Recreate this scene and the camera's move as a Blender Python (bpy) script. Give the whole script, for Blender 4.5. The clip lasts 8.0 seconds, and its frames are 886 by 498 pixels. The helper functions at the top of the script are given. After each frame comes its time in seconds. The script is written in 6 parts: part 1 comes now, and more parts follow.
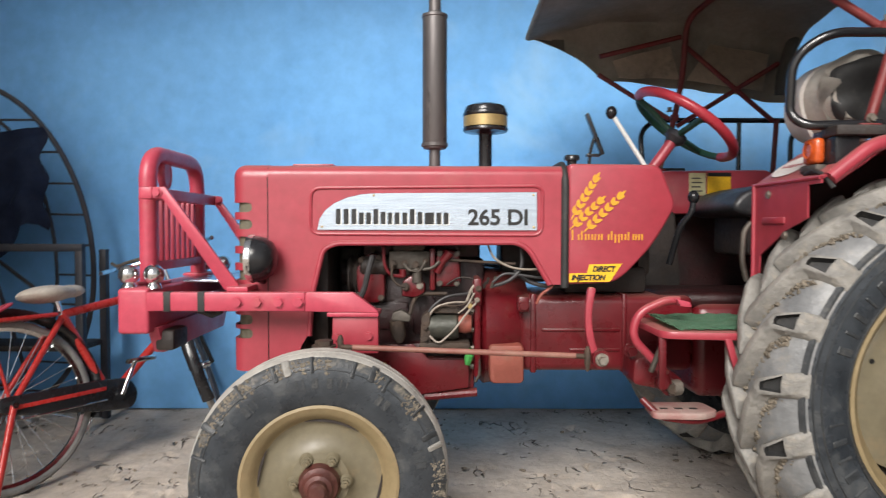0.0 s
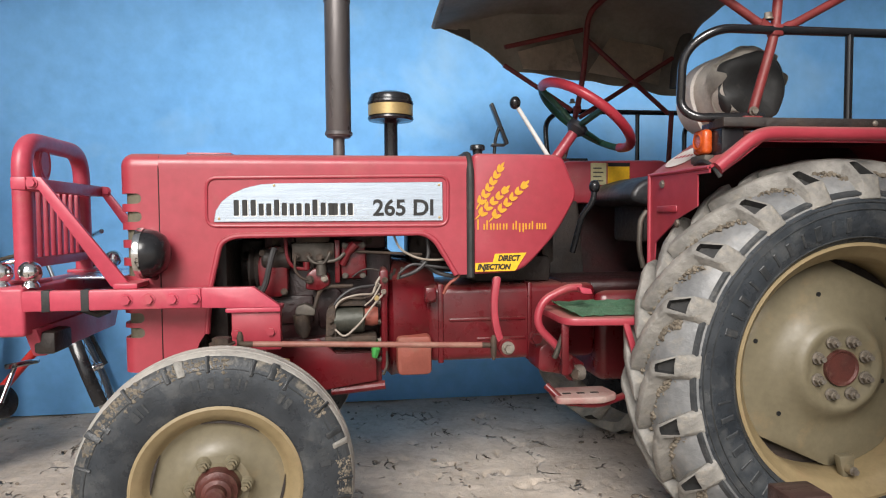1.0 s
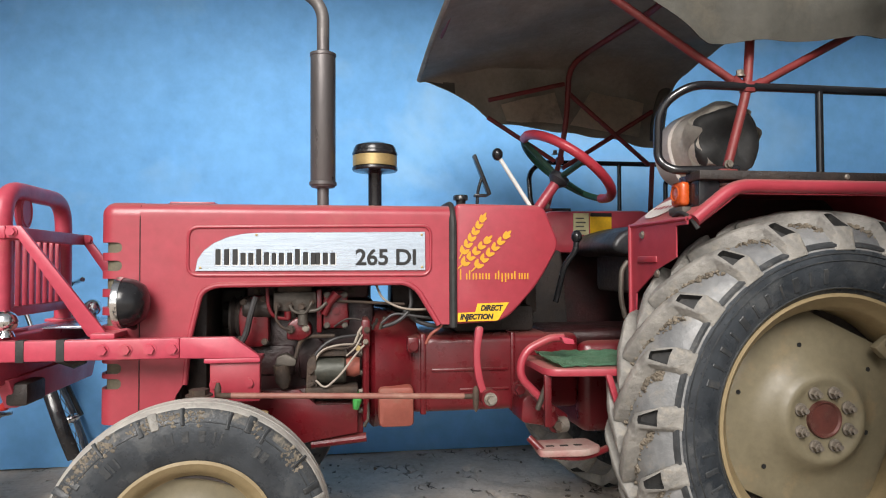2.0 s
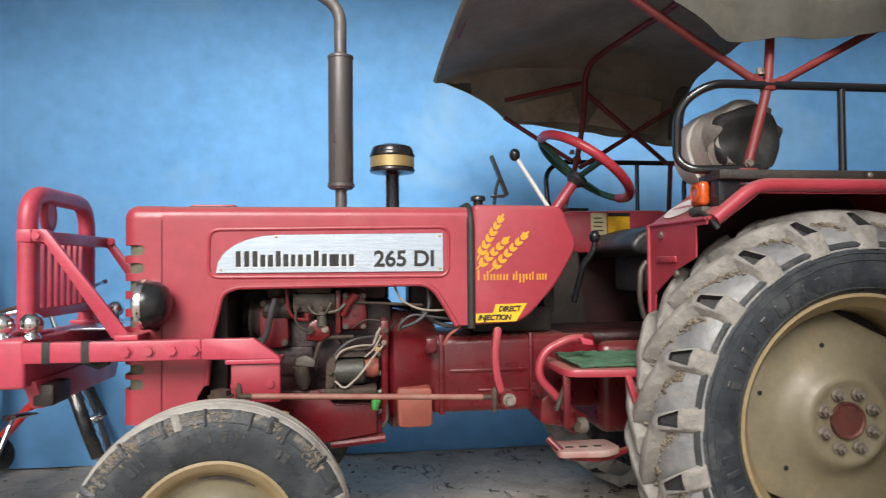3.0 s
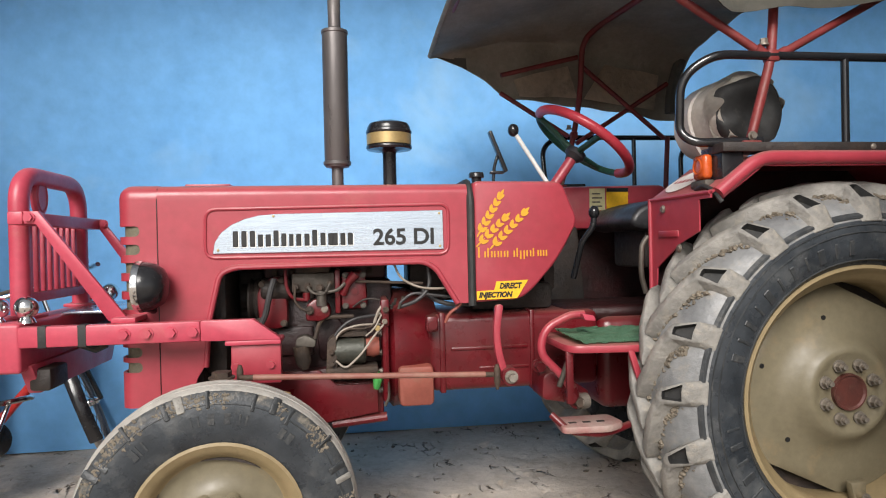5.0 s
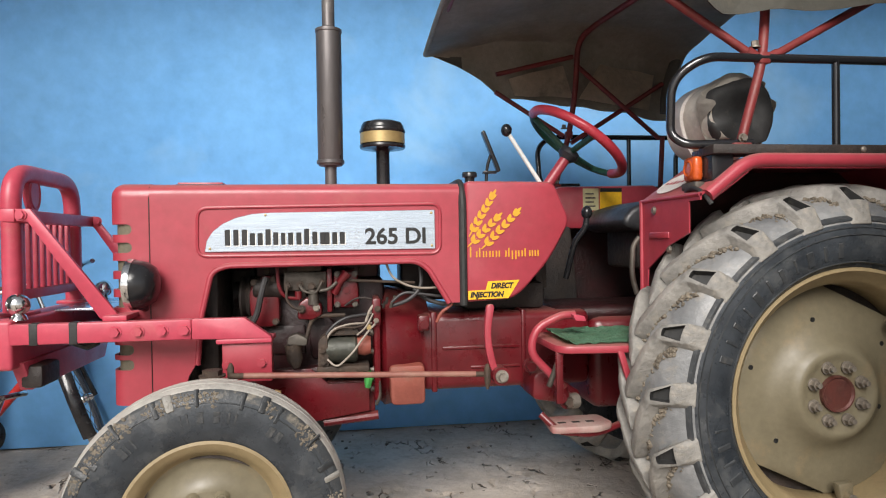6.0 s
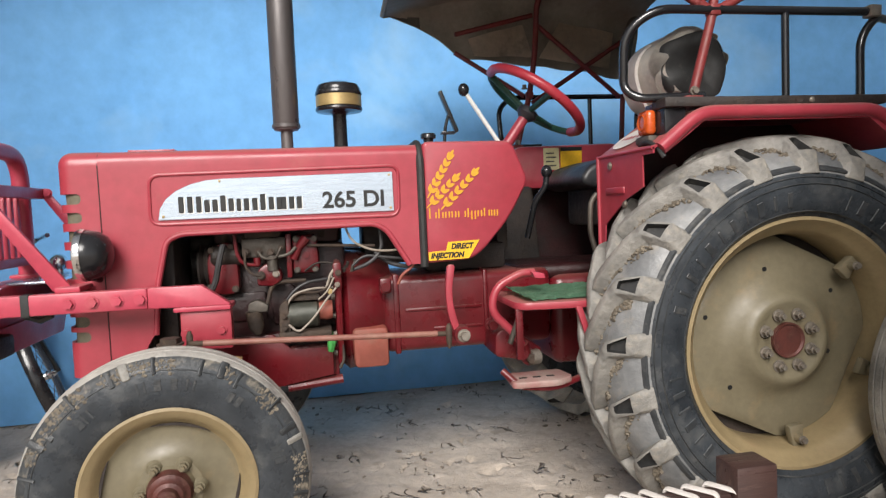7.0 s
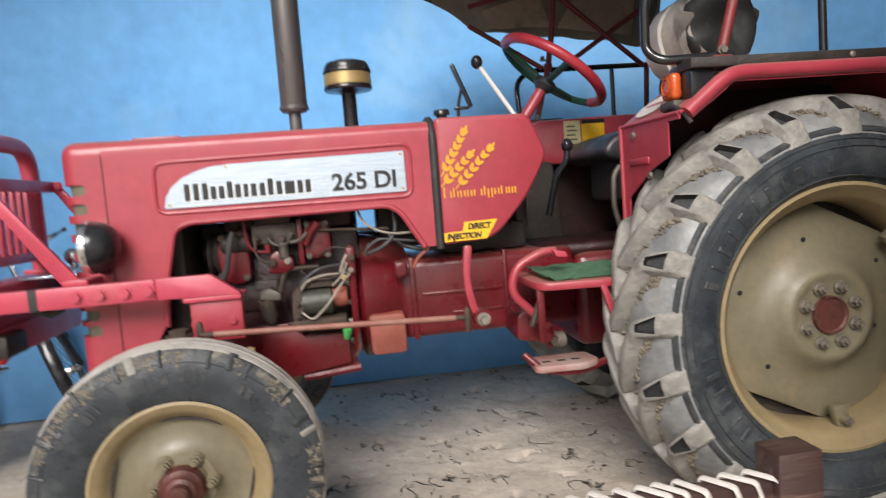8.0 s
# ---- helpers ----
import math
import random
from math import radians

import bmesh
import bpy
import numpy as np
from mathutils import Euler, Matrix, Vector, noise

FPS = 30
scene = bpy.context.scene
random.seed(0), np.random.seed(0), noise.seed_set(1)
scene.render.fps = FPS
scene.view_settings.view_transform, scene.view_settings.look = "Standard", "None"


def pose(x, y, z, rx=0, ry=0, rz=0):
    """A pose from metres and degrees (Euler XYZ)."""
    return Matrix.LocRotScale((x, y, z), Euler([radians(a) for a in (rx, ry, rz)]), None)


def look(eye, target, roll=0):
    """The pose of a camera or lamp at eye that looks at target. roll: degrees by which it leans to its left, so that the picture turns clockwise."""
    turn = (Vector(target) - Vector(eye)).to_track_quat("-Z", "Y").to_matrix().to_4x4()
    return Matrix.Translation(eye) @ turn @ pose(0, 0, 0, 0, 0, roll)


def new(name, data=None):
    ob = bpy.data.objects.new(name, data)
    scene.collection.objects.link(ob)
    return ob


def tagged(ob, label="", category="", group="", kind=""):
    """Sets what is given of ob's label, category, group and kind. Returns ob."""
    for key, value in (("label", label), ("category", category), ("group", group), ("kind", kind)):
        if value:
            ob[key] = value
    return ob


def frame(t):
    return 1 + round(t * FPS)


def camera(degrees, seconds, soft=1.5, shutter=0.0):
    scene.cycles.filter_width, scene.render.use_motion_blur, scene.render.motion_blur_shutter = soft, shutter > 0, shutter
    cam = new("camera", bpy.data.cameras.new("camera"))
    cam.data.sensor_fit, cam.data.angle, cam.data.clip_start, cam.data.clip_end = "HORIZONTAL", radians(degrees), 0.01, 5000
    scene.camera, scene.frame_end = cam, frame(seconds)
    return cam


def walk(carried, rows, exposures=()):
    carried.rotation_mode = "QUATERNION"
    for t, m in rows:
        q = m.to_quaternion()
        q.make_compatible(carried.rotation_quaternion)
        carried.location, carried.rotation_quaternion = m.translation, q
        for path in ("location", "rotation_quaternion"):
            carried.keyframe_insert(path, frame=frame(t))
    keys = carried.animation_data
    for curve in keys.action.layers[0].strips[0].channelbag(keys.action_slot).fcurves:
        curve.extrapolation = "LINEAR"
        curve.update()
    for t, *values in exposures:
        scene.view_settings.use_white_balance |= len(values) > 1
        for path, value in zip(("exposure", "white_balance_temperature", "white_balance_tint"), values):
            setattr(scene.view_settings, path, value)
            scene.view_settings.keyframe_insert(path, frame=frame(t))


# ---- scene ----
cam = camera(68.5, 8.0, soft=1.1, shutter=0.5)
PATH = [
    (0, (0.338, -2.512, 1.07), (0.345, -0.513, 1.006), 0.1),
    (0.2, (0.352, -2.521, 1.073), (0.416, -0.523, 1.017), -0.9),
    (0.5, (0.364, -2.502, 1.079), (0.57, -0.515, 0.979), -0.3),
    (1, (0.373, -2.484, 1.071), (0.638, -0.504, 0.976), -0.4),
    (1.2, (0.379, -2.489, 1.07), (0.631, -0.506, 1.014), 0.2),
    (1.5, (0.378, -2.484, 1.061), (0.679, -0.507, 1.071), 0.7),
    (1.7, (0.388, -2.491, 1.076), (0.693, -0.514, 1.119), -0.1),
    (2.8, (0.397, -2.485, 1.081), (0.691, -0.507, 1.136), -0.4),
    (3, (0.386, -2.494, 1.084), (0.638, -0.51, 1.133), -0.5),
    (3.2, (0.369, -2.496, 1.088), (0.602, -0.51, 1.139), -0.9),
    (3.5, (0.362, -2.483, 1.08), (0.62, -0.5, 1.119), -0.0),
    (4, (0.37, -2.478, 1.081), (0.652, -0.499, 1.127), -0.6),
    (4.5, (0.349, -2.465, 1.076), (0.629, -0.484, 1.075), -1.4),
    (6, (0.383, -2.476, 1.089), (0.664, -0.496, 1.063), -0.9),
    (6.5, (0.384, -2.481, 1.059), (0.672, -0.504, 0.969), -1.4),
    (6.7, (0.402, -2.483, 1.064), (0.731, -0.515, 0.925), -2.3),
    (7, (0.431, -2.482, 1.061), (0.787, -0.518, 0.938), -2.5),
    (7.3, (0.445, -2.465, 1.073), (0.751, -0.49, 1.008), -5.9),
    (7.5, (0.463, -2.465, 1.063), (0.701, -0.479, 1.026), -6.7),
    (7.7, (0.464, -2.452, 1.058), (0.678, -0.466, 0.968), -6.6),
    (8, (0.483, -2.398, 1.043), (0.751, -0.423, 0.876), -4.5),
]
walk(cam, [(t, look(eye, target, roll)) for t, eye, target, roll in PATH])

# ---- light ----
world = bpy.data.worlds.new("sky")
scene.world = world
world.use_nodes = True
_n = world.node_tree.nodes
_sky = _n.new("ShaderNodeTexSky")
_sky.sky_type, _sky.sun_disc = "NISHITA", False
_sky.sun_elevation, _sky.sun_rotation = radians(34), radians(192)
_haze = _n.new("ShaderNodeHueSaturation")
_haze.inputs["Saturation"].default_value = 0.14
world.node_tree.links.new(_sky.outputs[0], _haze.inputs["Color"])
world.node_tree.links.new(_haze.outputs[0], _n["Background"].inputs[0])
_n["Background"].inputs[1].default_value = 0.10
sun = new("sun", bpy.data.lights.new("sun", "SUN"))
sun.data.energy, sun.data.angle, sun.data.color = 4.4, radians(30), (1.0, 0.95, 0.90)
sun.matrix_world = look((-2.1, -6.2, 4.4), (0, 0, 0))
scene.view_settings.exposure = 0.07


# ---- materials ----
def material(name, c1, c2=None, scale=6.0, rough=0.5, metal=0.0, dirt=None, dirt_scale=2.5, dirt_amount=0.0, bump=0.15,
             bump_scale=60.0, rough_var=0.15, coat=0.0, stretch=(1, 1, 1), spec=0.5, dust_up=0.0):
    """Two scales of colour variation, a stain layer with its own shape, fine relief."""
    m = bpy.data.materials.new(name)
    m.use_nodes = True
    nt = m.node_tree
    nodes, link = nt.nodes, nt.links.new
    bsdf = nodes["Principled BSDF"]
    coord = nodes.new("ShaderNodeTexCoord")
    mapping = nodes.new("ShaderNodeMapping")
    mapping.inputs["Scale"].default_value = stretch
    link(coord.outputs["Object"], mapping.inputs[0])

    def noise_tex(s, detail=5.0, rg=0.6):
        n = nodes.new("ShaderNodeTexNoise")
        n.inputs["Scale"].default_value, n.inputs["Detail"].default_value, n.inputs["Roughness"].default_value = s, detail, rg
        link(mapping.outputs[0], n.inputs["Vector"])
        return n.outputs["Fac"]

    def ramp(src, lo, hi):
        r = nodes.new("ShaderNodeMapRange")
        r.inputs["From Min"].default_value, r.inputs["From Max"].default_value = lo, hi
        link(src, r.inputs["Value"])
        return r.outputs[0]

    def mix(fac, a, b, mode="MIX"):
        x = nodes.new("ShaderNodeMix")
        x.data_type, x.blend_type = "RGBA", mode
        for sock, v in ((x.inputs["Factor"], fac), (x.inputs["A"], a), (x.inputs["B"], b)):
            if isinstance(v, (tuple, list)):
                sock.default_value = (*v, 1)
            elif isinstance(v, float):
                sock.default_value = v
            else:
                link(v, sock)
        return x.outputs["Result"]

    colour = mix(ramp(noise_tex(scale), 0.32, 0.68), c1, c2 or tuple(0.8 * c for c in c1))
    fine = mix(ramp(noise_tex(scale * 9, 3.0), 0.25, 0.75), (0.88, 0.88, 0.88), (1.08, 1.08, 1.08))
    colour = mix(1.0, colour, fine, "MULTIPLY")
    rough_socket = ramp(noise_tex(scale * 3), 0.2, 0.8)
    if dirt:
        a = ramp(noise_tex(dirt_scale, 8.0, 0.72), 0.62 - 0.3 * dirt_amount, 0.78 - 0.2 * dirt_amount)
        amt = nodes.new("ShaderNodeMath")
        amt.operation, amt.inputs[1].default_value = "MULTIPLY", min(1.0, 0.35 + dirt_amount)
        link(a, amt.inputs[0])
        colour = mix(amt.outputs[0], colour, dirt)
    if dust_up:
        geo = nodes.new("ShaderNodeNewGeometry")
        sep = nodes.new("ShaderNodeSeparateXYZ")
        link(geo.outputs["Normal"], sep.inputs[0])
        up = ramp(sep.outputs["Z"], 0.55, 1.0)
        amt = nodes.new("ShaderNodeMath")
        amt.operation, amt.inputs[1].default_value = "MULTIPLY", dust_up
        link(up, amt.inputs[0])
        colour = mix(amt.outputs[0], colour, (0.42, 0.36, 0.28))
    link(colour, bsdf.inputs["Base Color"])
    rr = nodes.new("ShaderNodeMapRange")
    rr.inputs["To Min"].default_value, rr.inputs["To Max"].default_value = max(0.02, rough - rough_var), min(1.0, rough + rough_var)
    link(rough_socket, rr.inputs["Value"])
    link(rr.outputs[0], bsdf.inputs["Roughness"])
    bsdf.inputs["Metallic"].default_value = metal
    bsdf.inputs["Specular IOR Level"].default_value = spec
    bsdf.inputs["Coat Weight"].default_value = coat
    bsdf.inputs["Coat Roughness"].default_value = 0.25
    if bump:
        b = nodes.new("ShaderNodeBump")
        b.inputs["Strength"].default_value, b.inputs["Distance"].default_value = bump, 0.01
        link(noise_tex(bump_scale, 6.0, 0.65), b.inputs["Height"])
        link(b.outputs[0], bsdf.inputs["Normal"])
    return m


RED = material("red_paint", (0.380, 0.046, 0.067), (0.325, 0.034, 0.050), 3.0, 0.40, dirt=(0.34, 0.12, 0.09), dirt_scale=5, dirt_amount=0.12, bump=0.04, bump_scale=90, dust_up=0.28, coat=0.25)
# Darker copies of RED: shade put into the colour, beside dust and oil.
RED_OLD = material("dusty_shaded_red_paint", (0.140, 0.008, 0.013), (0.085, 0.006, 0.009), 5.0, 0.32, dirt=(0.09, 0.04, 0.028), dirt_scale=9, dirt_amount=0.16, bump=0.09, bump_scale=70, dust_up=0.12)
RED_DARK = material("oily_shaded_red_paint", (0.046, 0.006, 0.007), (0.016, 0.005, 0.005), 8.0, 0.5, dirt=(0.018, 0.012, 0.010), dirt_scale=9, dirt_amount=0.3, bump=0.35, bump_scale=50)
OILY_SHADE = material("oily_shaded_red_iron", (0.030, 0.006, 0.007), (0.012, 0.005, 0.005), 7.0, 0.42, dirt=(0.035, 0.022, 0.017), dirt_scale=10, dirt_amount=0.25, bump=0.35, bump_scale=45)
PINK = material("sun_faded_red_paint", (0.50, 0.066, 0.105), (0.43, 0.048, 0.080), 4.0, 0.38, dirt=(0.36, 0.15, 0.12), dirt_scale=9, dirt_amount=0.15, bump=0.05, bump_scale=90, dust_up=0.10)
RUSTRED = material("rust_worn_red_tube", (0.22, 0.030, 0.030), (0.15, 0.026, 0.024), 9.0, 0.5, dirt=(0.11, 0.045, 0.03), dirt_scale=14, dirt_amount=0.3, bump=0.2)
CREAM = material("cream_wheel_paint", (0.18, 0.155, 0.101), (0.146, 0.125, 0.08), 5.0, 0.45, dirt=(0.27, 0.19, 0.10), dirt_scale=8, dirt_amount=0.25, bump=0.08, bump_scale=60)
BEIGE = material("beige_rim_paint", (0.285, 0.217, 0.118), (0.24, 0.182, 0.096), 6.0, 0.5, dirt=(0.30, 0.20, 0.11), dirt_scale=11, dirt_amount=0.3, bump=0.1)
HUBRUST = material("rusty_hub", (0.12, 0.036, 0.028), (0.07, 0.026, 0.022), 14.0, 0.45, metal=0.15, dirt=(0.22, 0.13, 0.085), dirt_scale=22, dirt_amount=0.25, bump=0.3)
TYRE = material("grey_mud_tyre", (0.05, 0.054, 0.058), (0.022, 0.025, 0.028), 12.0, 0.5, dirt=(0.36, 0.31, 0.235), dirt_scale=24, dirt_amount=0.36, bump=0.35, bump_scale=45)
CHANNEL = material("grey_dusted_tread_floor", (0.29, 0.292, 0.290), (0.125, 0.13, 0.135), 6.0, 0.42, dirt=(0.34, 0.30, 0.24), dirt_scale=11, dirt_amount=0.34, bump=0.35, bump_scale=40)
MOULDED = material("scuffed_sidewall_lettering_rubber", (0.050, 0.054, 0.058), (0.026, 0.029, 0.032), 16.0, 0.45, dirt=(0.13, 0.125, 0.115), dirt_scale=22, dirt_amount=0.3, bump=0.3)
SOIL_PALE = material("pale_dried_mud", (0.27, 0.23, 0.175), (0.13, 0.11, 0.085), 30.0, 0.95, dirt=(0.12, 0.10, 0.08), dirt_scale=40, dirt_amount=0.3, bump=0.8, bump_scale=90)
LUG = material("dusty_tread_rubber", (0.36, 0.342, 0.31), (0.11, 0.107, 0.10), 7.0, 0.55, dirt=(0.42, 0.37, 0.29), dirt_scale=10, dirt_amount=0.36, bump=0.6, bump_scale=50)
WHITE_ROD = material("white_painted_rod", (0.78, 0.78, 0.76), (0.66, 0.66, 0.64), 20.0, 0.35, bump=0.03)
# Paler copy of the tarpaulin for its underside; light put into the colour.
UNDER_CANVAS = material("light_lifted_underside_canvas", (0.30, 0.275, 0.225), (0.21, 0.195, 0.16), 5.0, 0.85, dirt=(0.25, 0.21, 0.16), dirt_scale=5, dirt_amount=0.22, bump=0.4, bump_scale=35)
WORN_TREAD = material("pale_worn_tread", (0.50, 0.475, 0.43), (0.32, 0.305, 0.28), 8.0, 0.7, dirt=(0.10, 0.098, 0.092), dirt_scale=14, dirt_amount=0.3, bump=0.4, bump_scale=50)
SIDEWALL = material("dark_sidewall_rubber", (0.050, 0.057, 0.065), (0.022, 0.026, 0.031), 9.0, 0.30, dirt=(0.125, 0.128, 0.126), dirt_scale=7, dirt_amount=0.34, bump=0.16, bump_scale=60)
BLACK = material("black_gloss_paint", (0.012, 0.012, 0.014), (0.02, 0.02, 0.022), 8.0, 0.20, dirt=(0.10, 0.09, 0.075), dirt_scale=13, dirt_amount=0.12, bump=0.05)
RAIL_BLACK = material("glossy_black_enamel_tube", (0.010, 0.010, 0.012), (0.016, 0.016, 0.018), 8.0, 0.14, dirt=(0.07, 0.06, 0.05), dirt_scale=15, dirt_amount=0.10, bump=0.03, coat=0.6, rough_var=0.06)
RUBBER = material("black_rubber", (0.018, 0.018, 0.018), (0.03, 0.03, 0.03), 12.0, 0.65, dirt=(0.12, 0.11, 0.09), dirt_scale=15, dirt_amount=0.15, bump=0.15)
# Near-black for greasy parts, and for shade put into gaps as colour.
NEAR_BLACK = material("greasy_shade_black", (0.018, 0.015, 0.014), (0.034, 0.024, 0.02), 14.0, 0.55, dirt=(0.07, 0.05, 0.036), dirt_scale=12, dirt_amount=0.25, bump=0.4)
EXHAUST = material("sooty_brown_exhaust_steel", (0.175, 0.16, 0.158), (0.11, 0.10, 0.10), 6.0, 0.36, metal=0.5, dirt=(0.21, 0.17, 0.155), dirt_scale=5, dirt_amount=0.3, bump=0.1, stretch=(1, 1, 0.25))
PIPE = material("grey_exhaust_pipe", (0.20, 0.185, 0.18), (0.14, 0.13, 0.125), 9.0, 0.5, metal=0.4, bump=0.1)
GOLD = material("brass_band", (0.50, 0.37, 0.17), (0.44, 0.32, 0.14), 10.0, 0.38, metal=0.5, bump=0.04)
CHROME = material("chrome", (0.78, 0.78, 0.78), (0.7, 0.7, 0.7), 20.0, 0.12, metal=1.0, rough_var=0.06, bump=0.03)
STEEL = material("brushed_plate_metal", (0.62, 0.70, 0.80), (0.56, 0.64, 0.74), 3.0, 0.22, metal=0.85, bump=0.02, bump_scale=50, stretch=(0.3, 1, 6))
BOLT = material("dull_bolt_steel", (0.32, 0.29, 0.25), (0.2, 0.17, 0.14), 30.0, 0.5, metal=0.6, dirt=(0.2, 0.12, 0.07), dirt_scale=40, dirt_amount=0.2, bump=0.2)
ALU = material("oily_cast_aluminium", (0.12, 0.105, 0.088), (0.05, 0.043, 0.036), 16.0, 0.55, metal=0.4, dirt=(0.06, 0.045, 0.035), dirt_scale=16, dirt_amount=0.4, bump=0.3)
CAKED = material("oil_caked_brown_iron", (0.075, 0.048, 0.032), (0.032, 0.023, 0.018), 14.0, 0.75, dirt=(0.16, 0.115, 0.075), dirt_scale=26, dirt_amount=0.22, bump=0.5)
CLAY = material("faded_terracotta_box", (0.30, 0.085, 0.058), (0.24, 0.062, 0.044), 8.0, 0.6, dirt=(0.22, 0.13, 0.09), dirt_scale=12, dirt_amount=0.3, bump=0.15)
WIRE = material("pale_cable", (0.36, 0.31, 0.26), (0.25, 0.21, 0.17), 30.0, 0.55, bump=0.0)
WIRE_DARK = material("dark_hose", (0.045, 0.042, 0.045), (0.03, 0.03, 0.03), 30.0, 0.5, bump=0.0)
YELLOW = material("yellow_decal", (0.72, 0.36, 0.02), (0.64, 0.30, 0.02), 12.0, 0.45, bump=0.0)
YELLOW_STICKER = material("yellow_sticker", (0.85, 0.50, 0.02), (0.80, 0.46, 0.02), 12.0, 0.45, bump=0.0)
WHITE = material("white_sticker", (0.82, 0.79, 0.75), (0.72, 0.66, 0.62), 14.0, 0.5, dirt=(0.42, 0.20, 0.16), dirt_scale=30, dirt_amount=0.2, bump=0.05)
INK = material("black_lettering", (0.012, 0.012, 0.012), (0.018, 0.018, 0.018), 10.0, 0.4, bump=0.0)
AMBER = material("amber_lens", (0.60, 0.10, 0.015), (0.50, 0.075, 0.012), 20.0, 0.25, bump=0.1, coat=0.4)
OLIVE = material("olive_radiator_mesh", (0.16, 0.145, 0.10), (0.11, 0.10, 0.07), 20.0, 0.7, bump=0.4, bump_scale=160)
HEM = material("faded_beige_hem", (0.36, 0.31, 0.235), (0.24, 0.21, 0.16), 9.0, 0.85, dirt=(0.12, 0.105, 0.08), dirt_scale=12, dirt_amount=0.3, bump=0.4, bump_scale=60)
CANVAS = material("olive_grey_tarpaulin", (0.092, 0.088, 0.074), (0.066, 0.064, 0.054), 4.0, 0.8, dirt=(0.15, 0.132, 0.10), dirt_scale=4, dirt_amount=0.28, bump=0.4, bump_scale=35)
CLOTH = material("grey_brown_cloth", (0.62, 0.575, 0.51), (0.45, 0.41, 0.36), 6.0, 0.85, dirt=(0.30, 0.27, 0.23), dirt_scale=7, dirt_amount=0.25, bump=0.4, bump_scale=50)
WEB = material("white_cotton_webbing", (0.72, 0.68, 0.64), (0.60, 0.55, 0.50), 20.0, 0.85, dirt=(0.45, 0.38, 0.32), dirt_scale=25, dirt_amount=0.2, bump=0.4, bump_scale=140)
WOOD = material("dark_stained_wood", (0.075, 0.040, 0.034), (0.04, 0.022, 0.02), 6.0, 0.34, dirt=(0.22, 0.14, 0.115), dirt_scale=10, dirt_amount=0.3, bump=0.2, stretch=(0.3, 3, 3))
GREENMAT = material("green_woven_mat", (0.22, 0.42, 0.27), (0.13, 0.31, 0.18), 18.0, 0.9, dirt=(0.22, 0.27, 0.17), dirt_scale=20, dirt_amount=0.35, bump=0.6, bump_scale=110)
GREENWRAP = material("dark_green_wrapping", (0.020, 0.085, 0.050), (0.014, 0.055, 0.034), 25.0, 0.5, bump=0.3)
WHEELRED = material("red_steering_grip", (0.47, 0.040, 0.060), (0.39, 0.032, 0.048), 12.0, 0.35, bump=0.05)
SEATBLACK = material("black_vinyl", (0.016, 0.016, 0.019), (0.026, 0.026, 0.03), 9.0, 0.42, dirt=(0.12, 0.11, 0.10), dirt_scale=12, dirt_amount=0.15, bump=0.15)
IRON = material("dark_iron", (0.034, 0.038, 0.052), (0.05, 0.047, 0.05), 15.0, 0.55, metal=0.3, bump=0.2)
BIKERED = material("red_bicycle_enamel", (0.50, 0.035, 0.03), (0.43, 0.03, 0.025), 10.0, 0.3, dirt=(0.3, 0.15, 0.1), dirt_scale=15, dirt_amount=0.12, bump=0.03)
NAVY = material("navy_cloth", (0.018, 0.035, 0.085), (0.012, 0.022, 0.055), 6.0, 0.85, bump=0.4, bump_scale=40)
PALEWRAP = material("pale_saddle_cover", (0.55, 0.50, 0.43), (0.36, 0.30, 0.25), 10.0, 0.7, dirt=(0.2, 0.15, 0.12), dirt_scale=14, dirt_amount=0.25, bump=0.25)
CONCRETE = material("plain_plaster", (0.52, 0.50, 0.46), (0.44, 0.42, 0.39), 2.0, 0.9, bump=0.2, bump_scale=20)


def wall_paint():
    """Blue distemper: cloudy pale wash, chalky blooms, faint trowel relief."""
    m = material("blue_distempered_plaster", (0.172, 0.424, 0.770), (0.142, 0.372, 0.710), 1.1, 0.82, bump=0.22, bump_scale=9, dirt=(0.25, 0.48, 0.71), dirt_scale=0.8, dirt_amount=0.22, spec=0.3)
    nt = m.node_tree
    nodes, link = nt.nodes, nt.links.new
    bsdf = nodes["Principled BSDF"]
    old = bsdf.inputs["Base Color"].links[0].from_socket
    coord = nodes.new("ShaderNodeTexCoord")
    n1 = nodes.new("ShaderNodeTexNoise")
    n1.inputs["Scale"].default_value, n1.inputs["Detail"].default_value, n1.inputs["Distortion"].default_value = 1.7, 4, 0.7
    link(coord.outputs["Object"], n1.inputs["Vector"])
    r = nodes.new("ShaderNodeMapRange")
    r.inputs["From Min"].default_value, r.inputs["From Max"].default_value, r.inputs["To Max"].default_value = 0.57, 0.82, 0.50
    link(n1.outputs["Fac"], r.inputs["Value"])
    x = nodes.new("ShaderNodeMix")
    x.data_type = "RGBA"
    link(r.outputs[0], x.inputs["Factor"])
    link(old, x.inputs["A"])
    x.inputs["B"].default_value = (0.36, 0.55, 0.70, 1)
    link(x.outputs["Result"], bsdf.inputs["Base Color"])
    return m


WALL = wall_paint()
EARTH = material("trodden_earth", (0.60, 0.52, 0.44), (0.43, 0.365, 0.300), 4.0, 0.95, dirt=(0.22, 0.18, 0.145), dirt_scale=7, dirt_amount=0.26, bump=0.75, bump_scale=24, spec=0.2)


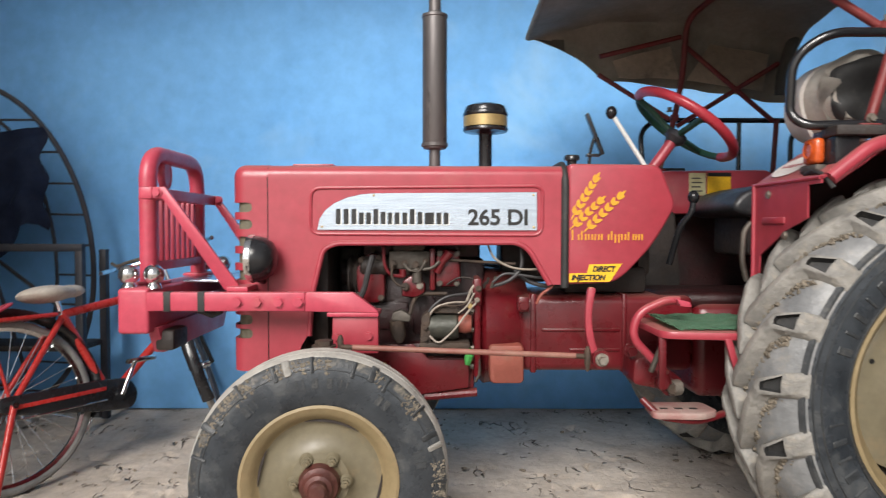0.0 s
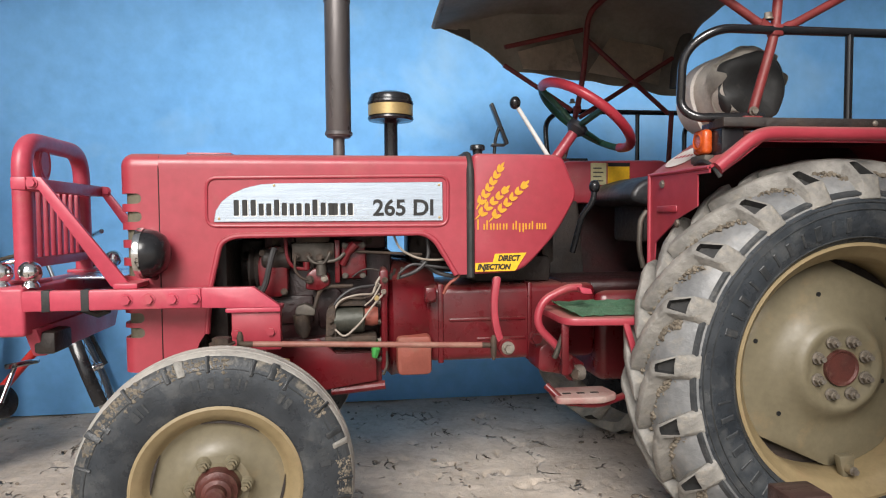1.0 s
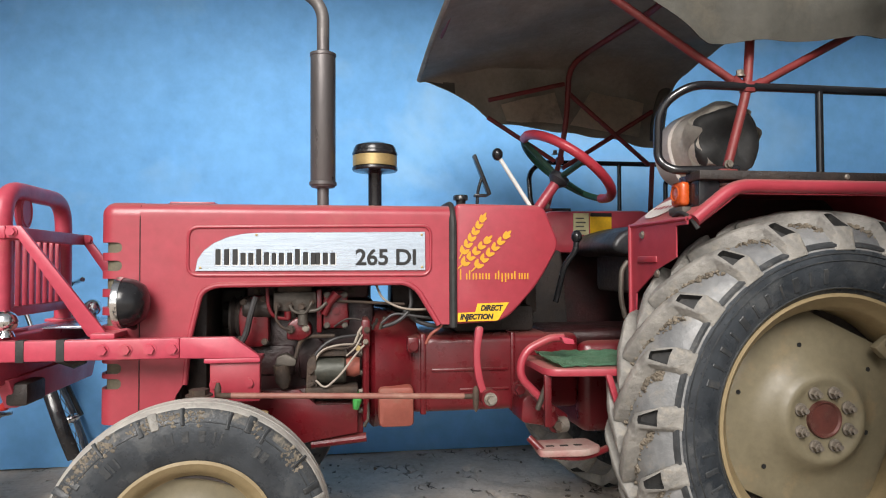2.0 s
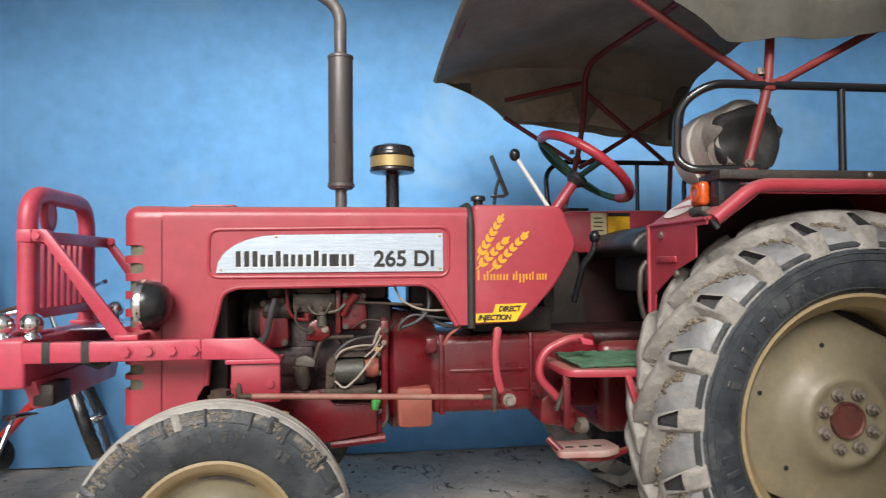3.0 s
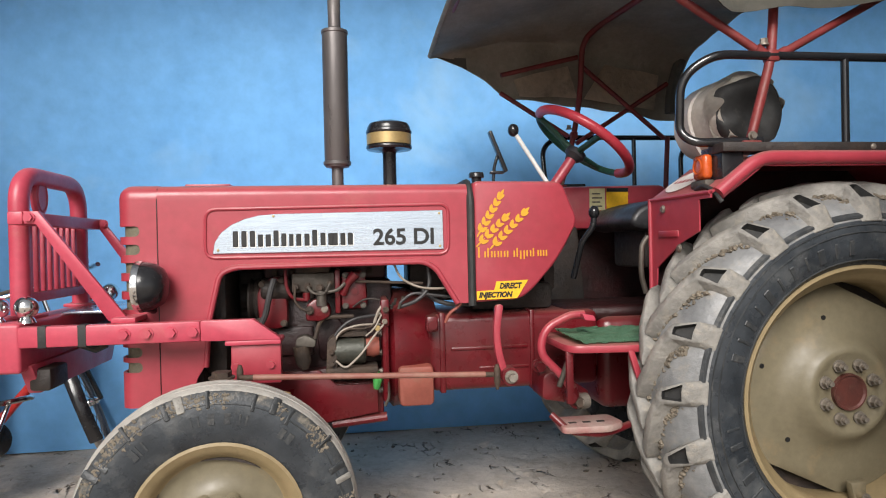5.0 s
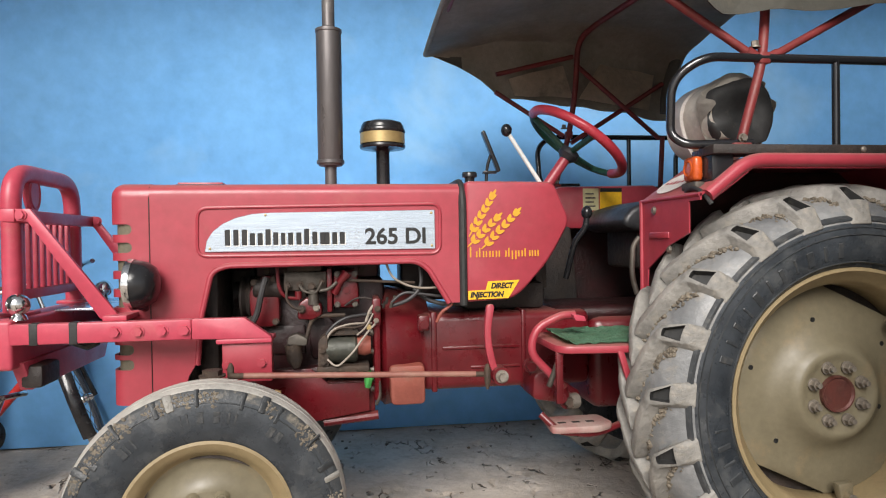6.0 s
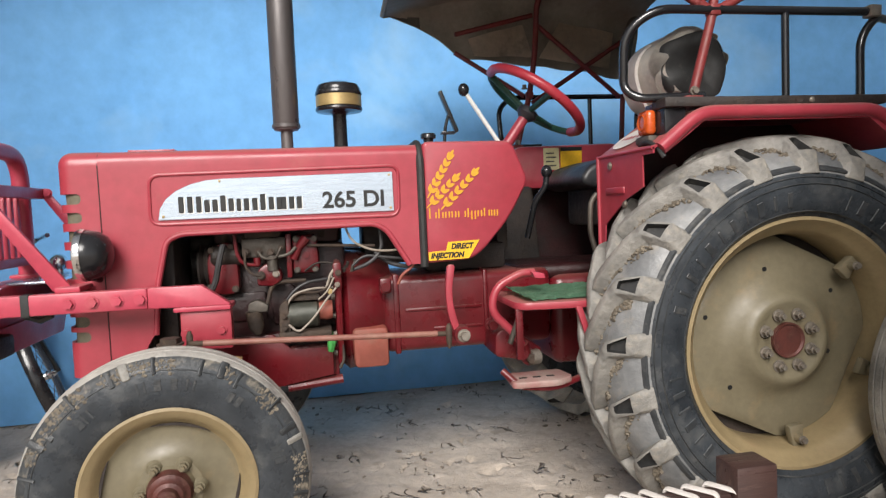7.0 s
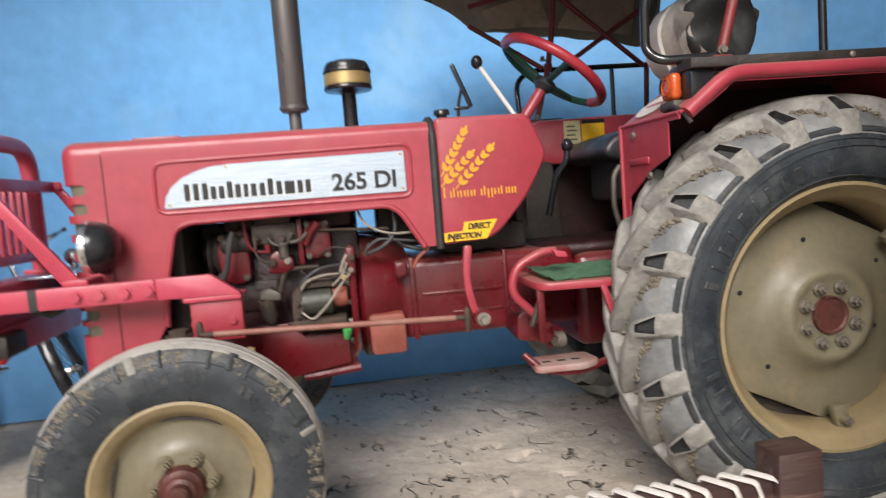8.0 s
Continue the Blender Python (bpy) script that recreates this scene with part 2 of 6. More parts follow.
def crack_earth(m):
    """Fine shrinkage cracks and dark pits, in patches."""
    nt = m.node_tree
    nodes, link = nt.nodes, nt.links.new
    bsdf = nodes["Principled BSDF"]
    old = bsdf.inputs["Base Color"].links[0].from_socket
    bump = bsdf.inputs["Normal"].links[0].from_node
    coord = nodes.new("ShaderNodeTexCoord")
    warp = nodes.new("ShaderNodeTexNoise")
    warp.inputs["Scale"].default_value, warp.inputs["Detail"].default_value = 9, 4
    link(coord.outputs["Object"], warp.inputs["Vector"])
    add = nodes.new("ShaderNodeVectorMath")
    add.operation = "MULTIPLY_ADD"
    add.inputs[1].default_value = (0.16, 0.16, 0.16)
    link(warp.outputs["Color"], add.inputs[0])
    link(coord.outputs["Object"], add.inputs[2])
    vor = nodes.new("ShaderNodeTexVoronoi")
    vor.feature = "DISTANCE_TO_EDGE"
    vor.inputs["Scale"].default_value = 7
    along = nodes.new("ShaderNodeMapping")
    along.inputs["Scale"].default_value = (2.6, 0.8, 1.0)
    along.inputs["Rotation"].default_value = (0, 0, 0.15)
    link(add.outputs[0], along.inputs[0])
    link(along.outputs[0], vor.inputs["Vector"])
    line = nodes.new("ShaderNodeMapRange")
    line.inputs["From Min"].default_value, line.inputs["From Max"].default_value = 0.075, 0.030
    link(vor.outputs["Distance"], line.inputs["Value"])
    patch = nodes.new("ShaderNodeTexNoise")
    patch.inputs["Scale"].default_value, patch.inputs["Detail"].default_value, patch.inputs["Roughness"].default_value = 4.5, 4, 0.7
    link(coord.outputs["Object"], patch.inputs["Vector"])
    mask = nodes.new("ShaderNodeMapRange")
    mask.inputs["From Min"].default_value, mask.inputs["From Max"].default_value = 0.56, 0.66
    link(patch.outputs["Fac"], mask.inputs["Value"])
    both = nodes.new("ShaderNodeMath")
    both.operation = "MULTIPLY"
    link(line.outputs[0], both.inputs[0])
    link(mask.outputs[0], both.inputs[1])
    x = nodes.new("ShaderNodeMix")
    x.data_type = "RGBA"
    link(both.outputs[0], x.inputs["Factor"])
    link(old, x.inputs["A"])
    x.inputs["B"].default_value = (0.075, 0.058, 0.045, 1)
    link(x.outputs["Result"], bsdf.inputs["Base Color"])
    inv = nodes.new("ShaderNodeMath")
    inv.operation, inv.inputs[0].default_value = "SUBTRACT", 1.0
    link(both.outputs[0], inv.inputs[1])
    b2 = nodes.new("ShaderNodeBump")
    b2.inputs["Strength"].default_value, b2.inputs["Distance"].default_value = 1.0, 0.03
    link(inv.outputs[0], b2.inputs["Height"])
    link(bump.outputs[0], b2.inputs["Normal"])
    link(b2.outputs[0], bsdf.inputs["Normal"])


crack_earth(EARTH)


# ---- helpers for meshes ----
def finish(bm, name, mat, smooth=35):
    me = bpy.data.meshes.new(name)
    bmesh.ops.recalc_face_normals(bm, faces=bm.faces)
    bm.to_mesh(me)
    bm.free()
    for m in mat if isinstance(mat, (list, tuple)) else [mat]:
        me.materials.append(m)
    if smooth:
        me.polygons.foreach_set("use_smooth", [True] * len(me.polygons))
        me.set_sharp_from_angle(angle=radians(smooth))
    return me


def thing(name, base, label, category, group="", kind=""):
    ob = new(name)
    ob.empty_display_size = 0.1
    ob.matrix_world = pose(*base)
    return tagged(ob, label, category, group, kind)


BASES = {}


def part(name, bm, mat, parent, label="", smooth=35):
    """One bmesh, in the world's metres, as one mesh under a thing or a part."""
    me = bm if isinstance(bm, bpy.types.Mesh) else finish(bm, name, mat, smooth)
    ob = new(name, me)
    ob.parent = parent
    if not BASES.get(parent.name, None) == "local":
        ob.matrix_parent_inverse = world_of(parent).inverted()
    return tagged(ob, label)


def world_of(ob):
    if ob.parent:
        return world_of(ob.parent) @ ob.matrix_parent_inverse @ ob.matrix_basis
    return ob.matrix_basis.copy()


def solo(name, bm, mat, label, category, group="", kind="", smooth=35):
    return tagged(new(name, finish(bm, name, mat, smooth)), label, category, group, kind)


def bevel_all(bm, r, seg=2, angle=30):
    if r > 0:
        edges = [e for e in bm.edges if len(e.link_faces) == 2 and e.calc_face_angle(0) > radians(angle)]
        bmesh.ops.bevel(bm, geom=edges, offset=r, segments=seg, profile=0.5, affect="EDGES", clamp_overlap=True)
    return bm


def box(x0, x1, y0, y1, z0, z1, r=0.004, seg=2, bm=None):
    b = bmesh.new()
    bmesh.ops.create_cube(b, size=1, matrix=Matrix.Translation(((x0 + x1) / 2, (y0 + y1) / 2, (z0 + z1) / 2)) @ Matrix.Diagonal((x1 - x0, y1 - y0, z1 - z0, 1)))
    bevel_all(b, r, seg)
    return join(bm, b)


def join(bm, b):
    if bm is None:
        return b
    me = bpy.data.meshes.new("tmp")
    b.to_mesh(me)
    b.free()
    bm.from_mesh(me)
    bpy.data.meshes.remove(me)
    return bm


def prism(points, y0, y1, r=0.004, seg=2, bm=None, axis="y"):
    """A flat outline (in x, z) with thickness along y; axis 'x': outline in y, z; 'z': outline in x, y."""
    b = bmesh.new()

    def at(p, d):
        return {"y": (p[0], d, p[1]), "x": (d, p[0], p[1]), "z": (p[0], p[1], d)}[axis]
    lo = [b.verts.new(at(p, y0)) for p in points]
    hi = [b.verts.new(at(p, y1)) for p in points]
    b.faces.new(lo)
    b.faces.new(hi[::-1])
    n = len(points)
    for i in range(n):
        b.faces.new((lo[i], hi[i], hi[(i + 1) % n], lo[(i + 1) % n]))
    bmesh.ops.recalc_face_normals(b, faces=b.faces)
    bevel_all(b, r, seg)
    return join(bm, b)


def fillet(points, radius, steps=6, closed=False):
    """Rounds the corners of a polyline (2D or 3D)."""
    pts = [Vector(p) for p in points]
    out, n = [], len(pts)
    for i, p in enumerate(pts):
        if not closed and i in (0, n - 1):
            out.append(p)
            continue
        rr = radius[i] if isinstance(radius, (list, tuple)) else radius
        a, b = pts[i - 1] - p, pts[(i + 1) % n] - p
        d = min(rr, a.length * 0.49, b.length * 0.49)
        if d < 1e-5:
            out.append(p)
            continue
        p0, p1 = p + a.normalized() * d, p + b.normalized() * d
        for k in range(steps + 1):
            t = k / steps
            out.append(p0 * (1 - t) ** 2 + p * 2 * t * (1 - t) + p1 * t ** 2)
    return out


def tube(points, r, seg=12, closed=False, caps=True, bm=None, flat=1.0):
    """A round bar along a polyline; r may be one radius or one a point."""
    b = bmesh.new()
    pts = [Vector(p) for p in points]
    n = len(pts)
    rings = []
    up = None
    for i, p in enumerate(pts):
        if closed:
            d = (pts[(i + 1) % n] - pts[i - 1]).normalized()
        else:
            d = (pts[min(i + 1, n - 1)] - pts[max(i - 1, 0)]).normalized()
        if up is None:
            up = d.orthogonal().normalized() if abs(d.z) > 0.9 else Vector((0, 0, 1))
        side = d.cross(up).normalized()
        up = side.cross(d).normalized()
        rr = r[i] if isinstance(r, (list, tuple)) else r
        rings.append([b.verts.new(p + (side * math.cos(a) + up * math.sin(a) * flat) * rr) for a in (2 * math.pi * k / seg for k in range(seg))])
    for i in range(n if closed else n - 1):
        a, c = rings[i], rings[(i + 1) % n]
        for k in range(seg):
            b.faces.new((a[k], a[(k + 1) % seg], c[(k + 1) % seg], c[k]))
    if caps and not closed:
        b.faces.new(rings[0])
        b.faces.new(rings[-1][::-1])
    return join(bm, b)


def rod(p, q, r, seg=12, bm=None):
    return tube([p, q], r, seg, bm=bm)


def lathe(profile, centre, axis="y", seg=48, bm=None, closed=False):
    """Turns a profile of (radius, along) round an axis through centre."""
    b = bmesh.new()
    c = Vector(centre)
    rings = []
    for rad, h in profile:
        ring = []
        for k in range(seg):
            a = 2 * math.pi * k / seg
            u, v = rad * math.cos(a), rad * math.sin(a)
            ring.append(b.verts.new(c + Vector({"y": (u, h, v), "z": (u, v, h), "x": (h, u, v)}[axis])))
        rings.append(ring)
    for i in range(len(rings) - (0 if closed else 1)):
        a, d = rings[i], rings[(i + 1) % len(rings)]
        for k in range(seg):
            b.faces.new((a[k], a[(k + 1) % seg], d[(k + 1) % seg], d[k]))
    bmesh.ops.remove_doubles(b, verts=b.verts, dist=1e-5)
    return join(bm, b)


def ball(centre, r, scale=(1, 1, 1), seg=24, bm=None):
    b = bmesh.new()
    bmesh.ops.create_uvsphere(b, u_segments=seg, v_segments=seg // 2, radius=r, matrix=Matrix.Translation(centre) @ Matrix.Diagonal((*scale, 1)))
    return join(bm, b)


def hexbolt(centre, r, h, axis="y", bm=None, washer=True):
    """A hexagon head with a washer; it grows towards minus the axis."""
    c = Vector(centre)
    d = {"y": Vector((0, -1, 0)), "x": Vector((-1, 0, 0)), "z": Vector((0, 0, 1))}[axis]
    bm = tube([c, c + d * h], r, 6, bm=bm)
    bevel_all(bm, 0.0)
    if washer:
        bm = tube([c, c + d * h * 0.25], r * 1.35, 16, bm=bm)
    return bm


def rough_up(bm, amount, scale, seed=0.0, axis=None):
    for v in bm.verts:
        n = noise.noise_vector(v.co * scale + Vector((seed, seed * 1.7, seed * 0.3)))
        if axis:
            n = Vector([n[i] if i in axis else 0 for i in range(3)])
        v.co += n * amount
    return bm


def lettering(text, size, x, y, z, mat, parent, width=None, depth=0.002, name="lettering", bold=0.0, shear=0.0):
    """Words on a plane that faces minus y; x, z is the lower left corner; width stretches them."""
    cu = bpy.data.curves.new(name, "FONT")
    cu.body, cu.size, cu.extrude, cu.offset, cu.shear = text, size, depth, bold, shear
    ob = bpy.data.objects.new("tmp_text", cu)
    me = bpy.data.meshes.new_from_object(ob)
    bpy.data.objects.remove(ob)
    xs = [v.co.x for v in me.vertices]
    k = width / (max(xs) - min(xs)) if width else 1.0
    x0 = min(xs)
    for v in me.vertices:
        v.co = Vector((x + (v.co.x - x0) * k, y - v.co.z, z + v.co.y))
    me.materials.append(mat)
    return part(name, me, mat, parent)


# ---- seen back wall and floor; added walls and roof ----
WALL_Y = 1.32
ROOF_EDGE = 0.0  # front edge of the unseen, added roof


def setting():
    b = bmesh.new()
    nx, nz = 90, 30
    x0, x1, h = -5.2, 6.2, 3.5
    grid = [[b.verts.new((x0 + (x1 - x0) * i / nx, WALL_Y + 0.012 * noise.noise(Vector((i * 0.23, j * 0.31, 3.0))), h * j / nz)) for j in range(nz + 1)] for i in range(nx + 1)]
    for i in range(nx):
        for j in range(nz):
            b.faces.new((grid[i][j], grid[i + 1][j], grid[i + 1][j + 1], grid[i][j + 1]))
    back = [[b.verts.new((x, WALL_Y + 0.23, z)) for z in (0, h)] for x in (x0, x1)]
    b.faces.new((back[0][0], back[0][1], back[1][1], back[1][0]))
    b.faces.new([grid[0][j] for j in range(nz + 1)] + [back[0][1], back[0][0]])
    b.faces.new([grid[nx][j] for j in range(nz + 1)] + [back[1][1], back[1][0]])
    b.faces.new([grid[i][nz] for i in range(nx + 1)] + [back[1][1], back[0][1]])
    solo("wall_back", b, WALL, "blue distempered plaster wall with pale chalky blooms", "wall", kind="structure")
    # unseen side walls, added to hold back light from left and right
    solo("unseen_wall_left", box(-3.1, -2.9, -1.65, WALL_Y + 0.2, 0, 3.3), CONCRETE, "unseen plain plastered side wall, added to hold back light", "wall", kind="structure")
    solo("unseen_wall_right", box(4.2, 4.4, -1.65, WALL_Y + 0.2, 0, 3.3), CONCRETE, "unseen plain plastered side wall, added to hold back light", "wall", kind="structure")


def light_block_walls():
    """Unseen walls beside the camera, added to hold light off both sides."""
    solo("block_wall_left", box(-3.1, -2.1, -1.85, -1.65, 0, 4.6), CONCRETE, "unseen plain plastered wall, added to hold light off the sides", "wall", kind="structure")
    solo("block_wall_right", box(1.68, 4.4, -1.85, -1.65, 0, 4.0), CONCRETE, "unseen plain plastered wall, added to hold light off the sides", "wall", kind="structure")


def roofs():
    """Unseen flat roof, added to shade the upper wall; its front is open."""
    b = prism([(-3.1, WALL_Y + 0.25), (-3.1, ROOF_EDGE), (4.4, ROOF_EDGE), (4.4, WALL_Y + 0.25)], 3.3, 3.42, 0.0, axis="z")
    solo("ceiling", b, CONCRETE, "unseen plain flat roof, added to shade the upper wall", "ceiling", kind="structure")


def ground():
    """Earth floor: fine grid under the tractor, one sheet to the horizon."""
    b = bmesh.new()

    def lines(lo, hi, step, far):
        a = [lo + step * i for i in range(int((hi - lo) / step) + 1)]
        grow = [far * k for k in (0.004, 0.02, 0.1, 0.4, 1.0)]
        return [lo - g for g in grow[::-1]] + a + [hi + g for g in grow]
    xs, ys = lines(-2.4, 3.0, 0.015, 900.0), lines(-1.5, 1.5, 0.015, 900.0)

    def height(x, y):
        if not (-2.5 < x < 3.1 and -1.6 < y < 1.6):
            return -0.006
        v = Vector((x, y, 0))
        h = 0.010 * noise.noise(v * 1.6) + 0.004 * noise.noise(v * 6.0) + 0.003 * noise.noise(v * 15.0)
        h += 0.004 * max(0.0, noise.noise(v * 9.0 + Vector((5, 2, 1)))) * (1 + noise.noise(v * 3))
        # short crescent gouges left by drying and hooves
        bend = v + Vector((0.05 * noise.noise(v * 5.0), 0.05 * noise.noise(v * 5.0 + Vector((3, 7, 0))), 0))
        line = abs(noise.noise(Vector((bend.x * 10.0, bend.y * 6.0, 2.0))))
        where = noise.noise(Vector((x * 7.0, y * 9.0, 8.0)))
        if line < 0.07 and where > 0.16:
            h -= 0.020 * (1 - line / 0.07) * min(1.0, (where - 0.16) / 0.1)
        return h - 0.006
    rows = [[b.verts.new((x, y, height(x, y))) for y in ys] for x in xs]
    for i in range(len(xs) - 1):
        for j in range(len(ys) - 1):
            b.faces.new((rows[i][j], rows[i + 1][j], rows[i + 1][j + 1], rows[i][j + 1]))
    return solo("ground", b, EARTH, "dry trodden earth floor, dusty and pitted", "ground", kind="structure", smooth=80)


setting()
light_block_walls()
roofs()
ground()


# ---- the tractor ----
tractor = thing("tractor", (0.9, 0, 0), "red farm tractor with tarpaulin canopy parked on an earth floor", "tractor")


def hood():
    HY, TOP = 0.288, 1.291
    # side panels with the cut-out over the engine
    outline = [(-0.252, 0.585), (-0.252, 1.232), (0.752, 1.232), (0.757, 0.877), (0.712, 0.877), (0.640, 0.990), (0.605, 1.015), (-0.035, 1.010), (-0.066, 0.985), (-0.100, 0.845), (-0.106, 0.72), (-0.14, 0.665), (-0.16, 0.585)]
    body = None
    for s in (-1, 1):
        body = prism(outline, s * HY, s * (HY - 0.016), 0.0, bm=body)
    # rounded top
    sect = []
    for s in (-1, 1):
        arc = [(s * HY, 1.232)] + [(s * (HY - 0.040 + 0.040 * math.cos(radians(a))), 1.250 + (TOP - 0.006 - 1.250) * math.sin(radians(a))) for a in range(0, 91, 10)]
        sect += arc if s < 0 else arc[::-1]
        if s < 0:
            sect += [(-0.1, TOP - 0.001), (0, TOP), (0.1, TOP - 0.001)]
    inner = [(y * 0.95, z - 0.014) for y, z in sect][::-1]
    body = prism(sect + inner, -0.252, 0.752, 0.0, axis="x", bm=body)
    ob = part("hood", body, RED, tractor, "smooth faded red bonnet", smooth=30)
    # lip round the cut-out
    lip = fillet([(-0.112, -HY - 0.002, 0.70), (-0.100, -HY - 0.002, 0.845), (-0.064, -HY - 0.002, 0.998), (-0.02, -HY - 0.002, 1.018), (0.600, -HY - 0.002, 1.022), (0.640, -HY - 0.002, 0.998), (0.712, -HY - 0.002, 0.877)], 0.03)
    part("cutout_lip", tube(lip, 0.0095, 10), RED, ob)
    # raised frame round the name plate
    fr = fillet([(-0.107, 1.050), (-0.104, 1.206), (0.686, 1.214), (0.684, 1.046)], 0.035, closed=True)
    part("plate_recess_frame", tube([(p.x, -HY - 0.001, p.y) for p in fr], 0.0055, 8, closed=True), RED, ob)
    # name plate
    top = [(-0.083, 1.063)] + [(-0.083 + 0.20 * (1 - math.cos(radians(a))), 1.063 + 0.126 * math.sin(radians(a)) ** 0.9) for a in (15, 30, 45, 60, 75, 90)] + [(0.35, 1.191), (0.666, 1.194), (0.667, 1.062)]
    part("name_plate", prism(top, -HY - 0.0065, -HY - 0.0005, 0.0015, 1), STEEL, ob, "brushed metal name plate")
    y = -HY - 0.0075
    # the maker's word as plain upright shapes, each cut from a thick strip with a pale edge below it
    x = -0.019
    for k, w in enumerate((0.070, 0.041, 0.041, 0.014, 0.043, 0.043, 0.031, 0.041)):
        top = 1.083 + (0.052 if k in (0, 2, 5) else 0.040)
        n = 1 if w < 0.02 else (3 if w > 0.06 else 2)
        bar = min(w, 0.0165)
        for j in range(n):
            xx = x + (w - bar) * (j / (n - 1) if n > 1 else 0)
            hi = top - (0.010 if j and k in (2, 5) else 0)
            part("maker_bar", box(xx, xx + bar, y - 0.003, y + 0.001, 1.083, hi, 0.002, 1), INK, ob)
            part("maker_edge", box(xx + 0.002, xx + bar + 0.003, y - 0.001, y + 0.001, 1.0805, hi - 0.003, 0.0), WHITE_ROD, ob)
        x += w + 0.0085
    lettering("265 DI", 0.074, 0.431, y, 1.082, INK, ob, width=0.203, bold=0.0019)
    for px, pz in ((-0.066, 1.074), (0.11, 1.181), (0.654, 1.183), (0.655, 1.073)):
        part("rivet", ball((px, y, pz), 0.0045, (1, 0.5, 1), 10), GOLD, ob)
    # filler flap on top
    part("filler_flap", box(-0.195, -0.047, -0.16, -0.02, TOP - 0.006, TOP + 0.0095, 0.003), RED, ob)
    # thin black sheet that draws a dark line round the flap's foot
    part("flap_dark_line", box(-0.200, -0.042, -0.165, -0.015, TOP - 0.006, TOP + 0.003, 0.001), RUBBER, ob)
    # nose with slots
    slots = (1.140, 1.082, 1.024, 0.966, 0.908, 0.850, 0.755, 0.707)
    core = prism([(p.x, p.y) for p in fillet([(-0.252, -0.2815), (-0.3645, -0.2815), (-0.3645, 0.2815), (-0.252, 0.2815)], [0, 0.055, 0.055, 0], closed=True)], 0.59, 1.22, 0.0, axis="z")
    part("grille_core", core, OLIVE, tractor, "olive radiator mesh behind the nose slots")
    # one pressed shell, slotted round the corners; the slots have round ends
    half, front, side = 0.0165, -0.377, 0.2868
    rows = [(0.578, None)]
    for zc in sorted(slots):
        rows += [(zc + half * k, (zc, k)) for k in (-1.0, -0.8, -0.45, 0.0, 0.45, 0.8, 1.0)]
    rows += [(TOP - 0.05, None)]
    rows += [(TOP - 0.046 + 0.042 * math.sin(radians(a)), a) for a in (0, 15, 30, 45, 60, 75, 90)]

    def ring(inset, end):
        r = max(0.046 - inset, 0.004)
        pts = [(-0.2526, -side + inset), (-0.275, -side + inset), (end, -side + inset)]
        cx, cy = front + inset + r, -side + inset + r
        pts += [(cx - r * math.sin(radians(a)), cy - r * math.cos(radians(a))) for a in range(0, 91, 15)]
        pts += [(front + inset, y) for y in (-0.18, -0.09, 0.0)]
        return pts + [(x, -y) for x, y in pts[:-1][::-1]]
    b = bmesh.new()
    grid = []
    for z, info in rows:
        inset, end = 0.0, -0.307
        if isinstance(info, tuple):
            end = -0.320 + 0.014 * math.sqrt(max(0.0, 1 - info[1] ** 2))
        elif info is not None:
            inset = 0.042 * (1 - math.cos(radians(info)))
        grid.append([b.verts.new((x, y, z)) for x, y in ring(inset, end)])
    n = len(grid[0])
    for i, (lo, hi) in enumerate(zip(rows, rows[1:])):
        slot = isinstance(lo[1], tuple) and isinstance(hi[1], tuple) and lo[1][0] == hi[1][0]
        for k in range(n - 1):
            if slot and 2 <= k < n - 3:
                continue
            b.faces.new((grid[i][k], grid[i][k + 1], grid[i + 1][k + 1], grid[i + 1][k]))
    b.faces.new(grid[-1])
    bmesh.ops.recalc_face_normals(b, faces=b.faces)
    bmesh.ops.solidify(b, geom=b.faces[:], thickness=0.009)
    part("nose", b, RED, tractor, "red pressed nose with round-ended slots", smooth=40)
    seam = [(-0.2522, -HY - 0.0008, 0.60), (-0.2522, -HY - 0.0008, 1.235), (-0.2522, -HY + 0.011, 1.274), (-0.2522, -HY + 0.040, TOP - 0.0065), (-0.2522, 0.0, TOP - 0.0010)]
    part("nose_seam", tube(seam, 0.0017, 6), RED_DARK, ob)
    # headlamps
    for s in (-1, 1):
        h = part("headlamp", lathe([(0.0, 0.062), (0.03, 0.060), (0.055, 0.048), (0.07, 0.024), (0.0755, 0.0), (0.076, -0.012)], (-0.268, s * 0.352, 0.968), "x", 32), BLACK, tractor, "black bowl-shaped headlamp")
        part("lamp_rim", lathe([(0.070, -0.030), (0.079, -0.028), (0.081, -0.018), (0.079, -0.008), (0.070, -0.008)], (-0.268, s * 0.352, 0.968), "x", 32, closed=True), CHROME, h, "chrome rim")
        part("lamp_glass", ball((-0.283, s * 0.352, 0.968), 0.070, (0.14, 1, 1)), material("lamp_glass", (0.6, 0.62, 0.62), None, 9, 0.1, bump=0.1), h)
        part("lamp_bracket", rod((-0.27, s * 0.34, 0.90), (-0.27, s * 0.27, 0.885), 0.012), BLACK, h)


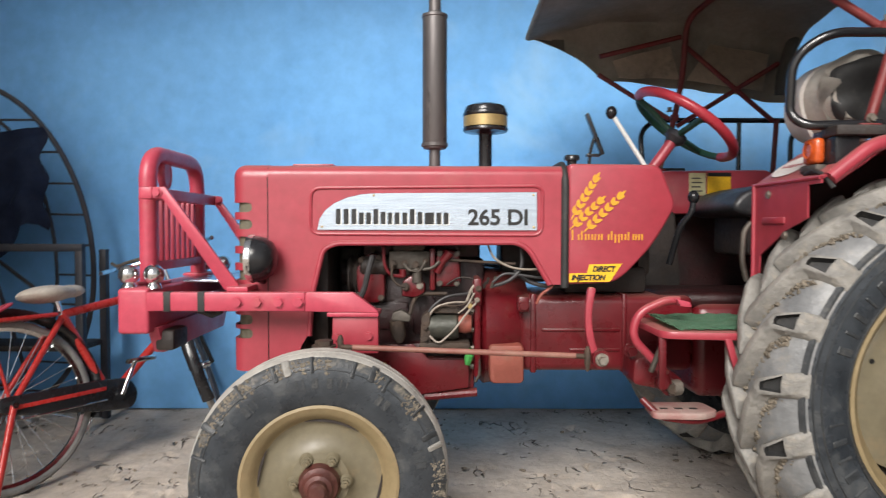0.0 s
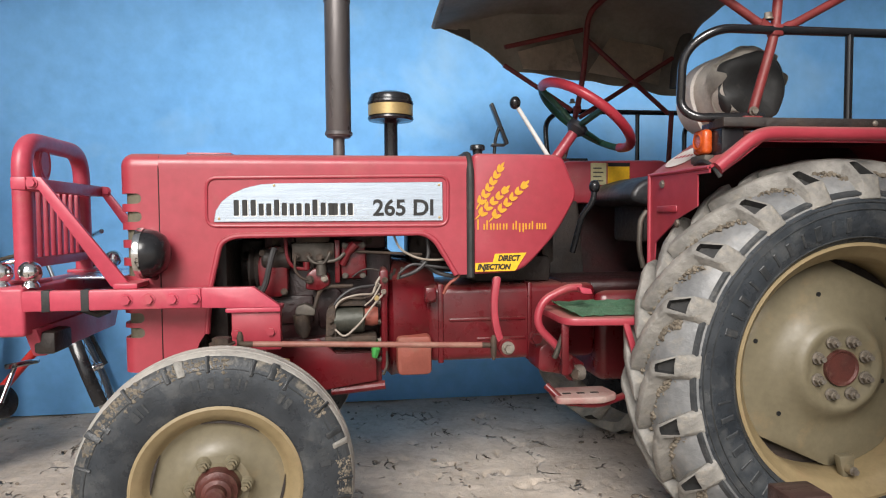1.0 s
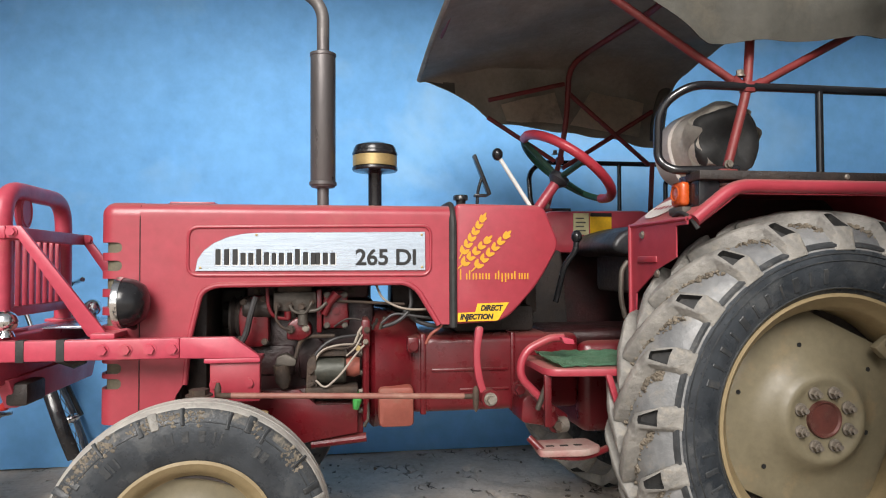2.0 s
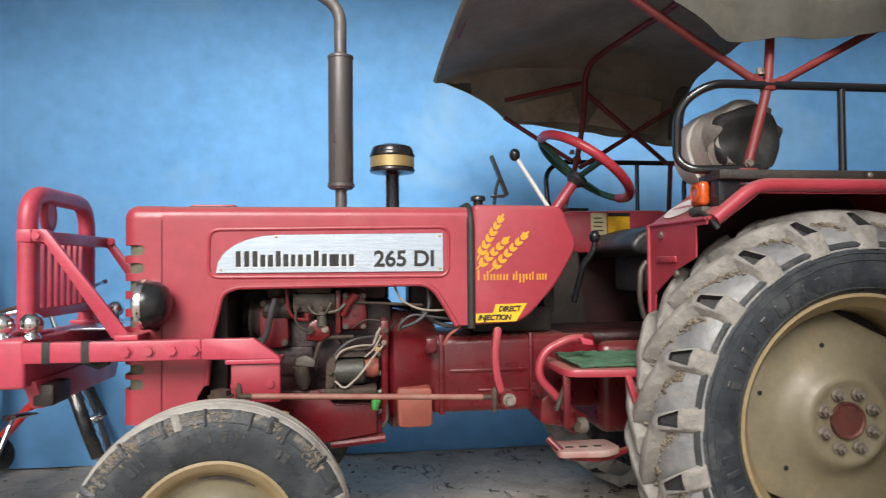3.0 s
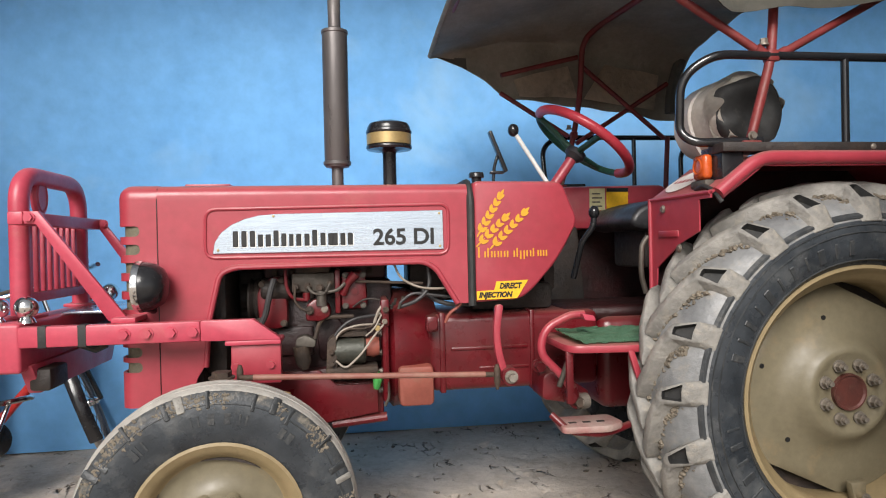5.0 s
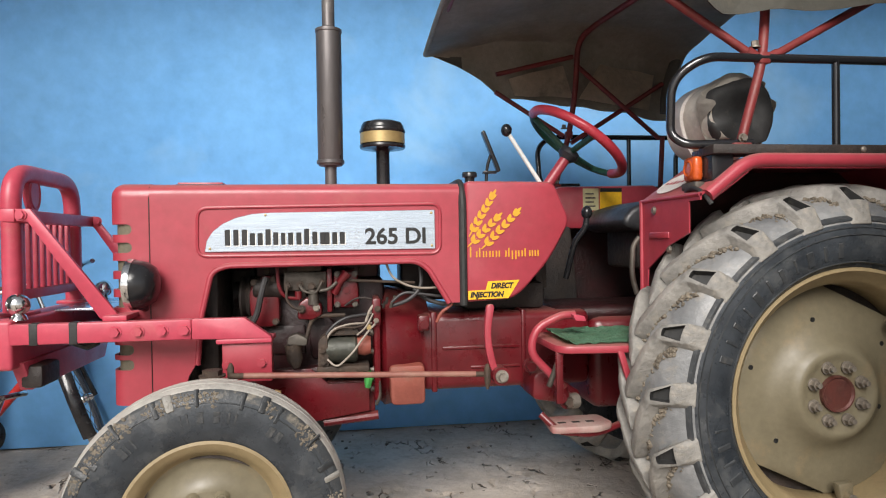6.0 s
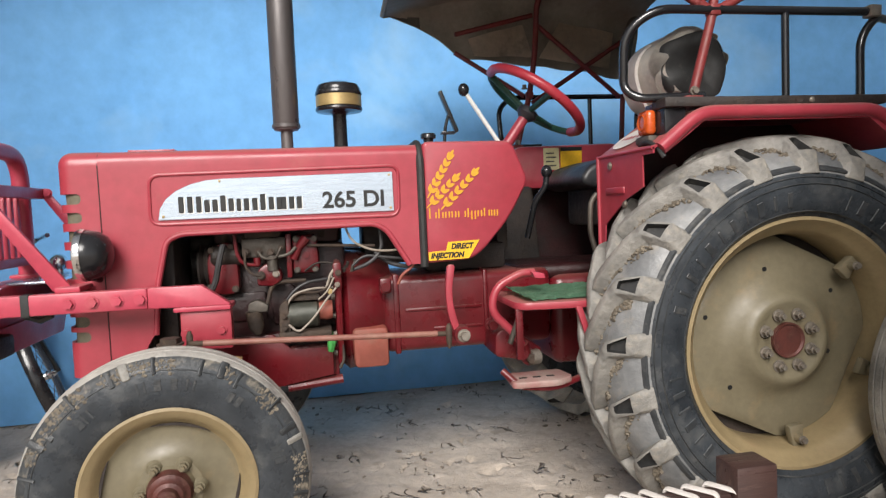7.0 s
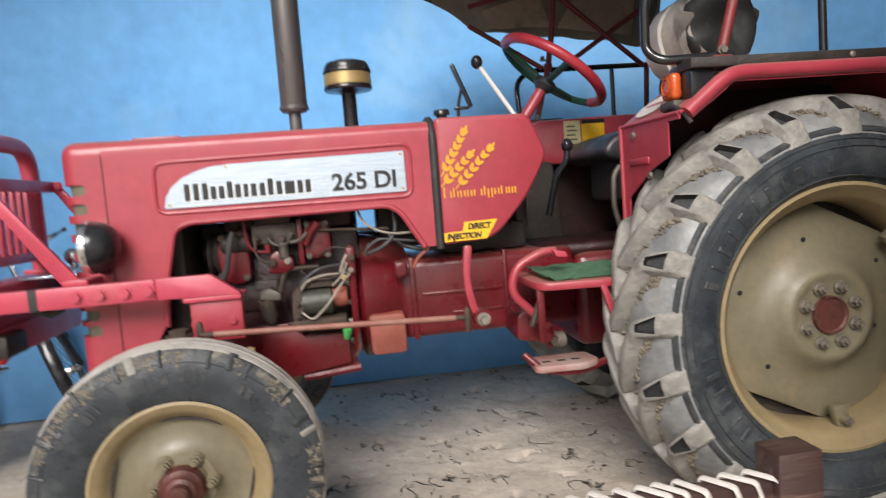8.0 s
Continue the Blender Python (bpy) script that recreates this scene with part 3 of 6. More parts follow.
def cowl():
    y0 = 0.293
    pts = fillet([(0.772, 1.0), (0.772, 1.291), (1.085, 1.288), (1.143, 1.152), (1.07, 1.02), (0.975, 0.915), (0.93, 0.884), (0.772, 0.877)], [0, 0.02, 0.03, 0.03, 0.06, 0.05, 0.03, 0.01])
    b = prism([(p.x, p.y) for p in pts], -y0, y0, 0.012, 3)
    c = part("tank_cowl", b, RED, tractor, "red rear bonnet panel with wheat-ear decal", smooth=30)
    part("rubber_seam", tube(fillet([(0.762, -0.291, 0.868), (0.762, -0.291, 1.24), (0.762, -0.24, 1.292), (0.762, 0.24, 1.292), (0.762, 0.291, 1.24), (0.762, 0.291, 0.868)], 0.06), 0.0135, 10), RUBBER, tractor, "black rubber strip between the bonnet panels")
    # wheat ears: separate grains along three stalks
    y = -y0 - 0.001

    count = []

    def grain(x, z, a, ln, w):
        b = bmesh.new()
        count.append(1)
        lift = 0.0012 + 0.00004 * len(count)
        n = 10
        lo, hi = [], []
        for k in range(n):
            t = 2 * math.pi * k / n
            u, v = ln * 0.5 * math.cos(t), w * 0.5 * math.sin(t) * (1 - 0.35 * math.cos(t))
            px, pz = x + u * math.cos(a) - v * math.sin(a), z + u * math.sin(a) + v * math.cos(a)
            lo.append(b.verts.new((px, y + 0.0005, pz)))
            hi.append(b.verts.new((px, y - lift, pz)))
        b.faces.new(hi)
        for k in range(n):
            b.faces.new((lo[k], hi[k], hi[(k + 1) % n], lo[(k + 1) % n]))
        part("wheat_grain", b, YELLOW, c)
    for (xa, za), (xb, zb), n in (((0.800, 1.130), (0.865, 1.238), 6), ((0.803, 1.090), (0.880, 1.163), 5), ((0.850, 1.082), (0.948, 1.180), 6)):
        a = math.atan2(zb - za, xb - xa)
        for k in range(n):
            t = k / (n - 1)
            x, z = xa + (xb - xa) * t, za + (zb - za) * t
            for s in (-1, 1):
                grain(x - s * 0.008 * math.sin(a) * (1.1 - 0.5 * t), z + s * 0.008 * math.cos(a) * (1.1 - 0.5 * t), a + s * 0.45, 0.028, 0.0135)
        grain(xb + 0.012 * math.cos(a), zb + 0.012 * math.sin(a), a, 0.03, 0.011)
        grain(xa - 0.014 * math.cos(a), za - 0.014 * math.sin(a), a, 0.045, 0.005)
    # the model's word as plain bars
    x = 0.785
    for w, lo, hi in ((0.026, 0, 0.036), (0.018, 0, 0.032), (0.017, 0, 0.021), (0.017, 0, 0.021), (0.028, 0, 0.021), (0.007, 0, 0.030), (0.017, -0.009, 0.021), (0.017, 0, 0.021), (0.011, 0, 0.028), (0.014, 0, 0.021), (0.015, 0, 0.021)):
        for xx in ((x, x + w - 0.0048) if w > 0.012 else (x,)):
            part("model_bar", box(xx, xx + 0.0048, y - 0.0014, y + 0.0005, 1.030 + lo, 1.030 + (hi if xx == x else min(hi, 0.021)), 0), YELLOW, c)
        x += w + 0.0055
    part("injection_sticker", prism([(0.777, 0.886), (0.777, 0.916), (0.838, 0.918), (0.846, 0.947), (0.957, 0.950), (0.917, 0.888)], y - 0.002, y + 0.0005, 0.0), YELLOW_STICKER, c, "yellow sticker with black words")
    lettering("DIRECT", 0.026, 0.856, y - 0.0028, 0.923, INK, c, width=0.080, depth=0.0006, bold=0.0013, shear=0.25)
    lettering("INJECTION", 0.025, 0.784, y - 0.0028, 0.894, INK, c, width=0.118, depth=0.0006, bold=0.0013, shear=0.25)


def stack():
    m = part("muffler", lathe([(0.018, 1.27), (0.022, 1.30), (0.022, 1.372), (0.044, 1.377), (0.0475, 1.385), (0.0475, 1.875), (0.050, 1.878), (0.050, 1.888), (0.03, 1.893), (0.0235, 1.90), (0.0235, 1.98)], (0.314, 0.02, 0), "z", 32), EXHAUST, tractor, "brown sooty exhaust silencer")
    part("exhaust_tip", tube(fillet([(0.314, 0.02, 1.95), (0.314, 0.02, 2.075), (0.212, 0.02, 2.145)], 0.085, 10), 0.0238, 16), PIPE, m)
    part("clamp", lathe([(0.0495, 1.384), (0.052, 1.385), (0.052, 1.397), (0.0495, 1.398)], (0.314, 0.02, 0), "z", 32), EXHAUST, m)
    a = part("air_cleaner", lathe([(0.0, 1.556), (0.045, 1.555), (0.075, 1.545), (0.083, 1.530), (0.083, 1.522), (0.0865, 1.520), (0.0885, 1.512), (0.086, 1.506), (0.080, 1.506), (0.080, 1.462), (0.0875, 1.460), (0.0885, 1.452), (0.084, 1.446), (0.045, 1.444), (0.028, 1.436), (0.026, 1.43), (0.026, 1.27)], (0.512, 0.05, 0), "z", 40), BLACK, tractor, "black pre-cleaner bowl on a stem")
    part("brass_band", lathe([(0.0845, 1.463), (0.086, 1.464), (0.086, 1.504), (0.0845, 1.505)], (0.512, 0.05, 0), "z", 40), GOLD, a, "brass coloured band")
    part("radiator_cap", lathe([(0.0, 1.352), (0.026, 1.351), (0.030, 1.345), (0.030, 1.332), (0.020, 1.330), (0.016, 1.285)], (0.842, 0.0, 0), "z", 12), BLACK, tractor)
    part("hand_lever_stub", rod((0.80, -0.05, 1.29), (0.83, -0.05, 1.31), 0.007), BLACK, tractor)


def controls():
    # steering wheel: tilted ring, half in red grip, half in dark green wrapping
    c = Vector((1.274, 0.0, 1.468))
    axis = Vector((0.588, 0, 0.809)).normalized()
    u, v = Vector((0.809, 0, -0.588)).normalized(), Vector((0, 1, 0))
    R = 0.206

    def ring(a0, a1, n, rr):
        return [c + (u * math.cos(radians(a0 + (a1 - a0) * k / n)) + v * math.sin(radians(a0 + (a1 - a0) * k / n))) * rr for k in range(n + 1)]
    part("steering_column", rod(c - axis * 0.26, c - axis * 0.06, 0.021, 16), RED, tractor)
    w = part("steering_wheel", tube(ring(0, 360, 64, R)[:-1], 0.0135, 12, closed=True), GREENWRAP, tractor, "steering wheel with red grip and green wrapping")
    part("red_grip", tube(ring(-190, 14, 40, R), 0.0185, 12), WHEELRED, w, "red plastic grip")
    hub = c - axis * 0.055
    part("wheel_hub", tube([hub - axis * 0.03, hub - axis * 0.01, hub + axis * 0.012, hub + axis * 0.02], [0.024, 0.042, 0.040, 0.02], 20), IRON, w)
    for a in (45, 160, 270):
        part("spoke", tube([hub + axis * 0.0, hub + (u * math.cos(radians(a)) + v * math.sin(radians(a))) * 0.1 + axis * 0.028, ring(a, a, 1, R)[0]], 0.0125, 10), GREENWRAP, w)
    # hand throttle, gear lever, mirror arm
    l = part("hand_lever", rod((1.10, -0.10, 1.29), (0.972, -0.10, 1.487), 0.0082), WHITE_ROD, tractor, "bright lever with a black knob")
    part("knob", ball((0.966, -0.10, 1.497), 0.021, (1, 1, 1.15), 16), BLACK, l)
    mir = part("rear_view_mirror", prism([(p.x, p.y) for p in fillet([(0.868, 1.49), (0.880, 1.495), (0.940, 1.345), (0.928, 1.338)], 0.012, closed=True)], -0.118, -0.088, 0.004), BLACK, tractor, "black mirror seen edge-on")
    part("mirror_arm", tube(fillet([(0.885, -0.1, 1.285), (0.890, -0.1, 1.36), (0.906, -0.1, 1.41)], 0.02), 0.006), BLACK, mir)
    part("mirror_clamp", box(0.875, 0.925, -0.115, -0.085, 1.335, 1.345, 0.002), BLACK, mir)
    part("gear_lever", tube(fillet([(1.24, 0.05, 0.93), (1.262, 0.0, 1.08), (1.30, -0.02, 1.13), (1.305, -0.02, 1.18)], 0.04), 0.012), BLACK, tractor)
    part("gear_knob", ball((1.305, -0.02, 1.19), 0.022, (1, 1, 1.2), 14), BLACK, tractor)


hood()
cowl()
stack()
controls()


def wheel_pose(s, y, x, z):
    return pose(x, y, z, 0, 0, 0 if s < 0 else 180)


def local_wheel(name, label, s, y, x, z):
    w = new(name)
    w.empty_display_size = 0.1
    w.parent = tractor
    w.matrix_parent_inverse = world_of(tractor).inverted()
    w.matrix_basis = wheel_pose(s, y, x, z)
    BASES[w.name] = "local"
    return tagged(w, label)


def mesh_of(bm, name, mat, smooth=35):
    return finish(bm, name, mat, smooth)


def front_tyre_mesh(R, W, rim):
    """Ribbed tyre round the local y axis; the outer face looks along minus y."""
    h = W / 2
    prof = [(rim - 0.012, -h * 0.62), (rim + 0.004, -h * 0.78), (rim + 0.02, -h * 0.89), (rim + 0.045, -h * 0.985), (rim + 0.075, -h * 1.02), (rim + 0.10, -h * 0.99), (R - 0.034, -h * 0.93), (R - 0.020, -h * 0.86), (R - 0.012, -h * 0.79)]
    tread = []
    n = 4
    for k in range(n):
        a, b = -0.78 + 1.56 * k / n, -0.78 + 1.56 * (k + 1) / n
        crown = lambda t: R - 0.017 * t * t
        tread += [(crown(a + 0.04), h * (a + 0.05)), (crown(b - 0.04), h * (b - 0.05))]
        if k < n - 1:
            tread += [(crown(b) - 0.011, h * (b - 0.025)), (crown(b) - 0.011, h * (b + 0.025))]
    prof = prof + tread + [(r, -y) for r, y in prof[::-1]]
    return lathe(prof, (0, 0, 0), "y", 96, closed=True)


def front_wheel():
    R, W, rim = 0.363, 0.152, 0.208
    meshes = {}
    t = front_tyre_mesh(R, W, rim)
    meshes["tyre"] = mesh_of(t, "tyre", [SIDEWALL, WORN_TREAD, TYRE], 40)
    for p in meshes["tyre"].polygons:
        r = math.hypot(p.center.x, p.center.z)
        p.material_index = 1 if r > R - 0.014 else (2 if r > 0.322 else 0)
    # shoulder blocks that break the outer edge of the tread
    blk = bmesh.new()
    bmesh.ops.create_cube(blk, size=1, matrix=Matrix.Translation((R - 0.030, -W * 0.452, 0)) @ Matrix.Rotation(radians(22), 4, "Z") @ Matrix.Rotation(radians(12), 4, "X") @ Matrix.Diagonal((0.044, 0.0085, 0.024, 1)))
    bevel_all(blk, 0.004, 2)
    rough_up(blk, 0.004, 40.0, 2.0)
    meshes["shoulder_block"] = mesh_of(blk, "shoulder_block", MOULDED)
    pale = meshes["shoulder_block"].copy()
    pale.materials.clear()
    pale.materials.append(LUG)
    meshes["worn_block"] = pale
    # moulded plain bars on the sidewall, in place of writing
    b = bmesh.new()
    for k, a in enumerate((76, 84, 92, 100, 55, 50, 128, 133, 10, 16, 200, 207, 290, 297)):
        for j in ((0,) if k % 3 else (-0.35, 0.35)):
            m = Matrix.Rotation(-radians(a + j * 5), 4, "Y")
            blk = bmesh.new()
            bmesh.ops.create_cube(blk, size=1, matrix=m @ Matrix.Translation((0.283, -W * 0.51 + 0.0008, 0)) @ Matrix.Diagonal((0.028, 0.004, 0.005 if k % 3 == 0 else 0.016, 1)))
            b = join(b, blk)
    for rr, yy in ((0.250, -0.475), (0.320, -0.478)):
        b = lathe([(rr - 0.0025, W * yy), (rr, W * (yy - 0.012)), (rr + 0.0025, W * yy)], (0, 0, 0), "y", 72, bm=b, closed=True)
    meshes["sidewall_moulding"] = mesh_of(b, "sidewall_moulding", MOULDED)
    # mud caked along the shoulder
    rng = random.Random(3)
    b = bmesh.new()
    made = 0
    while made < 1300:
        a, r = rng.uniform(0, 2 * math.pi), rng.gauss(0.332, 0.011)
        if noise.noise(Vector((math.cos(a) * 3.5, math.sin(a) * 3.5, 2.0))) < -0.12 or not 0.308 < r < 0.350:
            continue
        made += 1
        y = -W / 2 * (0.992 - max(0.0, r - 0.313) * 3.5)
        q = rng.choice((0.0010, 0.0014, 0.0020, 0.0032))
        bmesh.ops.create_icosphere(b, subdivisions=1, radius=1, matrix=Matrix.Translation((r * math.cos(a), y, r * math.sin(a))) @ Matrix.Rotation(a, 4, "Y") @ Matrix.Diagonal((q * rng.uniform(0.7, 1.8), q * 0.4, q * rng.uniform(0.8, 2.2), 1)))
    rough_up(b, 0.002, 150.0, 5.0)
    meshes["caked_mud"] = mesh_of(b, "caked_mud", SOIL_PALE, 0)
    meshes["rim"] = mesh_of(lathe([(rim + 0.010, -W * 0.40), (rim + 0.012, -W * 0.44), (rim + 0.004, -W * 0.455), (rim - 0.010, -W * 0.40), (rim - 0.022, -W * 0.34), (rim - 0.028, -W * 0.26), (rim - 0.038, -W * 0.20), (rim - 0.038, W * 0.3), (rim + 0.01, W * 0.42), (rim + 0.012, W * 0.38)], (0, 0, 0), "y", 72), "rim", BEIGE)
    # dished disc with four-lobed edge
    b = bmesh.new()
    prof = [(0.0, -0.03), (0.058, -0.03), (0.064, -0.020), (0.082, -0.018), (0.094, -0.006), (0.115, 0.002), (0.150, 0.008), (0.162, 0.004), (0.176, -0.004)]
    b = lathe(prof + [(0.176, 0.004), (0.15, 0.018), (0.0, 0.0)], (0, -0.030, 0), "y", 72)
    meshes["wheel_disc"] = mesh_of(b, "wheel_disc", CREAM)
    b = lathe([(0.0, -0.134), (0.020, -0.133), (0.026, -0.126), (0.027, -0.104), (0.037, -0.10), (0.042, -0.09), (0.052, -0.084), (0.054, -0.068), (0.058, -0.062), (0.058, -0.04)], (0, 0, 0), "y", 36)
    meshes["hub"] = mesh_of(b, "hub", HUBRUST)
    nut = hexbolt((0, 0, 0), 0.0115, 0.016)
    nut = tube([(0, -0.014, 0), (0, -0.024, 0)], 0.006, 10, bm=nut)
    meshes["nut"] = mesh_of(nut, "nut", BOLT)
    meshes["nut"].materials.clear()
    meshes["nut"].materials.append(CREAM)
    boss = tube([(0, 0.0, 0), (0, -0.008, 0), (0, -0.014, 0)], [0.022, 0.018, 0.012], 16)
    meshes["lug_boss"] = mesh_of(boss, "lug_boss", CREAM)
    # dark slits where the disc stands off the rim
    gaps = []
    for mid, reach in ((78, 26), (166, 18), (258, 26), (346, 18)):
        pts = [(0.172 * math.cos(radians(mid + reach * k / 6)), 0.172 * math.sin(radians(mid + reach * k / 6))) for k in range(-6, 7)]
        for k in range(6, -7, -1):
            q = 0.171 - 0.0065 * math.cos(math.pi / 2 * k / 6)
            pts.append((q * math.cos(radians(mid + reach * k / 6)), q * math.sin(radians(mid + reach * k / 6))))
        gaps.append(mesh_of(prism(pts, -0.0365, -0.028, 0), "rim_gap", NEAR_BLACK))
    for s in (-1, 1):
        w = local_wheel("front_wheel", "ribbed front tyre on a beige pressed-steel wheel", s, s * 0.682, 0.0, 0.366)
        w.matrix_basis = w.matrix_basis @ pose(0, 0, 0, 0, 0, 5)  # slightly turned
        for key in ("tyre", "sidewall_moulding", "caked_mud", "rim", "wheel_disc", "hub"):
            o = part(key, meshes[key], None, w)
            if key == "caked_mud":
                tagged(o, "dried mud caked on the shoulder", kind="stuff")
        for gap in gaps:
            part("rim_gap", gap, None, w)
        for k in range(28):
            o = part("shoulder_block", meshes["worn_block" if k % 7 == 1 else "shoulder_block"], None, w)
            o.matrix_basis = Matrix.Rotation(-2 * math.pi * (k + 0.35 * math.sin(k * 1.9)) / 28, 4, "Y") @ Matrix.Translation((0.005 * math.sin(k * 2.7), 0.001 * math.sin(k * 5.3), 0)) @ Matrix.Diagonal((0.995 + 0.006 * math.sin(k * 3.1), 1, 0.35 + 0.55 * math.sin(k * 4.1) ** 2, 1))
        for k in range(6):
            a = radians(60 * k)
            for key, yy in (("lug_boss", -0.046), ("nut", -0.057)):
                o = part(key, meshes[key], None, w)
                o.matrix_basis = Matrix.Translation((0.070 * math.cos(a), yy, 0.070 * math.sin(a)))


def rear_wheel():
    RC = 0.602  # carcass radius
    meshes = {}
    prof = [(0.372, -0.115), (0.385, -0.135), (0.405, -0.152), (0.44, -0.164), (0.48, -0.168), (0.515, -0.163), (0.545, -0.150), (0.569, -0.130), (0.592, -0.09), (RC, -0.04), (RC, 0.04)]
    full = prof + [(r, -y) for r, y in prof[:-1][::-1] if (r, -y) not in prof]
    b = lathe(full, (0, 0, 0), "y", 96, closed=True)
    me = mesh_of(b, "tyre", [SIDEWALL, CHANNEL], 50)
    for p in me.polygons:
        p.material_index = 1 if math.hypot(p.center.x, p.center.z) > 0.515 else 0
    meshes["tyre"] = me

    def surf(y):
        """Carcass radius at a given place across the tread."""
        a = abs(y)
        for (r0, y0), (r1, y1) in zip(prof[4:], prof[5:]):
            if -y0 >= a >= -y1:
                return r1 + (r0 - r1) * ((a + y1) / (y1 - y0))
        return RC if a < 0.05 else 0.48

    def at(y, deg, r, side):
        return (r * math.cos(radians(deg)), side * y, r * math.sin(radians(deg)))

    crown = ((-0.02, 0.642), (0.03, 0.642), (0.07, 0.638), (0.10, 0.630), (0.125, 0.616), (0.145, 0.596), (0.158, 0.574), (0.168, 0.548))

    def lug_top(y, side=-1):
        if side > 0:
            return lug_top(y) + 0.2 * max(0.0, y - 0.08)
        for (a, ra), (c, rc) in zip(crown, crown[1:]):
            if a <= y <= c:
                return ra + (rc - ra) * (y - a) / (c - a)
        return crown[-1][1]

    def lug(side):
        """Slanting tread bar that curves in to the crown, with a hollow pocket in its shoulder end."""
        # across the tread, turn of the bar's middle, half its width in degrees
        rows = ((-0.012, 19.6, 2.3), (0.010, 17.4, 2.4), (0.035, 13.6, 2.4), (0.060, 9.6, 2.4), (0.082, 6.0, 2.4), (0.097, 3.7, 2.3), (0.108, 2.3, 2.0), (0.155, 0.4, 3.0), (0.161, 0.35, 2.7), (0.168, 0.3, 1.9))
        b = bmesh.new()
        rings, top = [], []
        for y, mid, w in rows:
            r, rb = lug_top(y, side), max(surf(y) - 0.010, 0.512)
            rings.append([b.verts.new(p) for p in (at(y, mid - w - 1.1, rb, side), at(y, mid - w, r - 0.001, side), at(y, mid, r + 0.001, side), at(y, mid + w, r - 0.001, side), at(y, mid + w + 1.5, rb, side))])
        for n, (p, q) in enumerate(zip(rings, rings[1:])):
            for k in range(5):
                f = b.faces.new((p[k], p[(k + 1) % 5], q[(k + 1) % 5], q[k]))
                if n == 6 and k in (1, 2):
                    top.append(f)
        b.faces.new(rings[0])
        b.faces.new(rings[-1][::-1])
        bmesh.ops.recalc_face_normals(b, faces=b.faces)
        # hollow pocket in the shoulder end
        bmesh.ops.inset_region(b, faces=top, thickness=0.0055, use_even_offset=True)
        for v in {v for f in top for v in f.verts}:
            if abs(v.co.y) < 0.13:
                v.co = v.co.lerp(Vector(at(abs(v.co.y), 2.0, math.hypot(v.co.x, v.co.z), side)), 0.35)
        wall = bmesh.ops.inset_region(b, faces=top, thickness=0.0020, depth=-0.020, use_even_offset=True)["faces"]
        # pocket walls and floor in black rubber: the hollow's shade put into colour
        for f in list(wall) + top:
            f.material_index = 1
        keep = [e for e in b.edges if len(e.link_faces) == 2 and e.calc_face_angle(0) > radians(34) and all(f.material_index == 0 for f in e.link_faces)]
        bmesh.ops.bevel(b, geom=keep, offset=0.0045, segments=2, profile=0.5, affect="EDGES", clamp_overlap=True)
        rough_up(b, 0.0035, 22.0, side)
        return mesh_of(b, "tread_lug", [LUG, RUBBER], 40)
    lugs = {-1: lug(-1), 1: lug(1)}
    # the raised skirt of the tread floor that ends in a step over the sidewall
    b = lathe([(0.519, -0.158), (0.523, -0.1645), (0.530, -0.1640), (0.538, -0.155)], (0, 0, 0), "y", 96, closed=True)
    b = lathe([(0.500, -0.162), (0.502, -0.1680), (0.504, -0.1680), (0.507, -0.161)], (0, 0, 0), "y", 96, bm=b, closed=True)
    meshes["shoulder_step"] = mesh_of(b, "shoulder_step", MOULDED)
    # crumbs of dried soil lodged along the lower foot of each bar
    rng = random.Random(11)
    b = bmesh.new()
    for k in range(21):
        for _ in range(70):
            y = min(0.135, max(-0.01, rng.gauss(rng.choice((0.03, 0.085, 0.10)), 0.016)))
            mid = 19.6 - 18.6 * min(1.0, (y + 0.012) / 0.125) ** 0.85
            deg = -360 * k / 21 + 157.7 + mid + 4.0 + abs(rng.gauss(0, 1.3))
            q = rng.choice((0.003, 0.004, 0.006, 0.009))
            p = at(y, deg, surf(y) + q * 0.2, -1)
            bmesh.ops.create_icosphere(b, subdivisions=1, radius=q, matrix=Matrix.Translation(p) @ Matrix.Rotation(rng.uniform(0, 3), 4, "Y") @ Matrix.Diagonal((1, rng.uniform(0.6, 1.6), rng.uniform(0.5, 0.9), 1)))
    rough_up(b, 0.0025, 160.0, 3.0)
    meshes["lodged_soil"] = mesh_of(b, "lodged_soil", SOIL_PALE, 0)
    # plain moulded bars on the sidewall
    b = bmesh.new()
    for k in range(44):
        a = 8 + 90 * (k // 11) + 6.4 * (k % 11)
        m = Matrix.Rotation(-radians(a), 4, "Y")
        wide = (0.010, 0.022, 0.008, 0.016)[k % 4]
        blk = bmesh.new()
        bmesh.ops.create_cube(blk, size=1, matrix=m @ Matrix.Translation((0.440, -0.1635, 0)) @ Matrix.Rotation(radians(-12), 4, "Z") @ Matrix.Diagonal((0.046, 0.0045, wide, 1)))
        bevel_all(blk, 0.002, 1)
        b = join(b, blk)
    for rr, yy in ((0.402, -0.1525), (0.482, -0.1685)):
        b = lathe([(rr - 0.003, yy + 0.002), (rr, yy - 0.0035), (rr + 0.003, yy + 0.002)], (0, 0, 0), "y", 96, bm=b, closed=True)
    meshes["sidewall_moulding"] = mesh_of(b, "sidewall_moulding", MOULDED)
    meshes["rim"] = mesh_of(lathe([(0.376, -0.112), (0.388, -0.128), (0.386, -0.138), (0.376, -0.140), (0.366, -0.128), (0.356, -0.112), (0.346, -0.104), (0.336, -0.085), (0.330, -0.04), (0.330, 0.06), (0.34, 0.10), (0.376, 0.12), (0.386, 0.13), (0.38, 0.11)], (0, 0, 0), "y", 96), "rim", BEIGE)
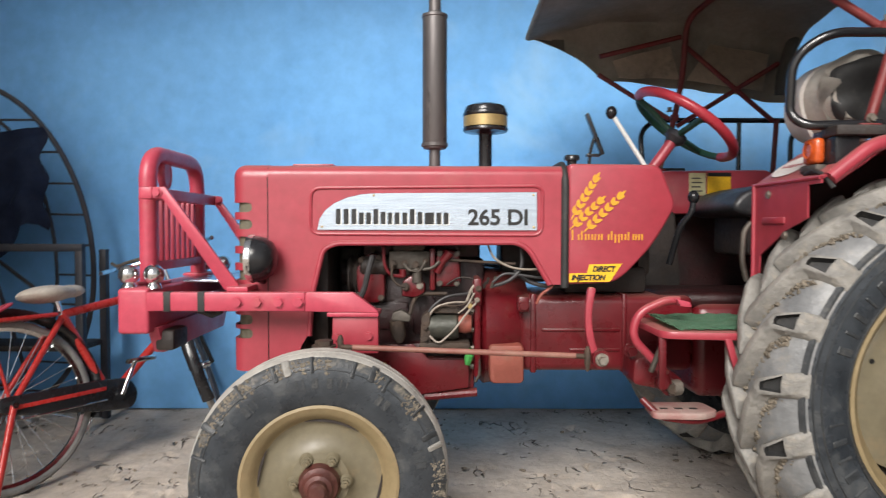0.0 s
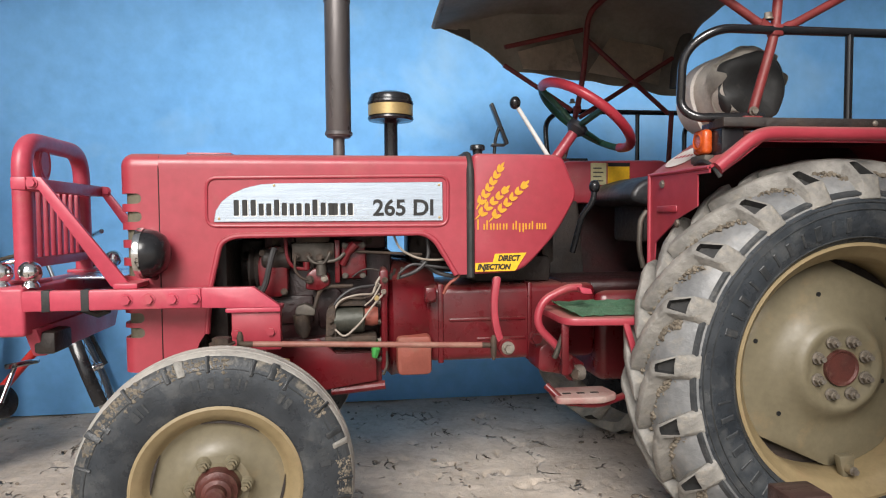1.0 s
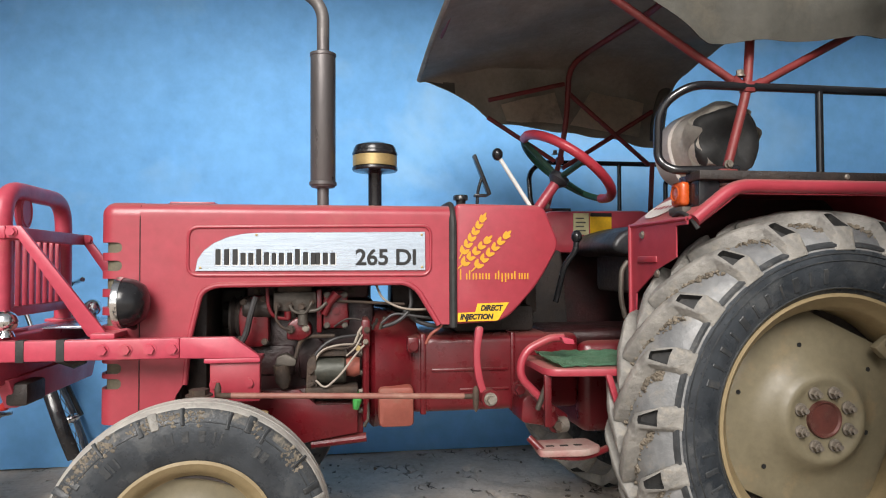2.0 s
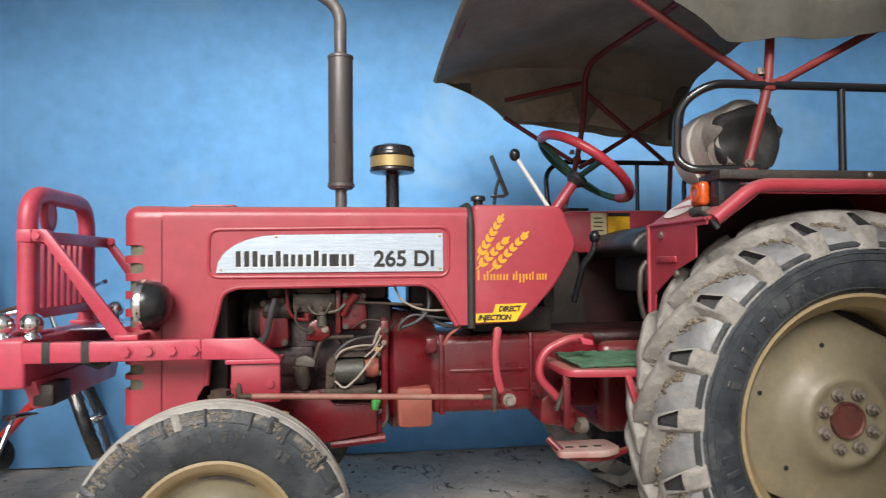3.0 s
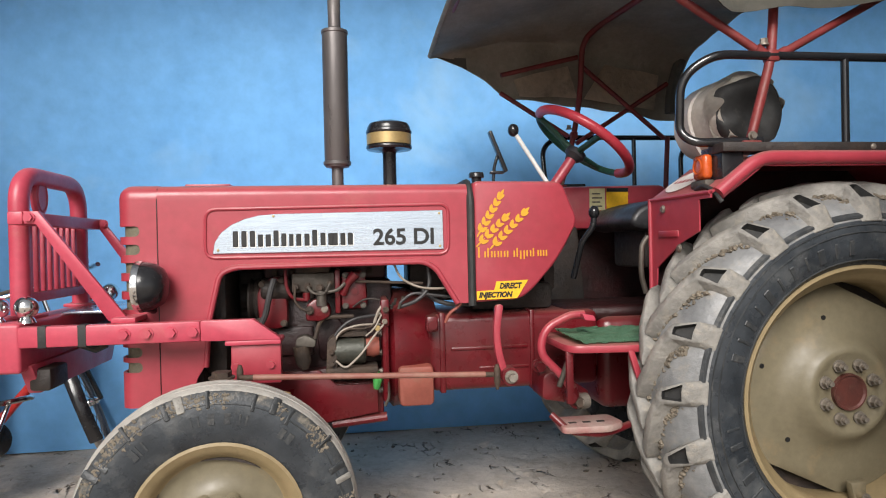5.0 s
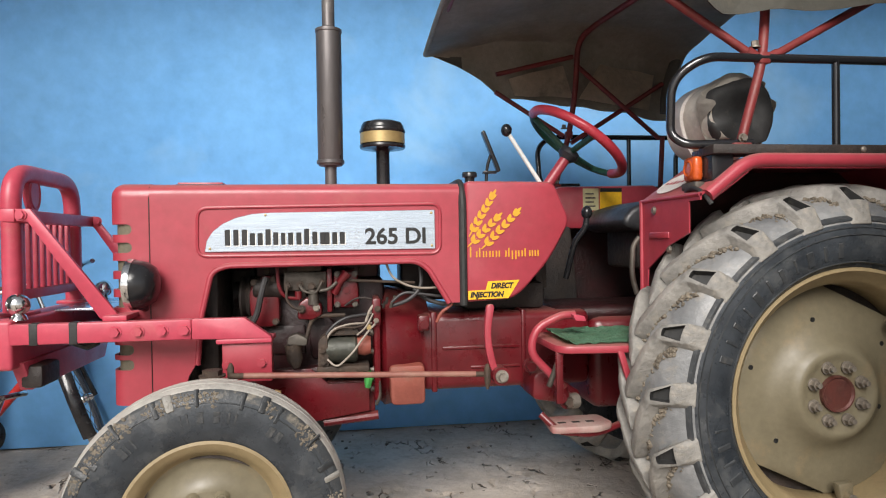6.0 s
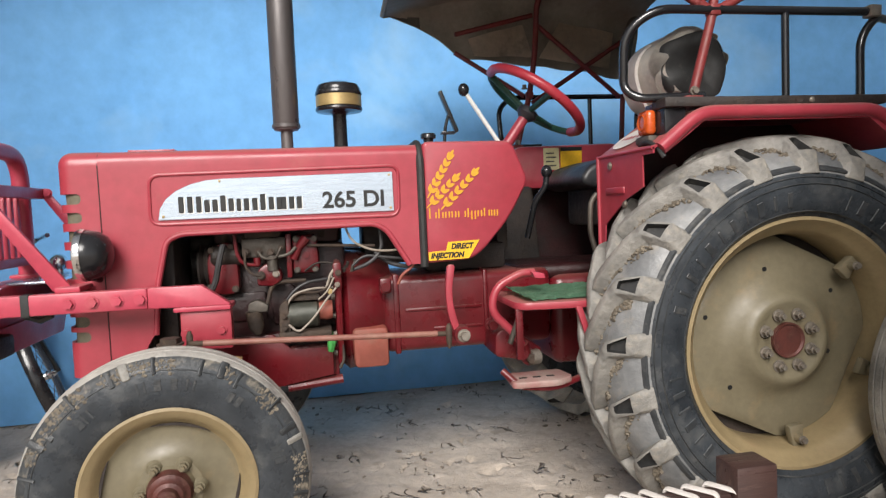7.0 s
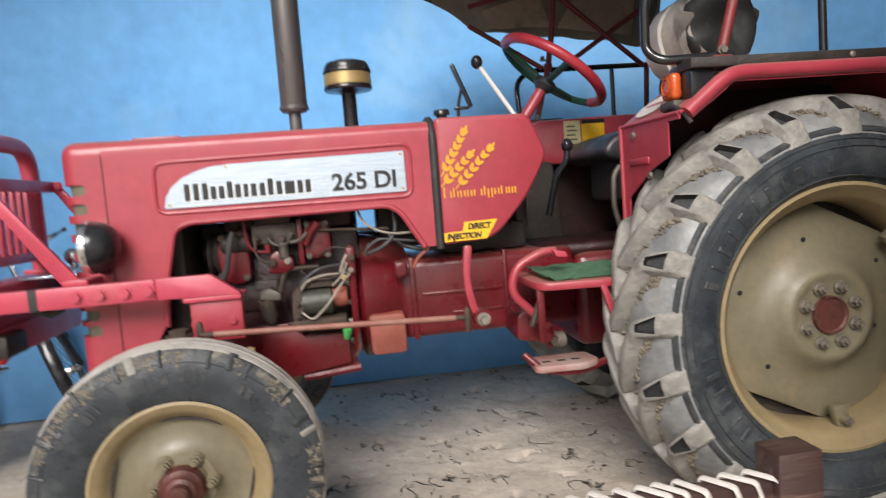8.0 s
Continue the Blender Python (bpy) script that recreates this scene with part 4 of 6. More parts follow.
    # dished disc: raised ring round the hub, edge with four cut gaps
    b = bmesh.new()
    seg = 96
    rings = []
    for r, y in ((0.0, -0.064), (0.05, -0.064), (0.090, -0.065), (0.106, -0.070), (0.118, -0.076), (0.127, -0.077), (0.138, -0.072), (0.152, -0.057), (0.169, -0.041), (0.190, -0.028), (0.215, -0.020), (0.260, -0.017), (0.285, -0.015), (1.0, -0.008)):
        ring = []
        for k in range(seg):
            a = 2 * math.pi * k / seg
            rr = r
            if r == 1.0:
                q = (math.degrees(a) + 45 - 65) % 90 - 45
                rr = min(0.328, 0.294 / max(0.2, math.cos(radians(q))))
            ring.append(b.verts.new((rr * math.cos(a), y, rr * math.sin(a))))
        rings.append(ring)
    for a, c in zip(rings, rings[1:]):
        for k in range(seg):
            b.faces.new((a[k], a[(k + 1) % seg], c[(k + 1) % seg], c[k]))
    bmesh.ops.remove_doubles(b, verts=b.verts, dist=1e-5)
    bmesh.ops.solidify(b, geom=b.faces[:], thickness=-0.008)
    meshes["wheel_disc"] = mesh_of(b, "wheel_disc", CREAM, 45)
    meshes["back_plate"] = mesh_of(lathe([(0.0, 0.03), (0.335, 0.03), (0.335, 0.04), (0.0, 0.04)], (0, 0, 0), "y", 64), "back_plate", NEAR_BLACK)
    meshes["hub"] = mesh_of(lathe([(0.0, -0.070), (0.046, -0.071), (0.051, -0.076), (0.055, -0.076), (0.057, -0.060)], (0, 0, 0), "y", 40), "hub", HUBRUST)
    nut = hexbolt((0, 0, 0), 0.0145, 0.020)
    nut = tube([(0, -0.018, 0), (0, -0.032, 0)], 0.008, 10, bm=nut)
    meshes["nut"] = mesh_of(nut, "nut", BOLT)
    meshes["disc_hole"] = mesh_of(lathe([(0.0, 0.001), (0.0075, 0.001), (0.0075, -0.0012), (0.0, -0.0012)], (0, 0, 0), "y", 16), "disc_hole", INK)
    clamp = prism([(-0.028, -0.030), (0.028, -0.030), (0.017, 0.040), (-0.017, 0.040)], -0.03, 0.0, 0.008)
    clamp = tube([(0, -0.03, 0.010), (0, -0.052, 0.010)], [0.015, 0.011], 12, bm=clamp)
    meshes["rim_clamp"] = mesh_of(clamp, "rim_clamp", CREAM)
    meshes["clamp_nut"] = mesh_of(hexbolt((0, -0.050, 0.010), 0.010, 0.014), "clamp_nut", BOLT)
    for s in (-1, 1):
        w = local_wheel("rear_wheel", "large lugged rear tyre on a cream dished wheel", s, s * 0.628, 1.835, 0.606)
        for key in ("tyre", "sidewall_moulding", "shoulder_step", "lodged_soil", "rim", "wheel_disc", "back_plate", "hub"):
            o = part(key, meshes[key], None, w)
            if key == "lodged_soil":
                tagged(o, "dried soil lodged between the tread bars", kind="stuff")
        for k in range(8):
            a = radians(22.5 + 45 * k)
            o = part("nut", meshes["nut"], None, w)
            o.matrix_basis = Matrix.Translation((0.086 * math.cos(a), -0.068, 0.086 * math.sin(a)))
        for a, rr in ((101, 0.225), (221, 0.225), (342, 0.175), (162, 0.262), (35, 0.24)):
            o = part("disc_hole", meshes["disc_hole"], None, w)
            o.matrix_basis = Matrix.Translation((rr * math.cos(radians(a)), {0.225: -0.0205, 0.175: -0.0385, 0.262: -0.0175, 0.24: -0.0180}[rr], rr * math.sin(radians(a))))
        for a in (46, -22, -86):
            for key in ("rim_clamp", "clamp_nut"):
                o = part(key, meshes[key], None, w)
                o.matrix_basis = Matrix.Rotation(-radians(a - 90), 4, "Y") @ Matrix.Translation((0, -0.052, 0.300))
        n = 21
        for side in (-1, 1):
            for k in range(n):
                o = part("tread_lug", lugs[side], None, w)
                o.matrix_basis = Matrix.Rotation(2 * math.pi * (k + (0.5 if side > 0 else 0.0)) / n - radians(157.7), 4, "Y")


front_wheel()
rear_wheel()


def driveline():
    """Engine, gearbox and all that hangs on them, seen through the cut-out."""
    part("radiator", box(-0.235, -0.13, -0.24, 0.24, 0.62, 1.22, 0.008), NEAR_BLACK, tractor)
    part("fan_shroud", box(-0.13, -0.055, -0.225, 0.225, 0.66, 1.16, 0.02), NEAR_BLACK, tractor)
    part("fan_hub", lathe([(0.0, 0.02), (0.05, 0.02), (0.05, -0.02), (0.0, -0.02)], (-0.02, 0, 0.90), "x", 24), NEAR_BLACK, tractor)
    # near-black red puts the shade of the bay into the block's colour
    part("engine_block", box(0.06, 0.50, -0.13, 0.15, 0.56, 0.96, 0.02), OILY_SHADE, tractor, "oily red engine block, darkened by painted shade")
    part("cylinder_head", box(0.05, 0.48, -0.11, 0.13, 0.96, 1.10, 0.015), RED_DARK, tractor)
    # added dark block, stands in for shade at the bay's far side
    part("far_side_fill", box(0.05, 0.50, 0.15, 0.23, 0.86, 1.05, 0.03), NEAR_BLACK, tractor)
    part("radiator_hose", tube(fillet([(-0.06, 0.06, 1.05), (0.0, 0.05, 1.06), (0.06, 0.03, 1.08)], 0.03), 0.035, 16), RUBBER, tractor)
    # added dark blocks that close gaps in the bay, in place of shade
    part("front_gap_fill", box(-0.056, 0.035, 0.0, 0.22, 0.68, 1.0, 0.02), NEAR_BLACK, tractor)
    part("mid_gap_fill", box(0.49, 0.575, 0.06, 0.24, 0.80, 0.925, 0.02), NEAR_BLACK, tractor)
    part("tank_gap_fill", box(0.572, 0.76, 0.02, 0.24, 0.86, 1.045, 0.02), NEAR_BLACK, tractor)
    for k in range(4):
        x = 0.185 + 0.035 * k
        part("injector_pipe", tube(fillet([(x, -0.19, 1.02), (x - 0.01, -0.20, 1.08), (x + 0.04 * k - 0.05, -0.12, 1.13)], 0.03, 5), 0.004, 6), CAKED, tractor)
    for k in range(6):
        part("head_bolt", hexbolt((0.09 + 0.066 * k, -0.11, 0.99), 0.009, 0.012), CAKED, tractor)
    for x, z, r in ((0.085, 0.62, 0.012), (0.14, 0.60, 0.010), (0.20, 0.61, 0.010), (0.26, 0.60, 0.010), (0.33, 0.61, 0.010), (0.43, 0.62, 0.010)):
        part("sump_bolt", hexbolt((x, -0.13, z), r, 0.010), CAKED, tractor)
    for k, (x, y, z, r, h, m) in enumerate((
        (0.055, -0.188, 0.955, 0.009, 0.012, CAKED), (0.12, -0.188, 0.965, 0.009, 0.012, CAKED), (0.045, -0.188, 0.83, 0.009, 0.012, CAKED), (0.125, -0.188, 0.82, 0.009, 0.012, CAKED),
        (0.335, -0.217, 0.875, 0.008, 0.012, ALU), (0.395, -0.217, 0.875, 0.008, 0.012, ALU), (0.335, -0.217, 0.98, 0.008, 0.012, ALU), (0.395, -0.217, 0.98, 0.008, 0.012, ALU),
        (0.17, -0.217, 0.945, 0.010, 0.022, CAKED), (0.21, -0.217, 0.945, 0.010, 0.016, CAKED), (0.25, -0.217, 0.94, 0.010, 0.022, CAKED), (0.285, -0.217, 0.955, 0.008, 0.016, CAKED),
        (0.215, -0.237, 0.865, 0.011, 0.014, CAKED), (0.265, -0.237, 0.868, 0.009, 0.014, BOLT), (0.365, -0.20, 0.925, 0.014, 0.02, RED_OLD),
        (0.285, -0.283, 0.73, 0.008, 0.012, CAKED), (0.287, -0.283, 0.69, 0.008, 0.012, CAKED), (0.44, -0.262, 0.80, 0.007, 0.018, GOLD), (0.47, -0.252, 0.86, 0.008, 0.014, CAKED), (0.465, -0.252, 0.82, 0.007, 0.012, BOLT))):
        part("fitting", hexbolt((x, y, z), r, h), m, tractor)
    part("banjo_pipe", tube(fillet([(0.21, -0.235, 0.945), (0.225, -0.25, 0.925), (0.265, -0.25, 0.915), (0.285, -0.24, 0.955)], 0.02), 0.0045, 8), ALU, tractor)
    part("return_pipe", tube(fillet([(0.17, -0.24, 0.945), (0.165, -0.25, 0.90), (0.19, -0.25, 0.87), (0.215, -0.25, 0.865)], 0.02), 0.004, 8), CAKED, tractor)
    part("pump_neck", rod((0.215, -0.20, 0.905), (0.225, -0.20, 0.985), 0.013, 12), ALU, tractor)
    part("side_cover", prism([(p.x, p.y) for p in fillet([(0.23, 0.83), (0.30, 0.83), (0.33, 0.80), (0.33, 0.69), (0.24, 0.68)], 0.02, closed=True)], -0.15, -0.12, 0.008), OILY_SHADE, tractor)
    part("oil_gallery_plate", box(0.08, 0.22, -0.142, -0.128, 0.70, 0.80, 0.006), OILY_SHADE, tractor)
    part("dipstick", tube(fillet([(0.31, -0.14, 0.86), (0.32, -0.17, 0.90), (0.315, -0.175, 0.935)], 0.02), 0.004, 6), ALU, tractor)
    part("rocker_cover", box(0.07, 0.46, -0.08, 0.10, 1.10, 1.19, 0.03), RED_OLD, tractor)
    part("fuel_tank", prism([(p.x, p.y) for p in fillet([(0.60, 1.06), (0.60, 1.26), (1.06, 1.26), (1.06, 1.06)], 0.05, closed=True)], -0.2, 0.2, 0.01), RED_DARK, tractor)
    part("timing_cover", prism([(p.x, p.y) for p in fillet([(0.045, 0.80), (0.030, 0.93), (0.085, 0.985), (0.135, 0.97), (0.140, 0.80)], 0.04, closed=True)], -0.185, -0.12, 0.012), RED_OLD, tractor)
    part("belt_pulley", lathe([(0.0, -0.02), (0.07, -0.02), (0.075, -0.012), (0.062, 0.0), (0.075, 0.012), (0.07, 0.02), (0.0, 0.02)], (0.022, -0.11, 0.90), "x", 28), NEAR_BLACK, tractor)
    part("dynamo", lathe([(0.0, -0.05), (0.034, -0.05), (0.040, -0.042), (0.040, 0.042), (0.034, 0.05), (0.0, 0.05)], (0.10, -0.16, 0.935), "x", 24), NEAR_BLACK, tractor)
    # injection pump with its filters
    pump = part("injection_pump", box(0.155, 0.300, -0.215, -0.12, 0.925, 0.990, 0.006), ALU, tractor, "oily cast injection pump")
    part("pump_flange", box(0.300, 0.318, -0.220, -0.12, 0.85, 1.00, 0.005), RED_OLD, pump)
    part("pump_cap", box(0.165, 0.285, -0.205, -0.13, 0.985, 1.02, 0.012), CAKED, pump)
    for k in range(3):
        part("pump_union", rod((0.185 + 0.04 * k, -0.19, 0.985), (0.185 + 0.04 * k, -0.19, 1.03), 0.008), ALU, pump)
    part("governor_housing", prism([(p.x, p.y) for p in fillet([(0.318, 0.86), (0.322, 0.995), (0.405, 0.995), (0.412, 0.862)], 0.025, closed=True)], -0.215, -0.12, 0.015), RED_OLD, pump)
    part("lift_pump", tube([(0.255, -0.235, 0.88), (0.255, -0.235, 0.93)], [0.018, 0.016], 16), ALU, pump)
    part("feed_pump", prism([(p.x, p.y) for p in fillet([(0.20, 0.83), (0.205, 0.885), (0.235, 0.905), (0.28, 0.88), (0.285, 0.845), (0.25, 0.825)], 0.012, closed=True)], -0.235, -0.16, 0.01), RED_OLD, pump)
    part("primer", tube([(0.205, -0.23, 0.90), (0.205, -0.23, 0.925)], 0.012, 12), RED_OLD, pump)
    part("stop_arm", tube([(0.325, -0.225, 0.915), (0.345, -0.235, 0.955), (0.37, -0.235, 0.985)], [0.014, 0.012, 0.018], 10), RED_OLD, pump)
    part("throttle_rod", rod((0.37, -0.225, 0.958), (0.60, -0.23, 0.945), 0.005, 8), CAKED, tractor)
    part("oil_breather", tube(fillet([(0.36, -0.21, 0.838), (0.25, -0.22, 0.838), (0.228, -0.23, 0.76), (0.20, -0.23, 0.752)], 0.03), 0.007, 8), CAKED, tractor)
    part("fuel_filter", tube([(0.195, -0.225, 0.665), (0.19, -0.225, 0.69), (0.183, -0.225, 0.745)], [0.011, 0.026, 0.028], 16), CAKED, tractor)
    part("filter_head", prism([(p.x, p.y) for p in fillet([(0.165, 0.745), (0.17, 0.775), (0.20, 0.785), (0.235, 0.765), (0.232, 0.742)], 0.008, closed=True)], -0.25, -0.20, 0.006), ALU, tractor)
    # starter motor
    st = part("starter_motor", lathe([(0.0, -0.055), (0.040, -0.055), (0.046, -0.048), (0.046, 0.048), (0.040, 0.055), (0.0, 0.055)], (0.345, -0.235, 0.725), "x", 28), material("olive_grey_starter_shell", (0.085, 0.088, 0.070), (0.040, 0.040, 0.034), 12, 0.45, metal=0.3, dirt=(0.11, 0.08, 0.055), dirt_scale=14, dirt_amount=0.3, bump=0.25), tractor, "olive-grey starter motor")
    part("starter_yoke", prism([(p.x, p.y) for p in fillet([(0.268, 0.672), (0.272, 0.765), (0.30, 0.785), (0.305, 0.672)], 0.012, closed=True)], -0.28, -0.19, 0.01), CAKED, st)
    part("starter_tray", box(0.265, 0.44, -0.285, -0.18, 0.652, 0.676, 0.008), CAKED, st)
    part("starter_nose", lathe([(0.0, -0.03), (0.03, -0.03), (0.036, 0.0), (0.03, 0.02), (0.0, 0.02)], (0.425, -0.235, 0.735), "x", 20), CLAY, st)
    part("starter_cover", prism([(p.x, p.y) for p in fillet([(0.30, 0.775), (0.32, 0.80), (0.40, 0.80), (0.41, 0.775)], 0.01, closed=True)], -0.265, -0.19, 0.006), CAKED, st)
    # cables and hoses
    for pts, r, m in (
        ([(0.30, -0.285, 0.70), (0.33, -0.295, 0.672), (0.385, -0.295, 0.72), (0.42, -0.29, 0.77), (0.46, -0.26, 0.81)], 0.0036, WIRE),
        ([(0.29, -0.27, 0.74), (0.31, -0.275, 0.795), (0.37, -0.275, 0.815), (0.45, -0.25, 0.812)], 0.0036, WIRE),
        ([(0.285, -0.255, 0.70), (0.29, -0.265, 0.78), (0.35, -0.265, 0.835), (0.44, -0.24, 0.842)], 0.005, WIRE_DARK),
        ([(0.40, -0.265, 0.775), (0.43, -0.27, 0.80), (0.455, -0.255, 0.845)], 0.003, WIRE),
        ([(0.30, -0.27, 0.77), (0.335, -0.28, 0.805), (0.41, -0.275, 0.80), (0.455, -0.25, 0.83)], 0.003, CAKED),
        ([(0.52, -0.235, 0.88), (0.56, -0.24, 0.915), (0.66, -0.24, 0.90), (0.74, -0.23, 0.89)], 0.005, WIRE_DARK),
        ([(0.36, -0.22, 0.87), (0.40, -0.235, 0.90), (0.45, -0.235, 0.895), (0.49, -0.23, 0.87)], 0.0035, NEAR_BLACK),
        ([(0.60, -0.20, 0.92), (0.64, -0.21, 0.885), (0.70, -0.215, 0.865), (0.78, -0.21, 0.865)], 0.008, WIRE_DARK),
        ([(0.43, -0.24, 0.815), (0.445, -0.245, 0.86), (0.47, -0.24, 0.885)], 0.005, WIRE),
        ([(0.50, -0.24, 1.02), (0.52, -0.25, 0.965), (0.585, -0.25, 0.93), (0.66, -0.25, 0.925), (0.72, -0.24, 0.935)], 0.004, WIRE),
        ([(0.62, -0.23, 1.0), (0.625, -0.24, 0.93), (0.58, -0.24, 0.885), (0.52, -0.22, 0.865)], 0.007, WIRE_DARK),
        ([(0.74, -0.27, 0.905), (0.72, -0.275, 0.865), (0.685, -0.275, 0.845), (0.67, -0.27, 0.81)], 0.0055, CLAY),
        ([(0.10, -0.235, 0.975), (0.085, -0.245, 0.92), (0.07, -0.24, 0.85), (0.045, -0.235, 0.81)], 0.010, WIRE_DARK),
        ([(0.135, -0.22, 1.01), (0.14, -0.23, 0.94), (0.16, -0.235, 0.905), (0.21, -0.235, 0.90)], 0.006, RED_OLD),
        ([(0.275, -0.24, 0.925), (0.31, -0.245, 0.93), (0.335, -0.245, 0.955)], 0.006, ALU),
    ):
        smooth_pts = fillet(pts, 0.05, 5)
        part("cable", tube(smooth_pts, r, 8), m, tractor)
    part("cable_clip", box(0.452, 0.482, -0.25, -0.20, 0.80, 0.895, 0.008), RED_OLD, tractor)
    for k, (x, z) in enumerate(((0.50, 0.875), (0.515, 0.86), (0.49, 0.86), (0.525, 0.88))):
        part("terminal", rod((x, -0.23, z), (x + 0.006, -0.235, z + 0.022), 0.005, 6), ALU if k % 2 else NEAR_BLACK, tractor)
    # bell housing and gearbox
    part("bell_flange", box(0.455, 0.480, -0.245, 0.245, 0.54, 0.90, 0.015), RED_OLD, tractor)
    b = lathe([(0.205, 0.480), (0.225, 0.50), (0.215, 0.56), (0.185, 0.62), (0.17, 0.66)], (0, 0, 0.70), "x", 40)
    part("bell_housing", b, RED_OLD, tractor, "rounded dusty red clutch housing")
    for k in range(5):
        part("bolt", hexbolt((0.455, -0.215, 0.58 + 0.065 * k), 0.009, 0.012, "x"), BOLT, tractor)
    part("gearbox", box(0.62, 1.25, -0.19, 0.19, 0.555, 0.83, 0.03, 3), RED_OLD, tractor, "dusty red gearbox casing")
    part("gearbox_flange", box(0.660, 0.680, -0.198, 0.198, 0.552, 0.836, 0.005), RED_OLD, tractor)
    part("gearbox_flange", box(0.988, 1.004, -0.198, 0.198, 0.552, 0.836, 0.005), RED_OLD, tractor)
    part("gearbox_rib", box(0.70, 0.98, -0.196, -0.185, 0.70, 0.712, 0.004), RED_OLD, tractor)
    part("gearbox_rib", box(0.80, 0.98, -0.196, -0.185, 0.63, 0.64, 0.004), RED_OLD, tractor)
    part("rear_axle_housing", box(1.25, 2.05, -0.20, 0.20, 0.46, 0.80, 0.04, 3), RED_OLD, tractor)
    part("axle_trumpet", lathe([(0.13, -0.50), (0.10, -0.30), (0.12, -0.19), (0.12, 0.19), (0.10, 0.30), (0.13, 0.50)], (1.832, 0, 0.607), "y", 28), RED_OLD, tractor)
    # near-black red puts the shade round the cover into its colour
    part("lift_cover", box(1.12, 1.95, -0.17, 0.18, 0.78, 0.838, 0.025, 3), OILY_SHADE, tractor)
    # two added dark blocks fill the shaded gaps by the seat and under the cowl
    part("seat_gap_fill", prism([(p.x, p.y) for p in fillet([(1.12, 0.80), (1.15, 1.15), (1.33, 1.15), (1.36, 0.80)], 0.03, closed=True)], 0.24, 0.37, 0.01), NEAR_BLACK, tractor, "dark block added to fill the shaded gap by the seat")
    part("cowl_gap_fill", box(0.79, 1.10, -0.12, 0.22, 0.83, 0.93, 0.02), NEAR_BLACK, tractor)
    part("dash_panel", box(1.07, 1.115, -0.10, 0.24, 0.90, 1.24, 0.01), NEAR_BLACK, tractor)
    part("valve_block", box(0.61, 0.65, -0.24, -0.18, 0.775, 0.83, 0.008), RED_OLD, tractor)
    part("valve_cap", rod((0.63, -0.25, 0.80), (0.63, -0.235, 0.80), 0.016, 12), RED_OLD, tractor)
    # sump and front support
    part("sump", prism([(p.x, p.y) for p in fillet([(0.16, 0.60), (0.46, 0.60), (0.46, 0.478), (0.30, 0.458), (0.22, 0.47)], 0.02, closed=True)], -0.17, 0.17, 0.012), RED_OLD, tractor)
    part("sump_flange", tube([(0.28, -0.175, 0.462), (0.47, -0.175, 0.478)], 0.016, 10), RED_OLD, tractor)
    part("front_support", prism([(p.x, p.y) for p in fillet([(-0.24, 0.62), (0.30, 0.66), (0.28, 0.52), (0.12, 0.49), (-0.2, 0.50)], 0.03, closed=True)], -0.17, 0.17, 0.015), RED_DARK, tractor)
    part("side_web", prism([(0.02, 0.655), (0.24, 0.655), (0.30, 0.60), (0.44, 0.60), (0.44, 0.50), (0.24, 0.47), (0.10, 0.56)], -0.20, -0.185, 0.004), RED_OLD, tractor)
    part("front_axle", box(-0.05, 0.05, -0.52, 0.52, 0.42, 0.50, 0.015), RED_OLD, tractor, "dusty red front axle beam")
    for s in (-1, 1):
        part("kingpin", rod((0.0, s * 0.53, 0.33), (0.0, s * 0.53, 0.66), 0.035, 16), RED_OLD, tractor)
        part("stub_axle", rod((0, s * 0.50, 0.366), (0, s * 0.66, 0.366), 0.04, 16), RED_OLD, tractor)
    part("steering_arm", box(-0.035, 0.05, -0.56, -0.43, 0.655, 0.685, 0.008), RED_OLD, tractor)
    part("arm_nut", hexbolt((-0.02, -0.52, 0.705), 0.028, 0.02, "z"), CAKED, tractor)
    dr = part("drag_link", rod((0.02, -0.47, 0.695), (0.806, -0.44, 0.660), 0.0085, 12), CAKED, tractor, "worn steering drag link")
    part("link_sleeve", rod((0.06, -0.4685, 0.6935), (0.77, -0.4425, 0.6627), 0.0092, 12), material("pinkish_worn_link", (0.22, 0.06, 0.048), (0.30, 0.16, 0.12), 9, 0.55, bump=0.15), dr)
    for x, z in ((0.02, 0.695), (0.806, 0.66)):
        part("ball_joint", tube([(x, -0.455, z - 0.045), (x, -0.455, z - 0.02), (x, -0.455, z + 0.02), (x, -0.455, z + 0.035)], [0.004, 0.010, 0.010, 0.005], 12), CAKED, dr)
    part("link_bracket", prism([(0.11, 0.60), (0.14, 0.60), (0.145, 0.64), (0.165, 0.635), (0.160, 0.60), (0.205, 0.588), (0.205, 0.575), (0.12, 0.58)], -0.44, -0.425, 0.003), material("ochre_bracket", (0.28, 0.18, 0.075), None, 12, 0.6, bump=0.1), tractor)
    pit = part("pitman_arm", prism([(p.x, p.y) for p in fillet([(0.817, 0.78), (0.826, 0.69), (0.855, 0.622), (0.873, 0.630), (0.850, 0.70), (0.839, 0.78), (0.855, 0.874), (0.828, 0.874)], 0.05, closed=True)], -0.36, -0.335, 0.006), RED, tractor, "curved red steering drop arm")
    part("arm_eye", rod((0.869, -0.385, 0.638), (0.869, -0.33, 0.638), 0.030, 20), RED_OLD, pit)
    part("arm_washer", rod((0.869, -0.390, 0.638), (0.869, -0.380, 0.638), 0.022, 20), BOLT, pit)
    part("arm_nut", rod((0.869, -0.412, 0.638), (0.869, -0.380, 0.638), 0.014, 6), BOLT, pit)
